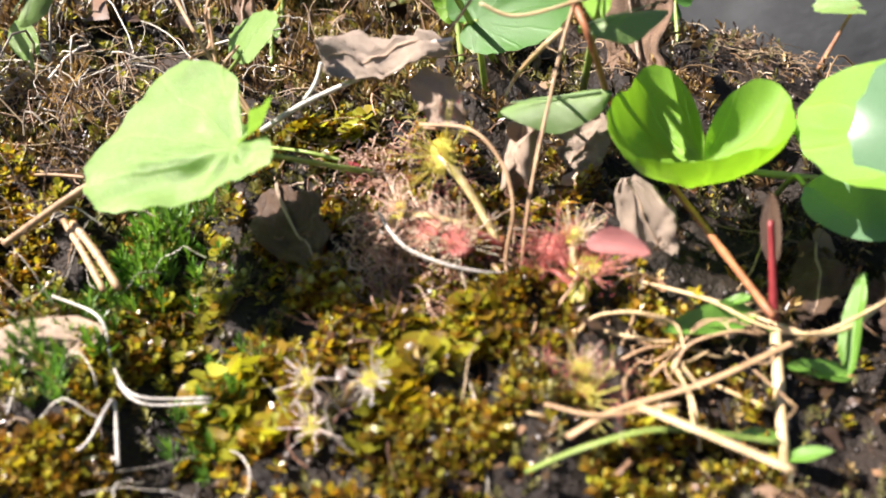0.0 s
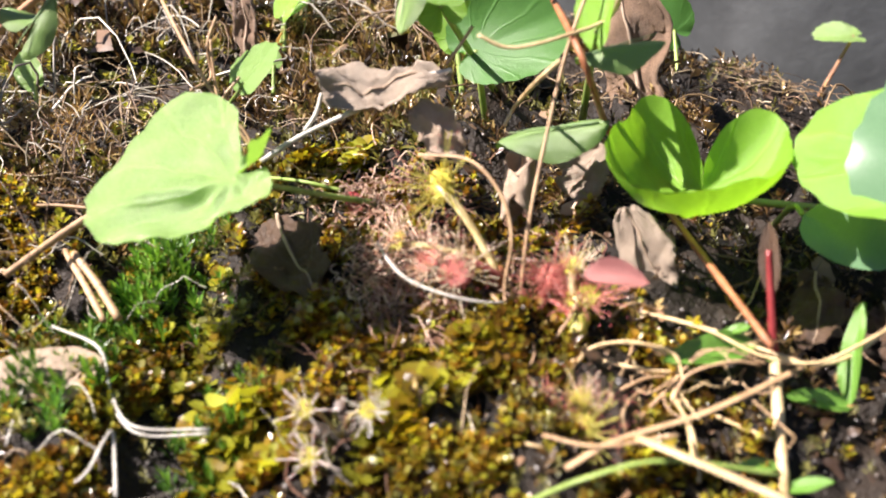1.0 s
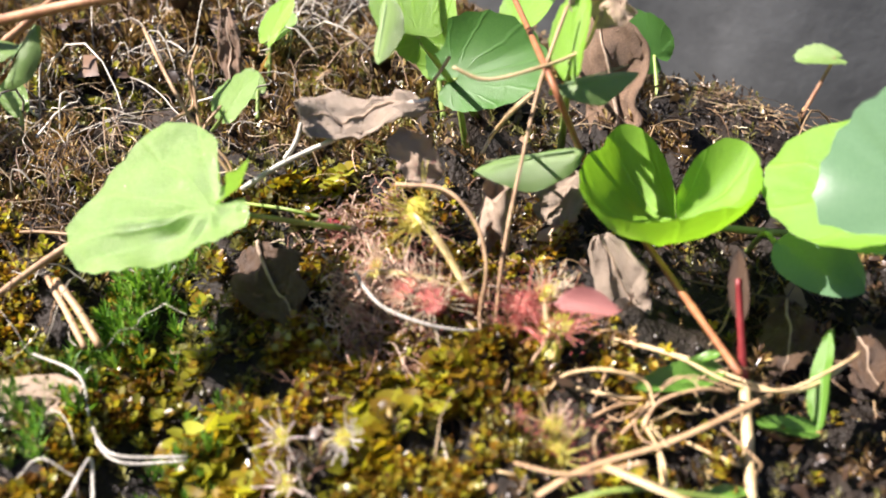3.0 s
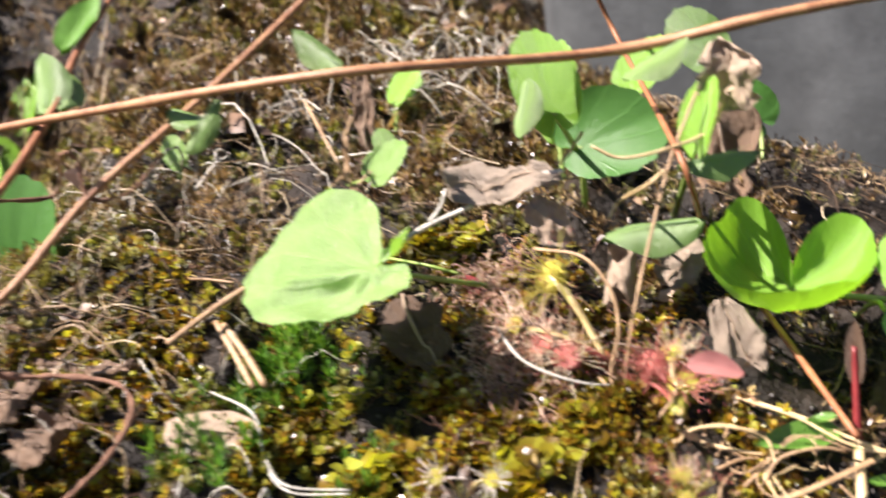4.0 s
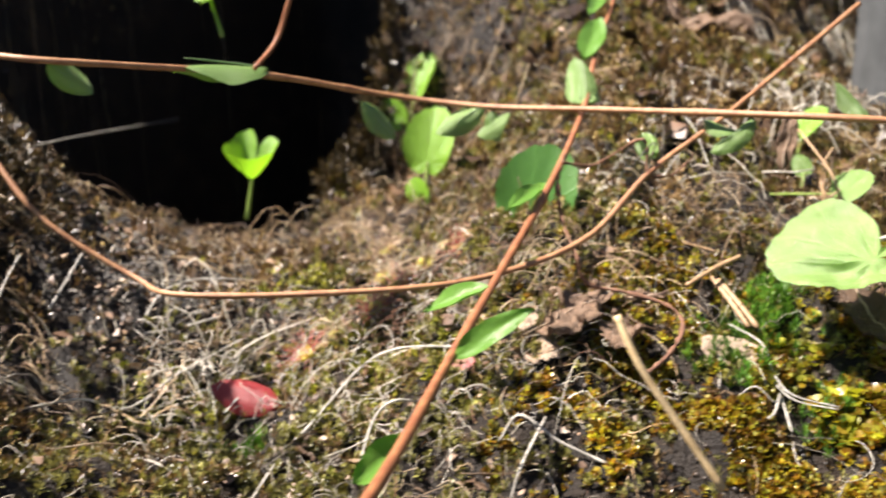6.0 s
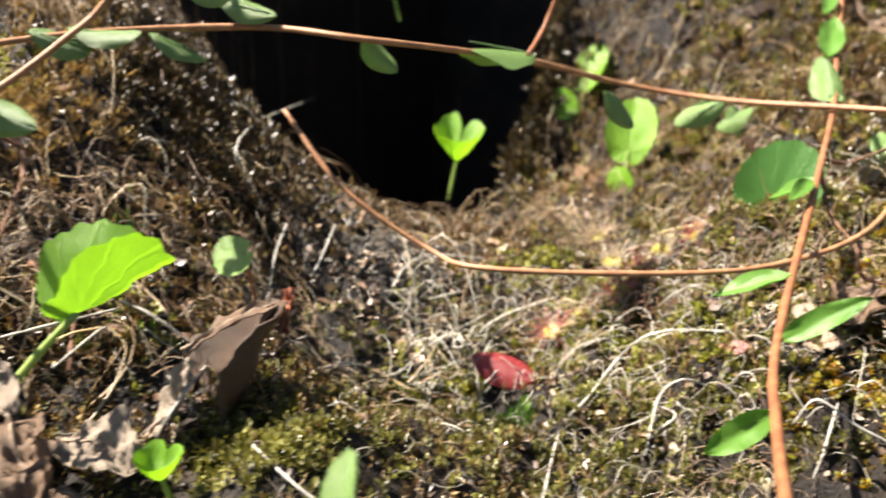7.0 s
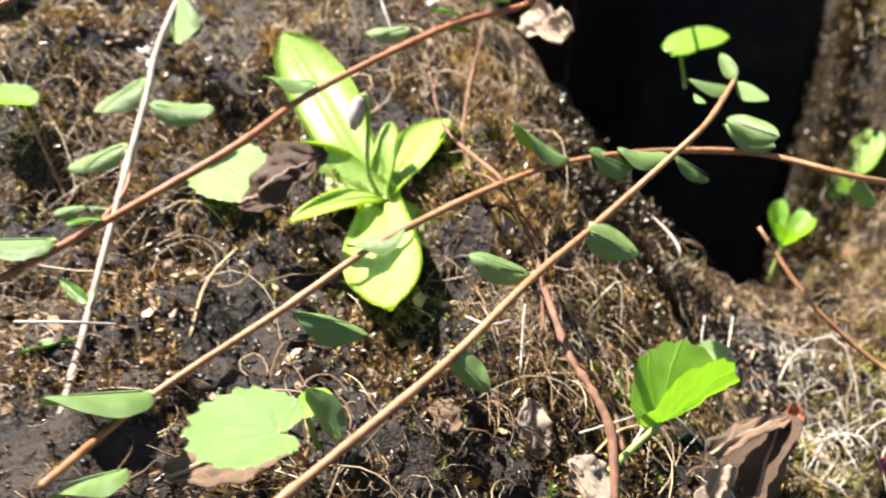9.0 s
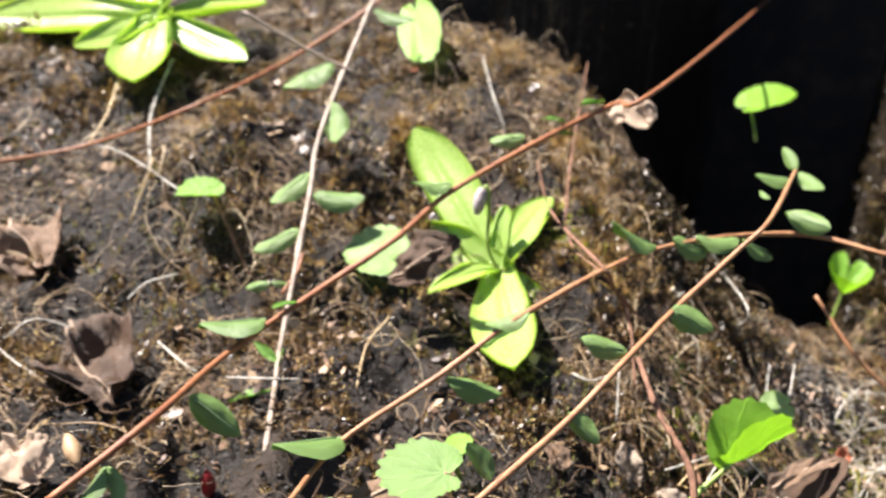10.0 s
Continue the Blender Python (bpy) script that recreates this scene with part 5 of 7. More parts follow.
strand("dry_grass", [(0.0359, 0.1592, 0.0353), (0.0378, 0.1553, 0.0326), (0.0381, 0.1504, 0.0279)], 0.00028, STRAW, TAN, 6)
strand("dry_grass", [(0.0104, 0.1702, 0.0485), (0.0168, 0.1658, 0.0414), (0.0212, 0.1668, 0.0443), (0.0231, 0.1683, 0.0471)], 0.00030, STRAW_BROWN, TAN, 7)
strand("rootlet", [(-0.0065, 0.1729, 0.0571), (-0.0042, 0.1698, 0.0549), (-0.0012, 0.168, 0.0525), (0.0043, 0.1668, 0.0503), (0.0091, 0.1673, 0.0486), (0.0124, 0.1692, 0.0474)], lambda f: 0.00030 * (0.35 + 0.65 * math.sin(math.pi * (0.15 + 0.8 * f))), PALE_FIBRE, PALE, 2)
strand("rootlet", [(-0.0167, 0.1875, 0.0551), (-0.0136, 0.1870, 0.0518), (-0.0073, 0.1759, 0.0525)], 0.00019, PALE_FIBRE, PALE, 3)
strand("rootlet", [(-0.0556, 0.1591, 0.0530), (-0.0472, 0.1566, 0.0500), (-0.0434, 0.1508, 0.0453), (-0.0383, 0.1465, 0.0423), (-0.0280, 0.1480, 0.0405)], 0.00022, PALE_FIBRE, PALE, 4)
strand("rootlet", [(-0.0578, 0.1563, 0.0505), (-0.0553, 0.1460, 0.0467), (-0.0543, 0.1402, 0.0439)], 0.00017, PALE_FIBRE, PALE, 5)
strand("rootlet", [(-0.0451, 0.1355, 0.0394), (-0.0417, 0.1376, 0.0406), (-0.0411, 0.1428, 0.0425), (-0.0409, 0.1448, 0.0422), (-0.0372, 0.1363, 0.0379)], 0.00025, PALE_FIBRE, PALE, 6)
strand("rootlet", [(-0.0480, 0.1574, 0.0474), (-0.0433, 0.1501, 0.0437), (-0.0377, 0.1464, 0.0411), (-0.0281, 0.1477, 0.0400)], 0.00019, PALE_FIBRE, PALE, 7)
strand("dry_grass", [(0.0679, 0.1766, 0.0361), (0.0616, 0.1711, 0.0346), (0.0553, 0.1664, 0.0359), (0.0493, 0.1679, 0.0376), (0.0407, 0.1728, 0.0396), (0.0277, 0.1796, 0.0410)], 0.00032, STRAW, TAN, 8)
strand("dry_grass", [(0.0125, 0.1786, 0.0478), (0.0107, 0.1765, 0.0429), (0.0107, 0.1749, 0.0385), (0.0130, 0.1736, 0.0334), (0.0155, 0.1733, 0.0311)], 0.00030, STRAW_BROWN, TAN, 9)
strand("dry_grass", [(0.0068, 0.1746, 0.0400), (0.0113, 0.1635, 0.0408), (0.0154, 0.1611, 0.0372)], 0.00030, STRAW_BROWN, TAN, 10)
strand("dry_grass", [(0.0214, 0.1620, 0.0400), (0.0245, 0.1638, 0.0416), (0.0298, 0.1660, 0.0414), (0.0339, 0.1655, 0.0401), (0.0365, 0.1643, 0.0378), (0.0353, 0.1594, 0.0344)], 0.00030, STRAW, TAN, 11)
strand("dry_grass", [(0.0254, 0.1654, 0.0389), (0.0328, 0.1641, 0.0376), (0.0385, 0.1645, 0.0370), (0.0435, 0.1678, 0.0368), (0.0493, 0.1702, 0.0344)], 0.00030, STRAW, TAN, 12)
strand("dry_grass", [(0.0358, 0.1621, 0.0351), (0.0372, 0.1573, 0.0329), (0.0376, 0.1506, 0.0310)], 0.00029, STRAW, TAN, 13)
strand("dry_grass", [(0.0373, 0.1632, 0.0329), (0.0427, 0.1611, 0.0306), (0.0486, 0.1585, 0.0288)], 0.00029, STRAW, TAN, 14)
strand("dry_grass", [(0.0258, 0.1790, 0.0406), (0.0304, 0.1690, 0.0395), (0.0278, 0.1613, 0.0364), (0.0328, 0.1627, 0.0372), (0.0409, 0.1678, 0.0338)], 0.00025, STRAW_BROWN, TAN, 15)
strand("dry_grass", [(0.0286, 0.1541, 0.0334), (0.0343, 0.1602, 0.0358), (0.0377, 0.1646, 0.0373)], 0.00036, STRAW_BROWN, TAN, 16)
strand("dry_grass", [(0.0217, 0.1423, 0.0362), (0.0281, 0.1458, 0.0378), (0.0397, 0.1530, 0.0370), (0.0537, 0.1656, 0.0360)], 0.0007, STRAW_BROWN, "broad orange-tan dead grass blade close above the moss", 17, 6, 0.05, 0.3)
strand("dry_grass", [(0.0188, 0.1465, 0.0386), (0.0260, 0.1445, 0.0379), (0.0358, 0.1483, 0.0367)], 0.0006, STRAW_BROWN, "broad orange-tan dead grass blade close above the moss", 18, 6, 0.05, 0.3)
strand("dry_grass", [(0.0311, 0.1401, 0.0417), (0.0392, 0.1347, 0.0408), (0.0468, 0.1288, 0.0403)], 0.0009, STRAW, "blurred straw-coloured grass blade near the eye", 19, 6, 0.05, 0.3)
strand("green_grass", [(0.0168, 0.1383, 0.0341), (0.0249, 0.1374, 0.0382), (0.0342, 0.1395, 0.0388), (0.0473, 0.1416, 0.0350)], 0.0009, PETIOLE, "narrow green grass blade bending over the litter", 20, 6, 0.05, 0.3)
strand("dry_grass", [(0.0205, 0.1800, 0.0466), (0.0211, 0.1770, 0.0378), (0.0173, 0.1754, 0.0358)], 0.00029, STRAW_BROWN, TAN, 21)
for k, (a, b, c) in enumerate((
    ((0.0253, 0.1714, 0.0405), (0.0307, 0.1744, 0.0435), (0.0373, 0.1787, 0.0380)), ((0.0113, 0.1520, 0.0346), (0.0170, 0.1469, 0.0369), (0.0217, 0.1499, 0.0329)),
    ((0.0325, 0.1666, 0.0340), (0.0289, 0.1550, 0.0365), (0.0299, 0.1537, 0.0309)), ((0.0424, 0.1799, 0.0350), (0.0448, 0.1668, 0.0323), (0.0418, 0.1622, 0.0285)),
    ((0.0140, 0.1720, 0.0429), (0.0167, 0.1628, 0.0418), (0.0129, 0.1612, 0.0372)), ((0.0301, 0.1721, 0.0369), (0.0404, 0.1699, 0.0375), (0.0486, 0.1804, 0.0343)))):
    strand("dry_grass", [a, b, c], 0.00024, STRAW if k % 2 else STRAW_BROWN, TAN, 22 + k)
strand("dry_grass", [(-0.0681, 0.1684, 0.0584), (-0.0626, 0.1764, 0.0613), (-0.0568, 0.1819, 0.0639)], 0.00065, STRAW_BROWN, "stiff brown grass stalk lying by the pale leaf", 30)
strand("dry_grass", [(-0.0616, 0.1783, 0.0577), (-0.0553, 0.1729, 0.0539), (-0.0494, 0.1669, 0.0501)], 0.00075, STRAW_BROWN, "bundle of old brown grass stalks", 31)
strand("dry_grass", [(-0.0636, 0.1790, 0.0581), (-0.0568, 0.1719, 0.0539), (-0.0515, 0.1661, 0.0502)], 0.0006, STRAW_BROWN, "bundle of old brown grass stalks", 32)
strand("dry_grass", [(-0.0783, 0.1880, 0.0640), (-0.0717, 0.1902, 0.0632), (-0.0642, 0.1906, 0.0618)], 0.00032, STRAW_BROWN, TAN, 33)
strand("twig", [(-0.0290, 0.1887, 0.0676), (-0.0215, 0.1916, 0.0708), (-0.0115, 0.1948, 0.0736), (-0.0016, 0.1982, 0.0767), (0.0038, 0.1995, 0.0771)], 0.0005, PALE_FIBRE, "pale thin twig lying across the litter", 34, category="twig")
strand("twig", [(-0.0180, 0.1945, 0.0768), (-0.0193, 0.1931, 0.0737), (-0.0214, 0.1917, 0.0713)], 0.0004, PALE_FIBRE, "pale thin twig lying across the litter", 35, category="twig")
for k, (a, b, c, e) in enumerate((
    ((-0.0469, 0.2032, 0.0951), (-0.0372, 0.1887, 0.0872), (-0.0336, 0.1869, 0.0799), (-0.0279, 0.1847, 0.0700)), ((-0.0390, 0.2021, 0.0871), (-0.0389, 0.2004, 0.0823), (-0.0384, 0.1984, 0.0764), (-0.0363, 0.1970, 0.0712)),
    ((-0.0373, 0.1866, 0.0813), (-0.0395, 0.1998, 0.0809), (-0.0396, 0.2017, 0.0863), (-0.0376, 0.2037, 0.0908)), ((-0.0345, 0.2006, 0.0802), (-0.0379, 0.1985, 0.0763), (-0.0343, 0.1973, 0.0709), (-0.0331, 0.1963, 0.0673)))):
    strand("twig", [a, b, c, e], 0.0003, STRAW_BROWN, "wiry branched dry flower stalk", 36 + k, category="twig")
strand("dry_grass", [(0.0107, 0.2033, 0.0656), (0.0129, 0.2048, 0.0686), (0.0198, 0.1840, 0.0771), (0.0230, 0.1855, 0.0791)], 0.00036, STRAW, TAN, 41)
strand("dry_grass", [(0.0113, 0.1848, 0.0846), (0.0159, 0.1850, 0.0821), (0.0229, 0.1866, 0.0824), (0.0305, 0.1939, 0.0833), (0.0336, 0.1963, 0.0879)], 0.00032, STRAW, TAN, 42)
strand("dry_grass", [(0.0029, 0.1997, 0.0782), (0.0056, 0.2013, 0.0810), (0.0077, 0.2027, 0.0835)], 0.00029, STRAW_BROWN, TAN, 43)
strand("dry_grass", [(-0.0022, 0.1935, 0.0641), (0.0039, 0.1942, 0.0623), (0.0084, 0.1998, 0.0573)], 0.00029, STRAW_BROWN, TAN, 44)
strand("dry_grass", [(-0.0346, 0.2011, 0.0615), (-0.0247, 0.1952, 0.0615), (-0.0182, 0.1953, 0.0592)], 0.00036, PETIOLE, "dull green dry stalk under the pale leaf", 45)
strand("straw", [(-0.0705, 0.1026, 0.0727), (-0.0649, 0.1003, 0.0639), (-0.0573, 0.1004, 0.0537), (-0.0471, 0.1006, 0.0404)], 0.0011, STRAW, "thick pale yellow broken straw leaning out of the litter", 46, 8, 0.05, 0.7)
strand("fuzzy_root", [(-0.0709, 0.1867, 0.0905), (-0.0752, 0.1791, 0.0853), (-0.0809, 0.1746, 0.0858), (-0.0822, 0.1759, 0.0927), (-0.0847, 0.1749, 0.0943), (-0.1000, 0.1897, 0.0836), (-0.1060, 0.1781, 0.0861)], 0.0004, ROOT, "fuzzy brown rootlet tangled round the vine", 47, 6, 0.6, category="root")
strand("fuzzy_root", [(-0.1064, 0.1818, 0.0876), (-0.1051, 0.1723, 0.0821), (-0.1008, 0.1634, 0.0737), (-0.0926, 0.1492, 0.0698), (-0.0900, 0.1505, 0.0619), (-0.0798, 0.1538, 0.0594), (-0.0698, 0.1540, 0.0574), (-0.0651, 0.1493, 0.0545), (-0.0663, 0.1418, 0.0503), (-0.0704, 0.1346, 0.0468)], 0.00055, ROOT, "fuzzy brown hanging root hooked over the litter", 48, 6, 0.6, category="root")
strand("fuzzy_root", [(-0.3362, 0.0732, 0.1262), (-0.3206, 0.0597, 0.1131), (-0.2809, 0.0210, 0.1126), (-0.2894, 0.0517, 0.0955), (-0.2832, 0.0546, 0.0849), (-0.2703, 0.0353, 0.0726)], 0.00055, ROOT, "fuzzy brown root crossing under the vine", 49, 6, 0.6, category="root")
strand("fuzzy_root", [(-0.2600, 0.0060, 0.0950), (-0.2471, -0.0072, 0.0879), (-0.2400, -0.0110, 0.0842), (-0.2326, -0.0150, 0.0780), (-0.2260, -0.0235, 0.0665), (-0.2190, -0.0270, 0.0540), (-0.2150, -0.0220, 0.0400)], 0.00085, ROOT, "thick red-brown root arching down the slope", 50, 8, 0.3, category="root")
strand("fuzzy_root", [(-0.3670, 0.1677, 0.1522), (-0.3248, 0.0782, 0.1187), (-0.3126, 0.0619, 0.1034), (-0.2825, 0.0203, 0.1119), (-0.2806, 0.0557, 0.0870)], 0.0004, ROOT, "fuzzy brown rootlet hanging by the butterwort", 51, 6, 0.6, category="root")
strand("fuzzy_root", [(-0.2626, 0.0364, 0.0669), (-0.2513, 0.0377, 0.0606), (-0.2384, 0.0239, 0.0500)], 0.0006, ROOT, "fuzzy red-brown root by the folded leaf", 52, 6, 0.5, category="root")
for k, pts in enumerate((
    ((-0.2154, 0.0811, 0.0331), (-0.2135, 0.1006, 0.0278), (-0.2058, 0.1097, 0.0228), (-0.2040, 0.1291, 0.0255), (-0.1950, 0.1488, 0.0303)),
    ((-0.2215, 0.1356, 0.0326), (-0.2159, 0.1430, 0.0324), (-0.2069, 0.1546, 0.0337)), ((-0.2238, 0.1380, 0.0352), (-0.2230, 0.1465, 0.0416), (-0.2191, 0.1586, 0.0429), (-0.2058, 0.1786, 0.0380)),
    ((-0.1440, 0.0671, 0.0215), (-0.1525, 0.1027, 0.0230), (-0.1494, 0.1123, 0.0279), (-0.1436, 0.1289, 0.0379), (-0.1346, 0.1334, 0.0431), (-0.1194, 0.1380, 0.0444)),
    ((-0.1294, 0.0992, 0.0234), (-0.1299, 0.1097, 0.0342), (-0.1256, 0.1131, 0.0389), (-0.1205, 0.1202, 0.0358)), ((-0.1321, 0.1152, 0.0297), (-0.1252, 0.1092, 0.0309), (-0.1296, 0.1066, 0.0261)),
    ((-0.0981, 0.1111, 0.0350), (-0.0937, 0.1124, 0.0418), (-0.0843, 0.1113, 0.0380), (-0.0729, 0.1126, 0.0338)), ((-0.0894, 0.1181, 0.0396), (-0.0900, 0.1037, 0.0346), (-0.0912, 0.1003, 0.0277)),
    ((-0.2269, 0.0583, 0.0438), (-0.2107, 0.0258, 0.0478), (-0.2148, 0.0244, 0.0400)), ((-0.2431, 0.0447, 0.0587), (-0.2348, 0.0457, 0.0565), (-0.2269, 0.0506, 0.0488)),
    ((-0.2391, 0.0202, 0.0520), (-0.2392, 0.0342, 0.0559), (-0.2394, 0.0366, 0.0543)), ((-0.2493, 0.0161, 0.0583), (-0.2425, 0.0304, 0.0591), (-0.2418, 0.0419, 0.0577)),
    ((-0.2861, 0.0204, 0.0759), (-0.2797, 0.0211, 0.0754), (-0.2784, 0.0318, 0.0738)), ((-0.2682, 0.0192, 0.0660), (-0.2736, 0.0282, 0.0788), (-0.2743, 0.0307, 0.0795)),
    ((-0.1936, 0.0295, 0.0417), (-0.1801, 0.0234, 0.0409), (-0.1702, 0.0234, 0.0365)), ((-0.4868, 0.4821, 0.0283), (-0.2762, 0.1359, 0.0817), (-0.2642, 0.1207, 0.0658)),
    ((-0.2482, 0.1177, 0.0591), (-0.2449, 0.1072, 0.0526), (-0.2366, 0.0917, 0.0432)), ((-0.2428, 0.1357, 0.0550), (-0.2396, 0.1226, 0.0477), (-0.2396, 0.1175, 0.0437)))):
    strand("rootlet", list(pts), 0.00030, PALE_FIBRE, PALE, 60 + k, 6, 0.3)
for k, pts in enumerate((
    ((-0.5108, 0.0049, 0.1025), (-0.5196, 0.0244, 0.1167), (-0.5389, 0.0464, 0.1341)), ((-0.4579, -0.0051, 0.1088), (-0.4978, 0.0285, 0.1180), (-0.5185, 0.0573, 0.1355)),
    ((-0.5123, 0.0046, 0.1046), (-0.4790, -0.0015, 0.1091), (-0.4323, -0.0097, 0.1048)), ((-0.4498, -0.0208, 0.0917), (-0.4533, -0.0090, 0.1094), (-0.4579, -0.0038, 0.1119)),
    ((-0.3665, -0.0515, 0.0705), (-0.3546, -0.0468, 0.0728), (-0.3488, -0.0368, 0.0710)), ((-0.4046, -0.0454, 0.0673), (-0.3879, -0.0504, 0.0678), (-0.3812, -0.0494, 0.0659)),
    ((-0.3372, -0.0246, 0.0674), (-0.3422, -0.0142, 0.0778), (-0.3412, -0.0046, 0.0851)), ((-0.4411, -0.0807, 0.0651), (-0.4300, -0.0811, 0.0632), (-0.4202, -0.0798, 0.0614)),
    ((-0.4423, -0.0770, 0.0655), (-0.4404, -0.0669, 0.0702), (-0.4306, -0.0590, 0.0679)), ((-0.3960, -0.1060, 0.0549), (-0.3960, -0.0989, 0.0582), (-0.3987, -0.0897, 0.0589)),
    ((-0.4294, -0.0383, 0.0727), (-0.4259, -0.0327, 0.0786), (-0.4200, -0.0240, 0.0814)), ((-0.4069, 0.1416, 0.1499), (-0.3820, 0.1109, 0.1415), (-0.3679, 0.1022, 0.1284)),
    ((-0.2455, 0.0196, 0.0529), (-0.2440, 0.0286, 0.0554), (-0.2412, 0.0363, 0.0552)))):
    strand("rootlet", list(pts), 0.0005 if k < 2 else 0.00032, PALE_FIBRE if k % 3 else STRAW, PALE, 90 + k)

knot = random.Random(5)
for k in range(26):
    a, turn, size = knot.uniform(0, 6.28), knot.uniform(-1.3, 1.3), knot.uniform(0.004, 0.0075)
    p = Vector((0.0335 + knot.gauss(0, 0.0045), 0.1640 + knot.gauss(0, 0.0045), 0.0365 + knot.gauss(0, 0.0016)))
    pts = []
    for q in range(5):
        pts.append(p.copy())
        p = p + size * 0.5 * Vector((math.cos(a), math.sin(a), 0.45 * math.sin(1.3 * q + k)))
        a += turn * 0.7
    strand("dry_grass", pts, lambda f: 0.00018 * (1 - 0.4 * f), STRAW if k % 3 == 0 else STRAW_BROWN, TAN, 120 + k)

# ---- grey boulder behind ----
bm = bmesh.new()
bmesh.ops.create_icosphere(bm, subdivisions=5, radius=1.0)
for v in bm.verts:
    q = v.co.copy()
    p = Vector([math.copysign(abs(c) ** 0.45, c) for c in q])
    p = Vector((p.x * 0.52, p.y * 0.20, p.z * 0.50))
    p += q * (0.03 * noise.noise(q * 2.1) + 0.012 * noise.noise(q * 6.0) + 0.005 * noise.noise(q * 17.0))
    v.co = p + Vector((0.47, 0.62, 0.16))
rock_mesh = bpy.data.meshes.new("boulder")
bm.to_mesh(rock_mesh)
bm.free()
rock_mesh.materials.append(ROCK)
rock_mesh.polygons.foreach_set("use_smooth", np.ones(len(rock_mesh.polygons), dtype=bool))
tagged(new("boulder", rock_mesh), "smooth grey weathered boulder standing behind the moss", "boulder")


# ---- moss, fibres and litter ----
def mossy(name, stops, rough=0.35, share=0.3, through_colour=(1.2, 1.1, 0.5), specular=0.6):
    """Tiny wet leaves, each with its own colour."""
    m, nt, p = material(name)
    geo = nt.nodes.new("ShaderNodeNewGeometry")
    colour = ramp_node(nt, geo.outputs["Random Per Island"], stops).outputs[0]
    patch = noise_node(nt, 60, 3)
    colour = mix_node(nt, 0.8, colour, ramp_node(nt, patch.outputs["Fac"], [(0.32, (0.30, 0.26, 0.20)), (0.62, (1.3, 1.25, 1.15))]).outputs[0], "MULTIPLY")
    nt.links.new(colour, p.inputs["Base Color"])
    p.inputs["Roughness"].default_value, p.inputs["Specular IOR Level"].default_value = rough, specular
    if share:
        tr, mx = nt.nodes.new("ShaderNodeBsdfTranslucent"), nt.nodes.new("ShaderNodeMixShader")
        nt.links.new(mix_node(nt, 1.0, colour, through_colour, "MULTIPLY"), tr.inputs["Color"])
        mx.inputs[0].default_value = share
        nt.links.new(p.outputs[0], mx.inputs[1])
        nt.links.new(tr.outputs[0], mx.inputs[2])
        nt.links.new(mx.outputs[0], nt.nodes["Material Output"].inputs["Surface"])
    return m


GOLD_MOSS = mossy("golden_moss", [(0.0, (0.015, 0.010, 0.003)), (0.25, (0.13, 0.06, 0.012)), (0.45, (0.34, 0.19, 0.025)), (0.68, (0.42, 0.35, 0.03)), (0.88, (0.42, 0.46, 0.045)), (1.0, (0.60, 0.58, 0.20))], 0.3, 0.5, (1.2, 1.1, 0.5), 0.9)
BROWN_MOSS = mossy("brown_moss", [(0.0, (0.012, 0.007, 0.004)), (0.4, (0.075, 0.040, 0.017)), (0.75, (0.20, 0.125, 0.05)), (1.0, (0.54, 0.42, 0.19))], 0.28, 0.2)
OLIVE_MOSS = mossy("olive_moss", [(0.0, (0.05, 0.05, 0.015)), (0.5, (0.16, 0.16, 0.04)), (1.0, (0.30, 0.30, 0.09))], 0.4, 0.3)
GREEN_TUFT = mossy("green_tuft", [(0.0, (0.04, 0.12, 0.02)), (0.6, (0.12, 0.30, 0.04)), (1.0, (0.24, 0.44, 0.08))], 0.35, 0.35)
FIBRE = mossy("dead_fibre", [(0.0, (0.05, 0.028, 0.015)), (0.45, (0.15, 0.09, 0.045)), (0.8, (0.33, 0.235, 0.13)), (1.0, (0.56, 0.47, 0.33))], 0.5, 0.0)
GREY_FIBRE = mossy("grey_fibre", [(0.0, (0.20, 0.18, 0.15)), (0.6, (0.42, 0.40, 0.35)), (1.0, (0.66, 0.64, 0.58))], 0.45, 0.0)
FLAKE = mossy("litter_flake", [(0.0, (0.03, 0.018, 0.012)), (0.5, (0.14, 0.085, 0.055)), (0.8, (0.36, 0.25, 0.17)), (1.0, (0.38, 0.28, 0.19))], 0.45, 0.1)
FLAKE_DARK = mossy("dark_litter_flake", [(0.0, (0.012, 0.007, 0.005)), (0.6, (0.06, 0.034, 0.02)), (1.0, (0.20, 0.12, 0.07))], 0.45, 0.0)
CRUMB = mossy("peat_crumb", [(0.0, (0.008, 0.006, 0.005)), (0.7, (0.035, 0.025, 0.018)), (1.0, (0.07, 0.055, 0.042))], 0.42, 0.0, (1, 1, 1), 0.6)
# Darkened moss colour that carries the shade of the gully's steep sides.
SHADE_MOSS = mossy("shade_dark_moss", [(0.0, (0.008, 0.006, 0.003)), (0.6, (0.05, 0.034, 0.014)), (1.0, (0.16, 0.12, 0.045))], 0.4, 0.1)
rng = np.random.default_rng(11)


def gully_mask(x, y):
    return (x > -0.49) & (x < bank_edge(y) - 0.004) & (y > 0.254 - 0.050 * smooth(0.295, 0.340, -x) - 0.010 * smooth(0.34, 0.45, -x))


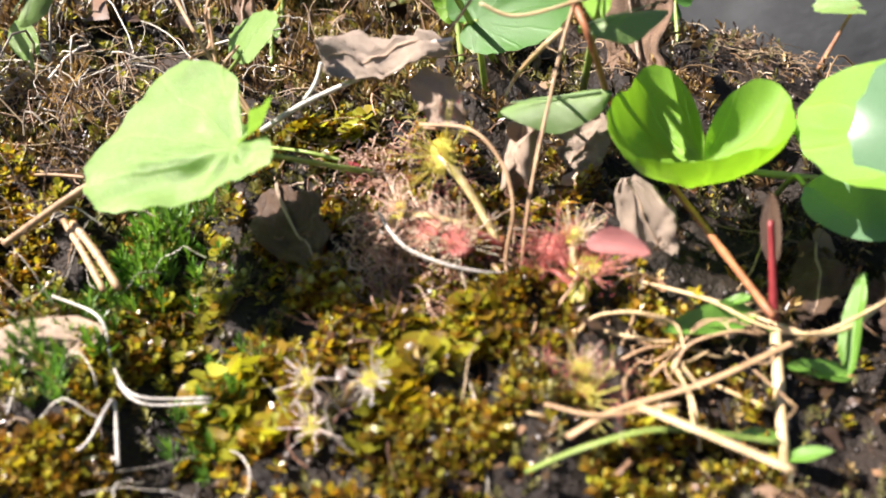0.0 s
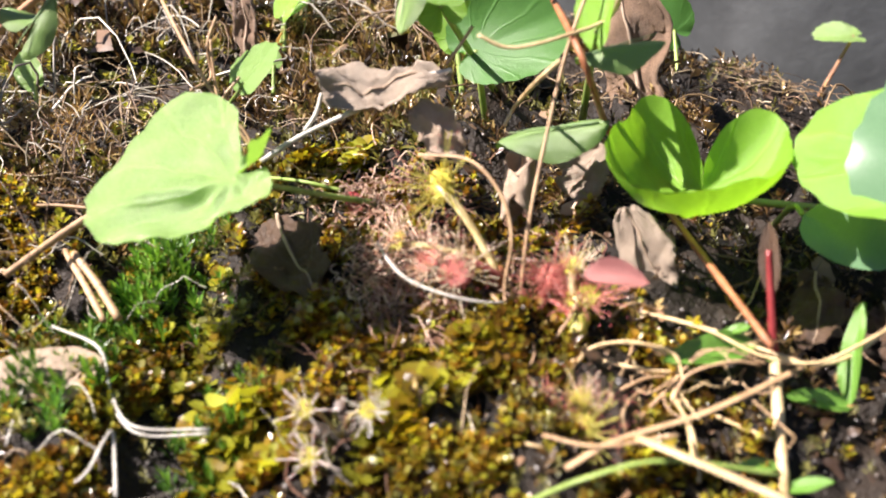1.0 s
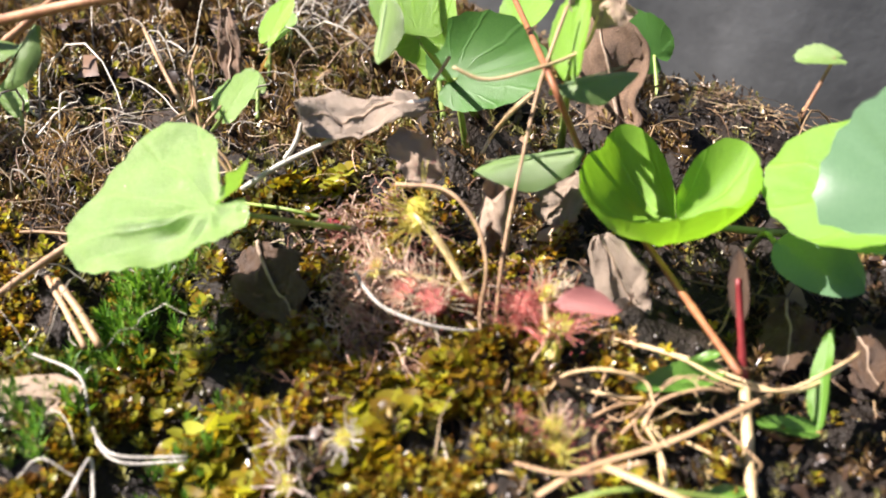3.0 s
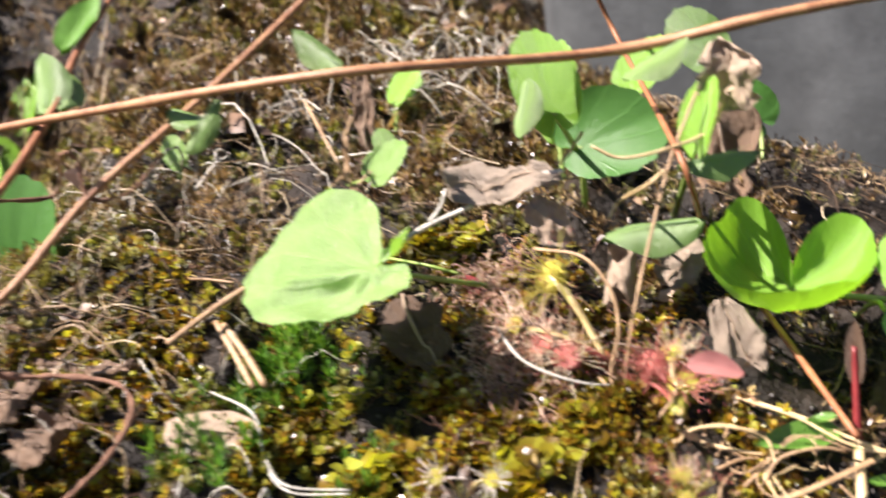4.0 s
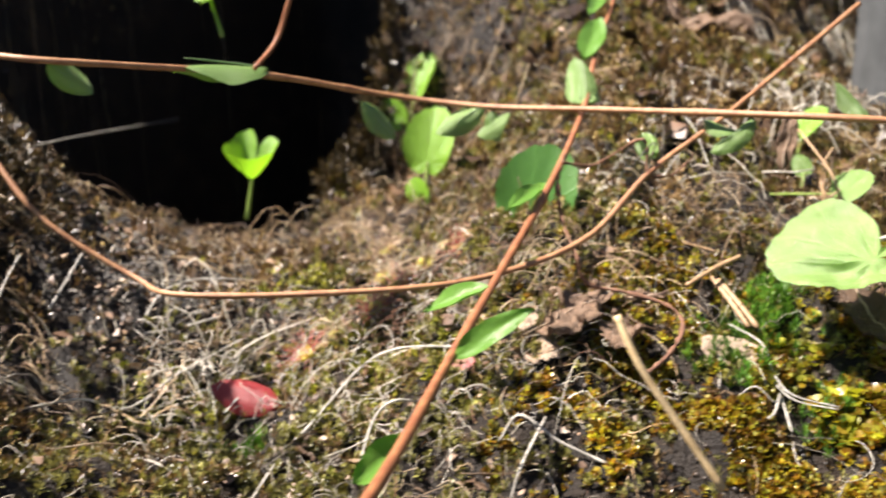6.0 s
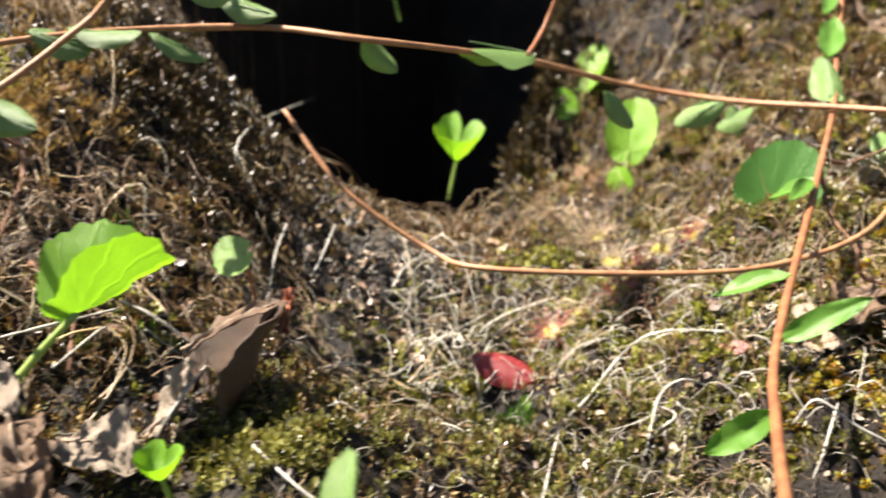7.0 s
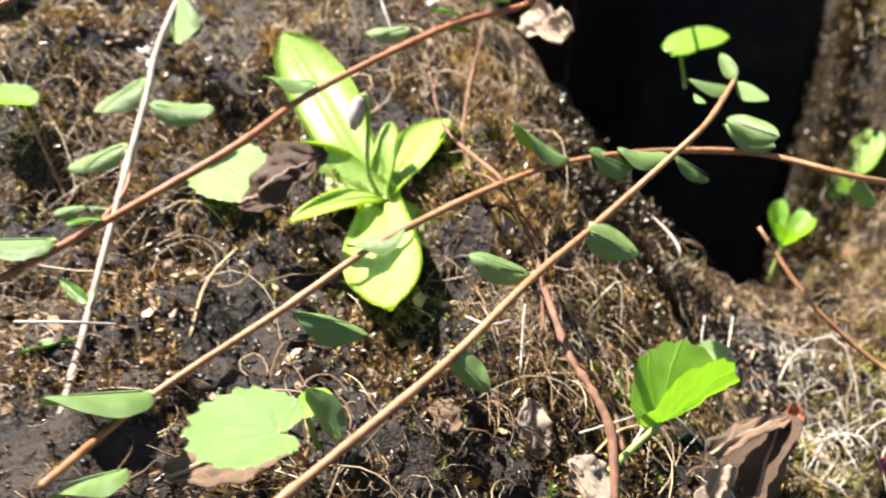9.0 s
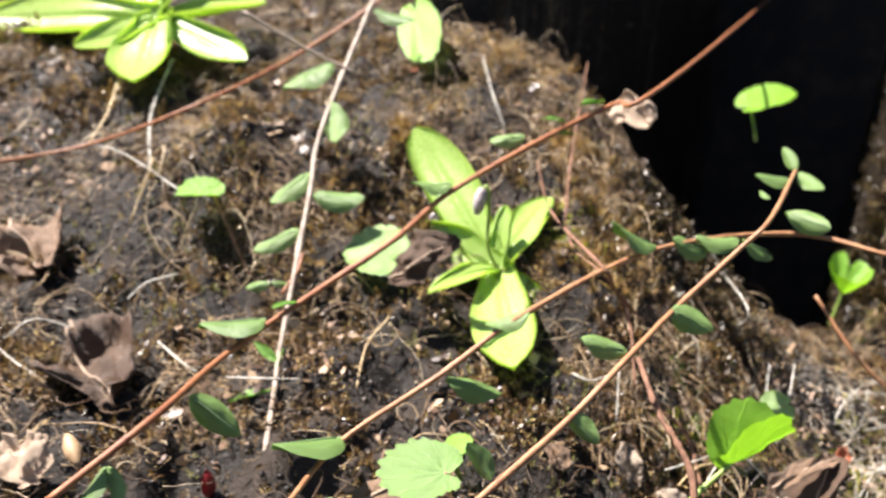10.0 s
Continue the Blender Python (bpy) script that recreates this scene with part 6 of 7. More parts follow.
def spread(count, density, box=(-0.62, 0.13, -0.13, 0.46)):
    """Places strewn over the peat, as dense as density(x, y) says."""
    xs, ys = [], []
    while sum(map(len, xs)) < count:
        x, y = rng.uniform(box[0], box[1], 40000), rng.uniform(box[2], box[3], 40000)
        keep = (rng.random(40000) < density(x, y)) & ~gully_mask(x, y)
        xs.append(x[keep])
        ys.append(y[keep])
    x, y = np.concatenate(xs)[:count], np.concatenate(ys)[:count]
    return np.stack([x, y, ground_height(x, y)], 1)


def scatter(name, kits, places, sizes, tilt, mat, label, category, sink=0.0):
    """One mesh of many small copies of the kits, each turned and tilted its own way."""
    n = len(places)
    yaw, lean, way = rng.uniform(0, 6.283, n), rng.normal(0, tilt, n), rng.uniform(0, 6.283, n)
    ax = np.stack([np.cos(way), np.sin(way), np.zeros(n)], 1)
    verts, faces, base = [], [], 0
    pick = rng.integers(0, len(kits), n)
    for k, (v, f) in enumerate(kits):
        sel = np.nonzero(pick == k)[0]
        c, s = np.cos(yaw[sel])[:, None], np.sin(yaw[sel])[:, None]
        p = np.stack([v[None, :, 0] * c - v[None, :, 1] * s, v[None, :, 0] * s + v[None, :, 1] * c, np.repeat(v[None, :, 2], len(sel), 0)], 2) * sizes[sel][:, None, None]
        a, cl, sl = ax[sel][:, None, :], np.cos(lean[sel])[:, None, None], np.sin(lean[sel])[:, None, None]
        p = p * cl + np.cross(np.broadcast_to(a, p.shape), p) * sl + a * (p * a).sum(2, keepdims=True) * (1 - cl)
        p = p + places[sel][:, None, :] - np.array([0, 0, sink])
        verts.append(p.reshape(-1, 3))
        faces.append((f[None] + (base + np.arange(len(sel)) * len(v))[:, None, None]).reshape(-1, 3))
        base += len(sel) * len(v)
    return tagged(new(name, big_mesh(name, np.concatenate(verts), np.concatenate(faces), mat)), label, category, "", "stuff")


def shoot_kit(leaves, height, length, width, seed, open_low=1.2, open_top=0.35, blunt=False):
    """A moss shoot of unit scale: narrow keeled leaves in a spiral up a stem."""
    r = np.random.default_rng(seed)
    v, f = [], []
    for k in range(leaves):
        t = k / max(1, leaves - 1)
        a = 2.4 * k + r.uniform(-0.3, 0.3)
        lean = open_low + (open_top - open_low) * t + r.uniform(-0.2, 0.2)
        ln = length * (0.8 + 0.4 * r.random()) * (1 - 0.35 * t)
        d = np.array([math.cos(a) * math.sin(lean), math.sin(a) * math.sin(lean), math.cos(lean)])
        side = np.array([-math.sin(a), math.cos(a), 0])
        root = np.array([0, 0, height * t])
        n = len(v)
        mid = root + d * ln * 0.45 - np.array([0, 0, 0.06 * ln])
        if blunt:
            end, cup = root + d * ln * 0.82 - np.array([0, 0, 0.10 * ln]), np.array([0, 0, 0.14 * ln])
            v += [root, mid + side * width * 0.52 + cup, end + side * width * 0.40 + cup * 0.6, root + d * ln - np.array([0, 0, 0.14 * ln]), end - side * width * 0.40 + cup * 0.6, mid - side * width * 0.52 + cup]
            f += [(n, n + 3, n + 2), (n, n + 2, n + 1), (n, n + 4, n + 3), (n, n + 5, n + 4)]
            continue
        v += [root, mid + side * width / 2 + np.array([0, 0, 0.12 * ln]), root + d * ln - np.array([0, 0, 0.10 * ln]), mid - side * width / 2 + np.array([0, 0, 0.12 * ln])]
        f += [(n, n + 2, n + 1), (n, n + 3, n + 2)]
    return np.array(v), np.array(f)


def flake_kit(seed):
    r = np.random.default_rng(seed)
    v = [(0, 0, 0.15)]
    for k in range(7):
        a, d = 2 * math.pi * k / 7, r.uniform(0.5, 1.0)
        v.append((d * math.cos(a), 0.6 * d * math.sin(a), r.uniform(-0.2, 0.35)))
    return np.array(v), np.array([(0, 1 + k, 1 + (k + 1) % 7) for k in range(7)])


def crumb_kit(seed):
    r = np.random.default_rng(seed)
    v = np.array([(1, 0, 0), (-1, 0, 0), (0, 1, 0), (0, -1, 0), (0, 0, 1), (0, 0, -1)], float) * r.uniform(0.5, 1.0, (6, 3))
    return v, np.array([(0, 2, 4), (2, 1, 4), (1, 3, 4), (3, 0, 4), (2, 0, 5), (1, 2, 5), (3, 1, 5), (0, 3, 5)])


def spot(x, y, a, b, r):
    return np.exp(-((x - a) ** 2 + (y - b) ** 2) / (2 * r * r))


def patchy(x, y, cell, seed, low=0.35):
    return smooth(low, low + 0.25, value_noise(x, y, cell, seed) + 0.5)


def fibres(name, places, reach, radius, arch, mat, label, points=6):
    """Thin curved threads that lie on or arch over the peat."""
    n = len(places)
    head = rng.uniform(0, 6.283, n)
    turn = rng.normal(0, 0.45, n)
    ln = reach[0] + (reach[1] - reach[0]) * rng.random(n) ** 2
    x, y = places[:, 0].copy(), places[:, 1].copy()
    hz = arch * ln * rng.random(n) ** 1.5
    lift = rng.uniform(0.0, 0.0035, n)
    line = []
    for k in range(points):
        t = k / (points - 1)
        line.append(np.stack([x, y, base_height(x, y) + 0.0025 + lift + hz * np.sin(math.pi * min(t * 1.15, 1.0)) + rng.normal(0, 0.0002, n)], 1))
        x, y = x + np.cos(head) * ln / (points - 1), y + np.sin(head) * ln / (points - 1)
        head = head + turn * 6 / points + rng.normal(0, 0.10, n)
    line = np.stack(line, 1)
    ahead = np.gradient(line, axis=1)
    ahead /= np.linalg.norm(ahead, axis=2, keepdims=True) + 1e-9
    side = np.cross(ahead, np.array([0.13, 0.21, 1.0]))
    side /= np.linalg.norm(side, axis=2, keepdims=True) + 1e-9
    up = np.cross(ahead, side)
    rad = (radius * (0.55 + 0.9 * rng.random(n)))[:, None, None] * np.linspace(1.0, 0.5, points)[None, :, None]
    rings = np.stack([line + rad * (math.cos(a) * side + math.sin(a) * up) for a in (0.0, 2.094, 4.189)], 2)
    verts = rings.reshape(-1, 3)
    tri = []
    for k in range(points - 1):
        for j in range(3):
            a, b, c, d = 3 * k + j, 3 * k + (j + 1) % 3, 3 * k + 3 + (j + 1) % 3, 3 * k + 3 + j
            tri += [(a, b, c), (a, c, d)]
    tri = (np.array(tri)[None] + (np.arange(n) * 3 * points)[:, None, None]).reshape(-1, 3)
    return tagged(new(name, big_mesh(name, verts, tri, mat)), label, "plant fibres", "", "stuff")


def behind(x, y):
    return smooth(0.195, 0.235, y) * smooth(-0.17, -0.12, x) * (1 - smooth(0.02, 0.06, x))


def wet_patch(x, y):
    return np.clip(1.3 * spot(x, y, -0.030, 0.150, 0.030) + 0.9 * spot(x, y, -0.060, 0.150, 0.016) + 0.7 * spot(x, y, 0.005, 0.142, 0.018), 0, 1)


def mound(x, y):
    return smooth(-0.19, -0.25, x - 0.15 * (y - 0.05))


near = (-0.40, 0.10, -0.12, 0.30)
gold_kits = [shoot_kit(13, 0.9, 1.0, 0.42, s, 1.25, 0.4, True) for s in range(4)]
slim_kits = [shoot_kit(11, 1.3, 0.95, 0.22, s, 1.1, 0.25) for s in range(10, 14)]
spike_kits = [shoot_kit(18, 1.2, 1.5, 0.16, s, 0.8, 0.1) for s in range(20, 24)]
p = spread(7200, lambda x, y: wet_patch(x, y) * (0.02 + 0.98 * patchy(x, y, 0.009, 31, 0.48)) * (1 - np.clip(spot(x, y, -0.0103, 0.151, 0.0045) + spot(x, y, 0.022, 0.156, 0.007), 0, 1)), (-0.11, 0.07, 0.08, 0.22))
scatter("golden_moss", gold_kits, p, 0.0011 + 0.0020 * value_noise(p[:, 0], p[:, 1], 0.006, 81) + 0.0015 * rng.random(len(p)), 0.5, GOLD_MOSS, "wet yellow-green moss cushion glistening in the sun", "moss")
p = spread(6500, lambda x, y: (1 - mound(x, y)) * smooth(-0.28, -0.2, x) * (0.1 + 0.9 * patchy(x, y, 0.018, 33)) * (0.3 + 0.7 * spot(x, y, -0.17, 0.14, 0.07)), (-0.27, 0.0, 0.05, 0.40))
scatter("olive_moss", gold_kits + slim_kits, p, rng.uniform(0.0013, 0.0028, len(p)), 0.5, OLIVE_MOSS, "thin olive and yellow moss on the wet slope", "moss")
p = spread(42000, lambda x, y: (0.35 + 0.65 * mound(x, y)) * (0.03 + 0.97 * patchy(x, y, 0.019, 35, 0.46)) * (1 - 0.9 * wet_patch(x, y)))
scatter("brown_moss", slim_kits, p, 0.0010 + 0.0028 * rng.random(len(p)) ** 2, 0.65, BROWN_MOSS, "short brown and golden moss mat over the peat", "moss")
p = spread(14000, lambda x, y: 0.6 + 0.0 * x)
scatter("brown_moss", slim_kits, p, 0.0007 + 0.0013 * rng.random(len(p)), 0.8, BROWN_MOSS, "stunted brown moss specks on bare peat", "moss")
for a, b in ((-0.1961, 0.0333), (-0.1856, 0.0360), (-0.2038, 0.0330)):
    xy = np.array([a, b])[None] + rng.normal(0, 0.008, (150, 2))
    p = np.concatenate([xy, ground_height(xy[:, 0], xy[:, 1])[:, None]], 1)
    scatter("olive_moss", gold_kits + slim_kits, p, rng.uniform(0.0014, 0.0030, 150), 0.5, OLIVE_MOSS, "olive moss cushion beside a dead leaf", "moss")
p = spread(6000, lambda x, y: 0.5 * patchy(x, y, 0.03, 37, 0.5) + 0.0 * x)
scatter("olive_moss", slim_kits, p, rng.uniform(0.0012, 0.0024, len(p)), 0.5, OLIVE_MOSS, "scattered olive moss shoots in the litter", "moss")
for c, n, r, s in (((-0.0466, 0.1808, 0.0501), 60, 0.006, 0.0032), ((-0.0546, 0.1693, 0.0477), 30, 0.004, 0.003), ((-0.0553, 0.1497, 0.0416), 30, 0.005, 0.003), ((-0.1698, 0.1129, 0.0154), 34, 0.0035, 0.0034), ((-0.2457, -0.0034, 0.0431), 12, 0.003, 0.0025), ((-0.0288, 0.1520, 0.0371), 24, 0.004, 0.0026), ((-0.2701, 0.0746, 0.0672), 14, 0.003, 0.0025), ((-0.2497, 0.0523, 0.0528), 10, 0.003, 0.0022)):
    xy = np.array(c[:2])[None] + rng.normal(0, r, (n, 2))
    p = np.concatenate([xy, ground_height(xy[:, 0], xy[:, 1])[:, None]], 1)
    scatter("green_moss_tuft", spike_kits, p, rng.uniform(0.6, 1.2, n) * s, 0.3, GREEN_TUFT, "bright green tuft of spiky moss", "moss")
p = spread(26000, lambda x, y: 0.25 + 0.75 * patchy(x, y, 0.02, 41))
scatter("peat_crumbs", [crumb_kit(s) for s in range(4)], p, rng.uniform(0.0004, 0.0018, len(p)), 1.0, CRUMB, "loose crumbs of dark wet peat", "peat")
p = spread(8000, lambda x, y: (0.3 + 0.5 * mound(x, y)) * (0.08 + 0.92 * patchy(x, y, 0.022, 43, 0.45)) * (1 - 0.8 * wet_patch(x, y)))
p[:, 2] += rng.uniform(0, 0.003, len(p))
scatter("leaf_litter", [flake_kit(s) for s in range(5)], p, 0.0007 + 0.0038 * rng.random(len(p)) ** 3, 0.9, FLAKE, "small broken scraps of brown leaf litter", "leaf litter")
fibres("dry_fibres", spread(15000, lambda x, y: (0.35 + 0.65 * mound(x, y)) * (0.08 + 0.92 * patchy(x, y, 0.023, 45, 0.46)) * (1 - 0.85 * wet_patch(x, y)) * (1 - 0.7 * behind(x, y))), (0.003, 0.018), 0.00015, 0.22, FIBRE, "tangled dry brown grass fibres and rootlets")
fibres("dry_grass_tangle", spread(1300, lambda x, y: (0.3 + 0.7 * mound(x, y)) * (1 - 0.8 * wet_patch(x, y)) * patchy(x, y, 0.03, 47)), (0.012, 0.040), 0.00026, 0.28, FIBRE, "longer dry grass stems tangled over the hummock", 8)
fibres("pale_rootlets", spread(380, lambda x, y: np.clip(spot(x, y, -0.19, 0.11, 0.05) + spot(x, y, -0.09, 0.16, 0.05) + 0.3 * spot(x, y, -0.25, 0.05, 0.06) + 0.15 * spot(x, y, -0.08, 0.24, 0.04), 0, 1)), (0.008, 0.026), 0.00015, 0.30, GREY_FIBRE, "bleached pale rootlets straying over the peat", 10)
fibres("red_fibres", spread(700, lambda x, y: np.clip(spot(x, y, 0.004, 0.175, 0.014) + 0.6 * spot(x, y, -0.14, 0.17, 0.03), 0, 1), (-0.2, 0.06, 0.1, 0.25)), (0.003, 0.012), 0.00014, 0.3, ROOT, "matted red-brown dead sundew fibres")
FUZZ = mossy("dead_sundew_fuzz", [(0.0, (0.20, 0.08, 0.05)), (0.5, (0.48, 0.28, 0.20)), (1.0, (0.80, 0.64, 0.52))], 0.5, 0.1)
fibres("red_fibres", spread(1100, lambda x, y: np.clip(spot(x, y, -0.0105, 0.1955, 0.006) + spot(x, y, -0.006, 0.176, 0.005) + spot(x, y, 0.000, 0.176, 0.006) + spot(x, y, 0.008, 0.172, 0.005) + 0.5 * spot(x, y, 0.020, 0.170, 0.006), 0, 1), (-0.03, 0.04, 0.15, 0.22)), (0.002, 0.007), 0.00012, 0.5, FUZZ, "pinkish-brown matted remains of old sundew leaves")
PALE_FLAKE = mossy("pale_litter", [(0.0, (0.10, 0.07, 0.05)), (0.5, (0.32, 0.22, 0.16)), (1.0, (0.62, 0.52, 0.44))], 0.4, 0.1)


def slope(x, y):
    return np.clip(spot(x, y, -0.16, 0.15, 0.045) + 0.8 * spot(x, y, -0.12, 0.12, 0.025) + 0.5 * spot(x, y, -0.21, 0.13, 0.02), 0, 1)


p = spread(1500, lambda x, y: slope(x, y) * (0.2 + 0.8 * patchy(x, y, 0.012, 91)), (-0.27, -0.05, 0.06, 0.26))
p[:, 2] += rng.uniform(0, 0.002, len(p))
scatter("leaf_litter", [flake_kit(s) for s in range(5)], p, 0.0005 + 0.0022 * rng.random(len(p)) ** 2, 0.9, PALE_FLAKE, "pale pinkish crumbs of dead sundew and moss", "leaf litter")
fibres("pale_rootlets", spread(420, slope, (-0.27, -0.05, 0.06, 0.26)), (0.006, 0.020), 0.00015, 0.5, GREY_FIBRE, "white curly rootlets on the wet slope", 10)
far_box = (-0.95, 0.0, -0.25, 0.75)


def outside(x, y):
    return 1.0 * ((x < -0.60) | (y > 0.45))


p = spread(7000, outside, far_box)
scatter("brown_moss", slim_kits, p, rng.uniform(0.0022, 0.0055, len(p)), 0.6, BROWN_MOSS, "coarse brown moss on the farther bank", "moss")
p = spread(2500, outside, far_box)
scatter("olive_moss", slim_kits, p, rng.uniform(0.0020, 0.0045, len(p)), 0.6, OLIVE_MOSS, "olive moss on the farther bank", "moss")
fibres("dry_fibres", spread(3500, outside, far_box), (0.008, 0.04), 0.0003, 0.25, FIBRE, "dry brown fibres on the farther bank")


# ---- dry golden tufts ----
TUFT_DRY = mossy("dry_tuft", [(0.0, (0.20, 0.12, 0.05)), (0.5, (0.46, 0.32, 0.15)), (1.0, (0.70, 0.58, 0.36))], 0.5, 0.2)
tuft_kits = [shoot_kit(9, 0.15, 1.0, 0.07, s, 0.7, 0.1) for s in range(30, 35)]
for c, n, rad, size in (((-0.3371, 0.1228, 0.1154), 60, 0.008, 0.009), ((-0.3492, 0.1261, 0.1220), 40, 0.007, 0.010), ((-0.3151, 0.1037, 0.1004), 60, 0.010, 0.007), ((-0.4028, 0.0821, 0.1189), 16, 0.004, 0.011), ((-0.4925, 0.0430, 0.1100), 70, 0.012, 0.006), ((-0.4086, 0.1674, 0.1481), 60, 0.015, 0.010), ((-0.3999, 0.0249, 0.0943), 50, 0.010, 0.005), ((-0.3004, 0.0731, 0.0862), 50, 0.012, 0.007), ((-0.0559, 0.2882, 0.0782), 30, 0.012, 0.008), ((-0.0871, 0.2222, 0.0690), 40, 0.008, 0.005), ((-0.3028, 0.0696, 0.0862), 50, 0.010, 0.006), ((-0.0907, 0.2207, 0.0691), 60, 0.006, 0.005), ((-0.0802, 0.2149, 0.066), 50, 0.006, 0.004), ((-0.0823, 0.2861, 0.0827), 40, 0.008, 0.006), ((-0.0435, 0.2728, 0.0729), 40, 0.007, 0.005), ((-0.0375, 0.2974, 0.0752), 50, 0.01, 0.007), ((-0.1193, 0.27, 0.0797), 40, 0.008, 0.006), ((-0.0422, 0.247, 0.0673), 30, 0.004, 0.004), ((-0.0221, 0.2377, 0.0622), 40, 0.006, 0.004)):
    xy = np.array(c[:2])[None] + rng.normal(0, rad, (n, 2))
    p = np.concatenate([xy, ground_height(xy[:, 0], xy[:, 1])[:, None]], 1)
    scatter("dry_tuft", tuft_kits, p, rng.uniform(0.6, 1.2, n) * size, 0.45, TUFT_DRY, "tuft of dry golden grass and dead moss", "dry grass")


p = np.concatenate([spread(120, lambda x, y: spot(x, y, a, c, 0.016), (-0.02, 0.12, 0.1, 0.26)) for a, c in ((0.055, 0.150), (0.075, 0.180), (0.03, 0.135), (0.04, 0.205))])
p[:, 2] += rng.uniform(0, 0.003, len(p))
scatter("leaf_litter", [flake_kit(s) for s in range(5)], p, 0.0006 + 0.0020 * rng.random(len(p)) ** 2, 0.9, FLAKE_DARK, "dark leaf scraps under the young shrub", "leaf litter")

# ---- shaggy brinks of the gully ----
for a, b in ((-0.3184, 0.1276), (-0.3035, 0.1222), (-0.2918, 0.1210), (-0.2819, 0.1268), (-0.2728, 0.1305)):
    xy = np.array([a, b])[None] + rng.normal(0, 0.009, (70, 2))
    p = np.concatenate([xy, ground_height(xy[:, 0], xy[:, 1])[:, None]], 1)
    scatter("dry_tuft", tuft_kits, p, rng.uniform(0.003, 0.008, 70), 0.7, FIBRE, "matted brown grass hanging over the hummock's flank", "dry grass")
# The flank's shade is put into the moss colour.
for a, b in ((-0.3289, 0.1575), (-0.3088, 0.1513), (-0.2979, 0.1259), (-0.2854, 0.1402), (-0.2795, 0.1195)):
    xy = np.array([a, b])[None] + rng.normal(0, 0.014, (420, 2))
    p = np.concatenate([xy, ground_height(xy[:, 0], xy[:, 1])[:, None]], 1)
    scatter("brown_moss", slim_kits, p, rng.uniform(0.0020, 0.0050, 420), 0.8, SHADE_MOSS, "moss coloured dark for the shade on the hummock's steep flank", "moss")
# Darkened moss gives the brink's sunlit wall its shade by colour.
y = rng.uniform(0.28, 0.56, 2400)
x = bank_edge(y) - 0.020 * rng.random(2400) + 0.004
scatter("brown_moss", slim_kits + spike_kits, np.stack([x, y, ground_height(x, y)], 1), rng.uniform(0.003, 0.007, 2400), 0.9, SHADE_MOSS, "shaggy moss coloured dark for the shade down the gully's brink", "moss")

# ---- tangles of dry grass and moss in the background ----
for a, b in ((-0.0700, 0.4014), (-0.0429, 0.3414), (-0.0517, 0.5532), (-0.0610, 0.3026)):
    xy = np.array([a, b])[None] + rng.normal(0, 0.012, (36, 2))
    p = np.concatenate([xy, ground_height(xy[:, 0], xy[:, 1])[:, None]], 1)
    fibres("pale_rootlets", p, (0.010, 0.040), 0.00034, 0.5, GREY_FIBRE, "bleached dry grass in front of the boulder", 7)
for c, n, rad in (((-0.0997, 0.2707, 0.0807), 40, 0.022), ((-0.0601, 0.2916, 0.0797), 30, 0.020), ((-0.0908, 0.2242, 0.0701), 30, 0.012), ((-0.2048, 0.1458, 0.0252), 60, 0.014)):
    xy = np.array(c[:2])[None] + rng.normal(0, rad, (n, 2))
    p = np.concatenate([xy, ground_height(xy[:, 0], xy[:, 1])[:, None]], 1)
    fibres("pale_rootlets", p, (0.008, 0.036), 0.00026, 0.6, GREY_FIBRE, "bleached grass blades bent over the moss", 7)
for c, n, rad in (((-0.0978, 0.2808, 0.0831), 40, 0.020), ((-0.0586, 0.2971, 0.0802), 40, 0.022), ((-0.0303, 0.2700, 0.0698), 40, 0.014), ((-0.0822, 0.2076, 0.0644), 60, 0.014), ((-0.0553, 0.2225, 0.0632), 40, 0.012), ((0.0021, 0.1709, 0.0417), 40, 0.007), ((-0.1046, 0.1651, 0.0539), 200, 0.018), ((-0.2362, 0.2392, 0.0301), 180, 0.018), ((-0.1468, 0.2692, 0.0713), 220, 0.030), ((-0.1862, 0.2251, 0.0374), 200, 0.020), ((-0.3923, 0.0838, 0.1185), 110, 0.014), ((-0.3451, 0.1193, 0.1190), 150, 0.014), ((-0.3999, 0.0015, 0.0841), 110, 0.016), ((-0.4118, 0.1832, 0.1495), 150, 0.018), ((-0.5130, 0.0850, 0.1254), 110, 0.018), ((-0.2817, 0.0589, 0.0729), 120, 0.014), ((-0.2759, 0.0286, 0.0638), 110, 0.014)):
    xy = np.array(c[:2])[None] + rng.normal(0, rad, (n, 2))
    p = np.concatenate([xy, ground_height(xy[:, 0], xy[:, 1])[:, None]], 1)
    fibres("dry_grass_tangle", p, (0.006, 0.030), 0.00017, 0.55, FIBRE, "loose tangle of thin dry grass over moss", 7)
p = spread(5000, lambda x, y: 1.0 * (x > bank_edge(y) - 0.002), (-0.44, 0.0, 0.25, 0.62))
scatter("brown_moss", slim_kits + spike_kits, p, rng.uniform(0.002, 0.0048, len(p)), 0.7, BROWN_MOSS, "coarse brown moss on the bank behind", "moss")
p = spread(2600, lambda x, y: patchy(x, y, 0.03, 61, 0.4) * (x > bank_edge(y) - 0.002), (-0.44, 0.0, 0.25, 0.62))
scatter("olive_moss", gold_kits, p, rng.uniform(0.002, 0.0045, len(p)), 0.6, OLIVE_MOSS, "olive moss cushions on the bank behind", "moss")
p = spread(700, lambda x, y: 1.0 * (x > bank_edge(y) - 0.002), (-0.44, 0.0, 0.25, 0.62))
p[:, 2] += 0.003
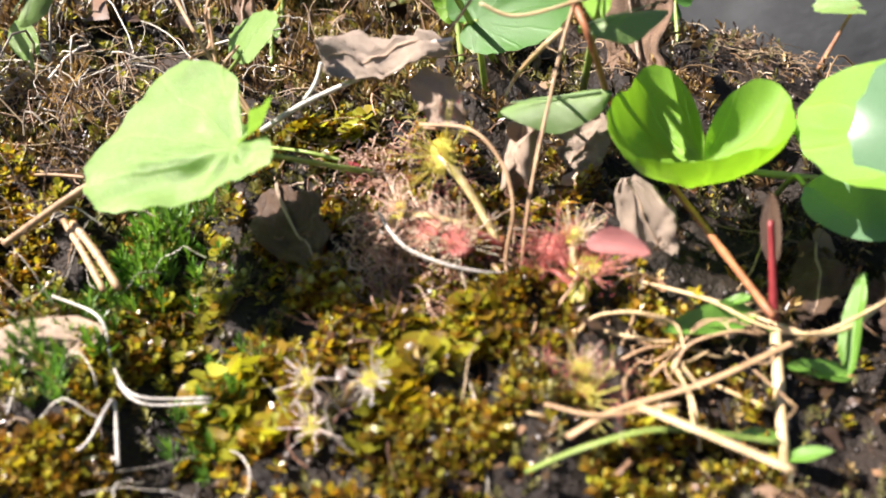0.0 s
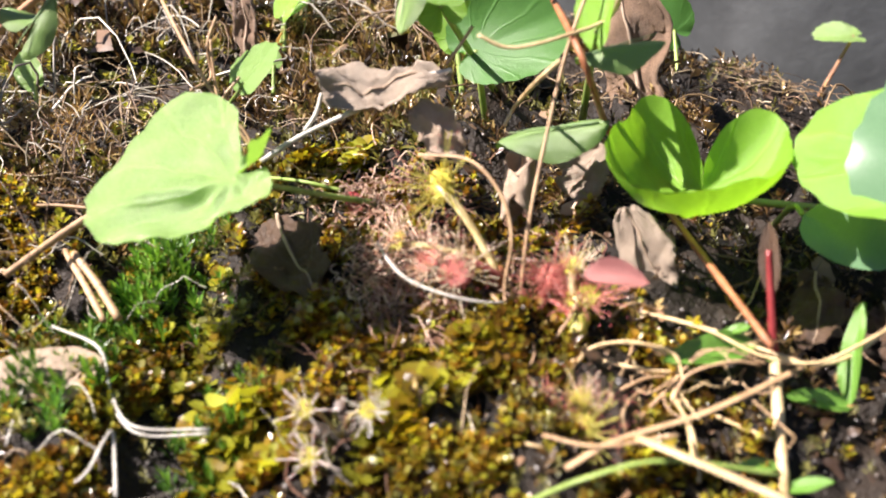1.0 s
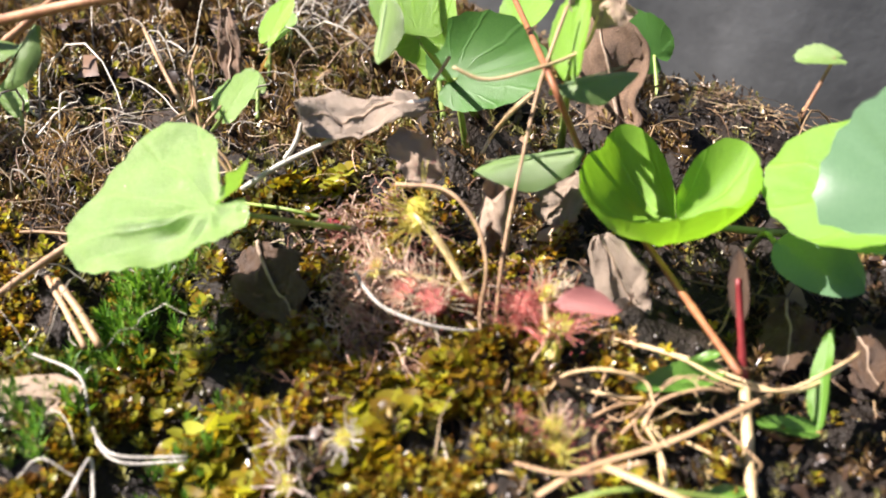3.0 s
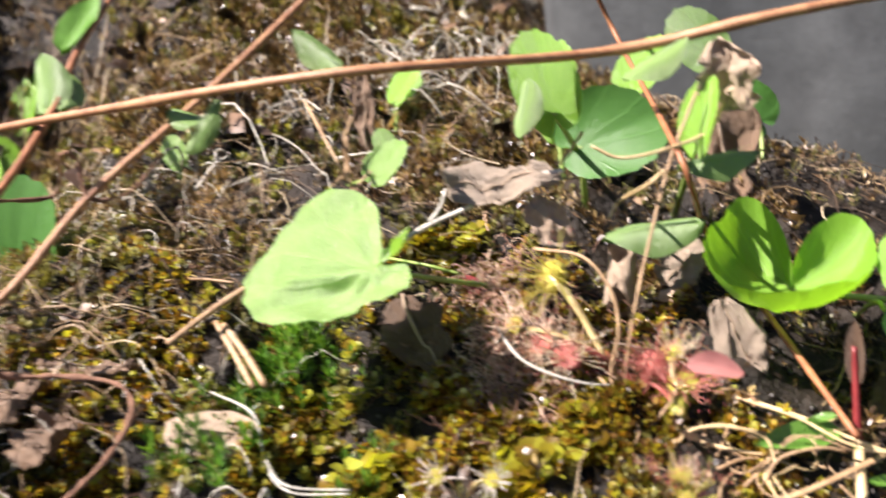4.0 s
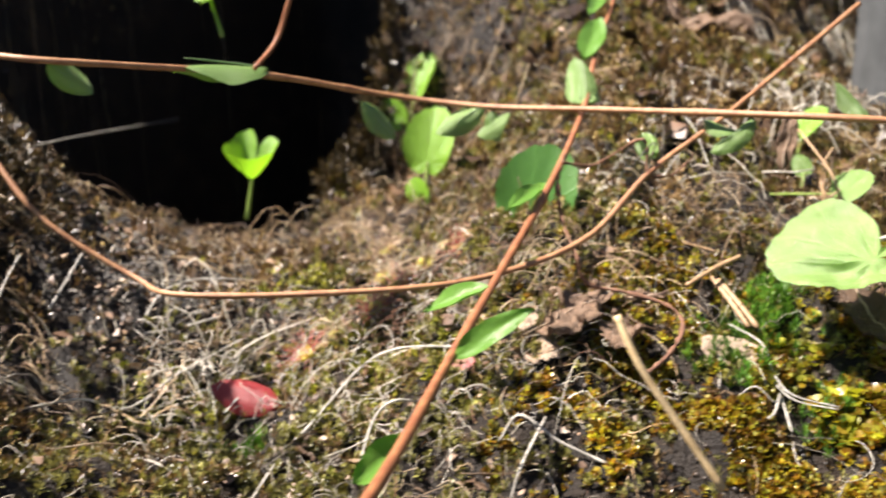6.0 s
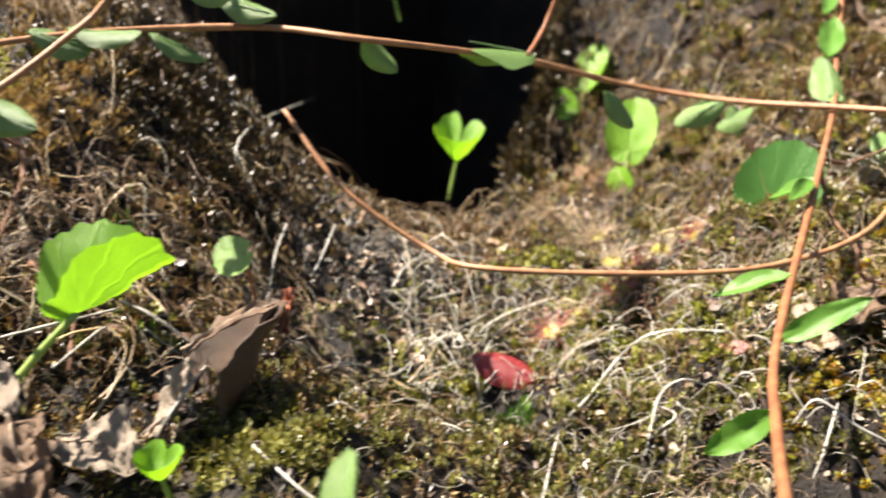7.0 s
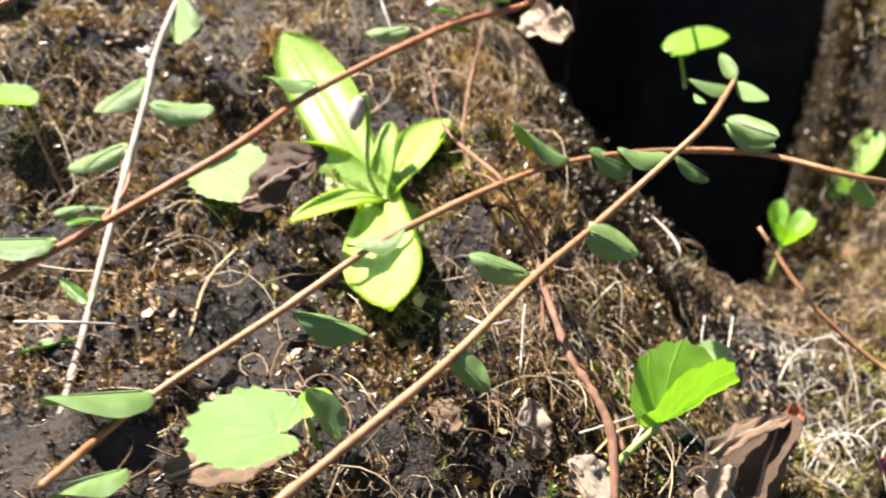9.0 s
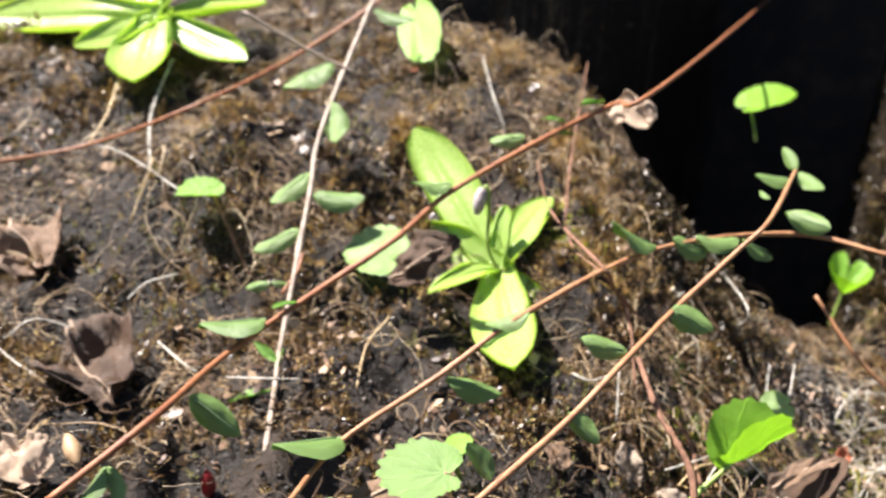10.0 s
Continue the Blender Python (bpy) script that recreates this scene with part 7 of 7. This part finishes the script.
scatter("leaf_litter", [flake_kit(s) for s in range(5)], p, 0.002 + 0.008 * rng.random(len(p)) ** 3, 0.8, FLAKE_DARK, "brown leaf scraps on the bank behind", "leaf litter")

p = spread(2600, lambda x, y: behind(x, y) * patchy(x, y, 0.022, 71, 0.42), (-0.17, 0.09, 0.19, 0.42))
scatter("brown_moss", slim_kits, p, rng.uniform(0.0020, 0.0045, len(p)), 0.7, BROWN_MOSS, "lumpy brown moss cushions behind the sundews", "moss")
p = spread(900, lambda x, y: behind(x, y) * patchy(x, y, 0.018, 73, 0.5), (-0.17, 0.06, 0.19, 0.40))
scatter("olive_moss", slim_kits, p, rng.uniform(0.0015, 0.0035, len(p)), 0.6, OLIVE_MOSS, "olive moss cushions behind the sundews", "moss")
GREY_CRUMB = mossy("dry_grey_peat", [(0.0, (0.03, 0.027, 0.024)), (0.6, (0.11, 0.10, 0.09)), (1.0, (0.24, 0.225, 0.20))], 0.6, 0.0)
for c, n, rad in (((-0.2372, 0.1578, 0.0408), 900, 0.012), ((-0.2576, 0.1585, 0.0532), 700, 0.014)):
    xy = np.array(c[:2])[None] + rng.normal(0, rad, (n, 2))
    p = np.concatenate([xy, ground_height(xy[:, 0], xy[:, 1])[:, None]], 1)
    scatter("peat_crumbs", [crumb_kit(s) for s in range(4)], p, rng.uniform(0.0004, 0.0016, n), 1.0, GREY_CRUMB, "crumbly grey dried peat", "peat")
WET_LIME = mossy("wet_liverwort", [(0.0, (0.10, 0.06, 0.01)), (0.3, (0.30, 0.20, 0.02)), (0.6, (0.30, 0.31, 0.025)), (1.0, (0.46, 0.50, 0.07))], 0.22, 0.5, (1.2, 1.15, 0.4), 0.7)
for c, n, rad in ((-0.0271, 0.1485), 34, 0.0030), ((-0.0052, 0.1672), 26, 0.0025), ((-0.0041, 0.1596), 30, 0.0025), ((0.0079, 0.1643), 18, 0.0022), ((-0.0190, 0.1497), 22, 0.0025), ((-0.0018, 0.1547), 20, 0.0022), ((0.0066, 0.1602), 14, 0.0018), ((-0.0025, 0.1480), 20, 0.0025), ((-0.0221, 0.1556), 20, 0.0025), ((-0.039, 0.1667), 26, 0.0045), ((-0.004, 0.152), 18, 0.004), ((-0.0182, 0.208), 22, 0.004), ((-0.0248, 0.2125), 14, 0.004):
    xy = np.array(c)[None] + rng.normal(0, rad, (n, 2))
    p = np.concatenate([xy, ground_height(xy[:, 0], xy[:, 1])[:, None] + 0.001], 1)
    scatter("liverwort", [shoot_kit(6, 0.4, 1.0, 0.85, s, 1.35, 0.8, True) for s in range(40, 44)], p, rng.uniform(0.0018, 0.0040, n), 0.4, WET_LIME, "wet yellow-green lobed liverwort among the moss", "liverwort")
LIME_MOSS = mossy("lime_moss", [(0.0, (0.05, 0.06, 0.01)), (0.5, (0.24, 0.27, 0.035)), (1.0, (0.50, 0.52, 0.14))], 0.35, 0.4)
for c, n, rad in (((-0.1710, 0.1542, 0.0299), 130, 0.010), ((-0.1462, 0.1396, 0.0317), 150, 0.012), ((-0.1966, 0.1242, 0.0169), 130, 0.010), ((-0.1931, 0.1780, 0.0335), 90, 0.010), ((-0.1279, 0.1398, 0.0383), 110, 0.012), ((-0.2517, 0.0493, 0.0540), 60, 0.008), ((-0.3222, 0.0817, 0.0986), 70, 0.008), ((-0.0569, 0.1668, 0.0476), 120, 0.010), ((-0.0930, 0.2535, 0.0763), 70, 0.016), ((-0.0621, 0.2786, 0.0777), 70, 0.016), ((-0.0805, 0.2142, 0.0657), 60, 0.012), ((-0.0516, 0.3183, 0.0808), 60, 0.014)):
    xy = np.array(c[:2])[None] + rng.normal(0, rad, (n, 2))
    p = np.concatenate([xy, ground_height(xy[:, 0], xy[:, 1])[:, None]], 1)
    scatter("lime_moss", gold_kits, p, rng.uniform(0.0012, 0.0028, n), 0.5, LIME_MOSS, "yellow-green moss patch on the wet slope", "moss")
pod = thing("seed_pod", (-0.3776, -0.0972, 0.0489), "dry tan seed pod on a thin stalk", "seed pod")
part("pod", mesh_of("pod", *tube_data([Vector((-0.3810, -0.0968, 0.0635)).lerp(Vector((-0.3718, -0.0996, 0.0589)), k / 10) for k in range(11)], lambda f: 0.0022 * math.sin(math.pi * (0.06 + 0.9 * f)) ** 0.8 + 0.0002, 12, 0.06), STRAW_BROWN), pod)
part("stalk", tube("stalk", [(-0.3718, -0.0996, 0.0589), (-0.3735, -0.0989, 0.0542), (-0.3776, -0.0972, 0.0489)], 0.0004, STEM_TAN, 6), pod)

sprout = thing("red_sprout", (-0.3472, -0.0754, 0.0501), "small bright red leaf bud on dark peat", "sprout")
for k, (dx, dy) in enumerate(((0.0012, 0.0), (-0.0012, 0.0004), (0.0002, -0.0010))):
    foot = Vector((-0.3472, -0.0754, 0.0501)) - Vector((0, 0, 0.002))
    part("leaf", mesh_of("leaf", *sheet(ellipse(0.22, 0.9, 0.6), 7, 9, -0.15, 0.6, 0.2, 0.01, k, 0.05)[:2], RED_LEAF), sprout, aim(foot, foot + Vector((2 * dx, 2 * dy, 0.0085)), (-dx, -dy - 0.0004, 0.0002)))
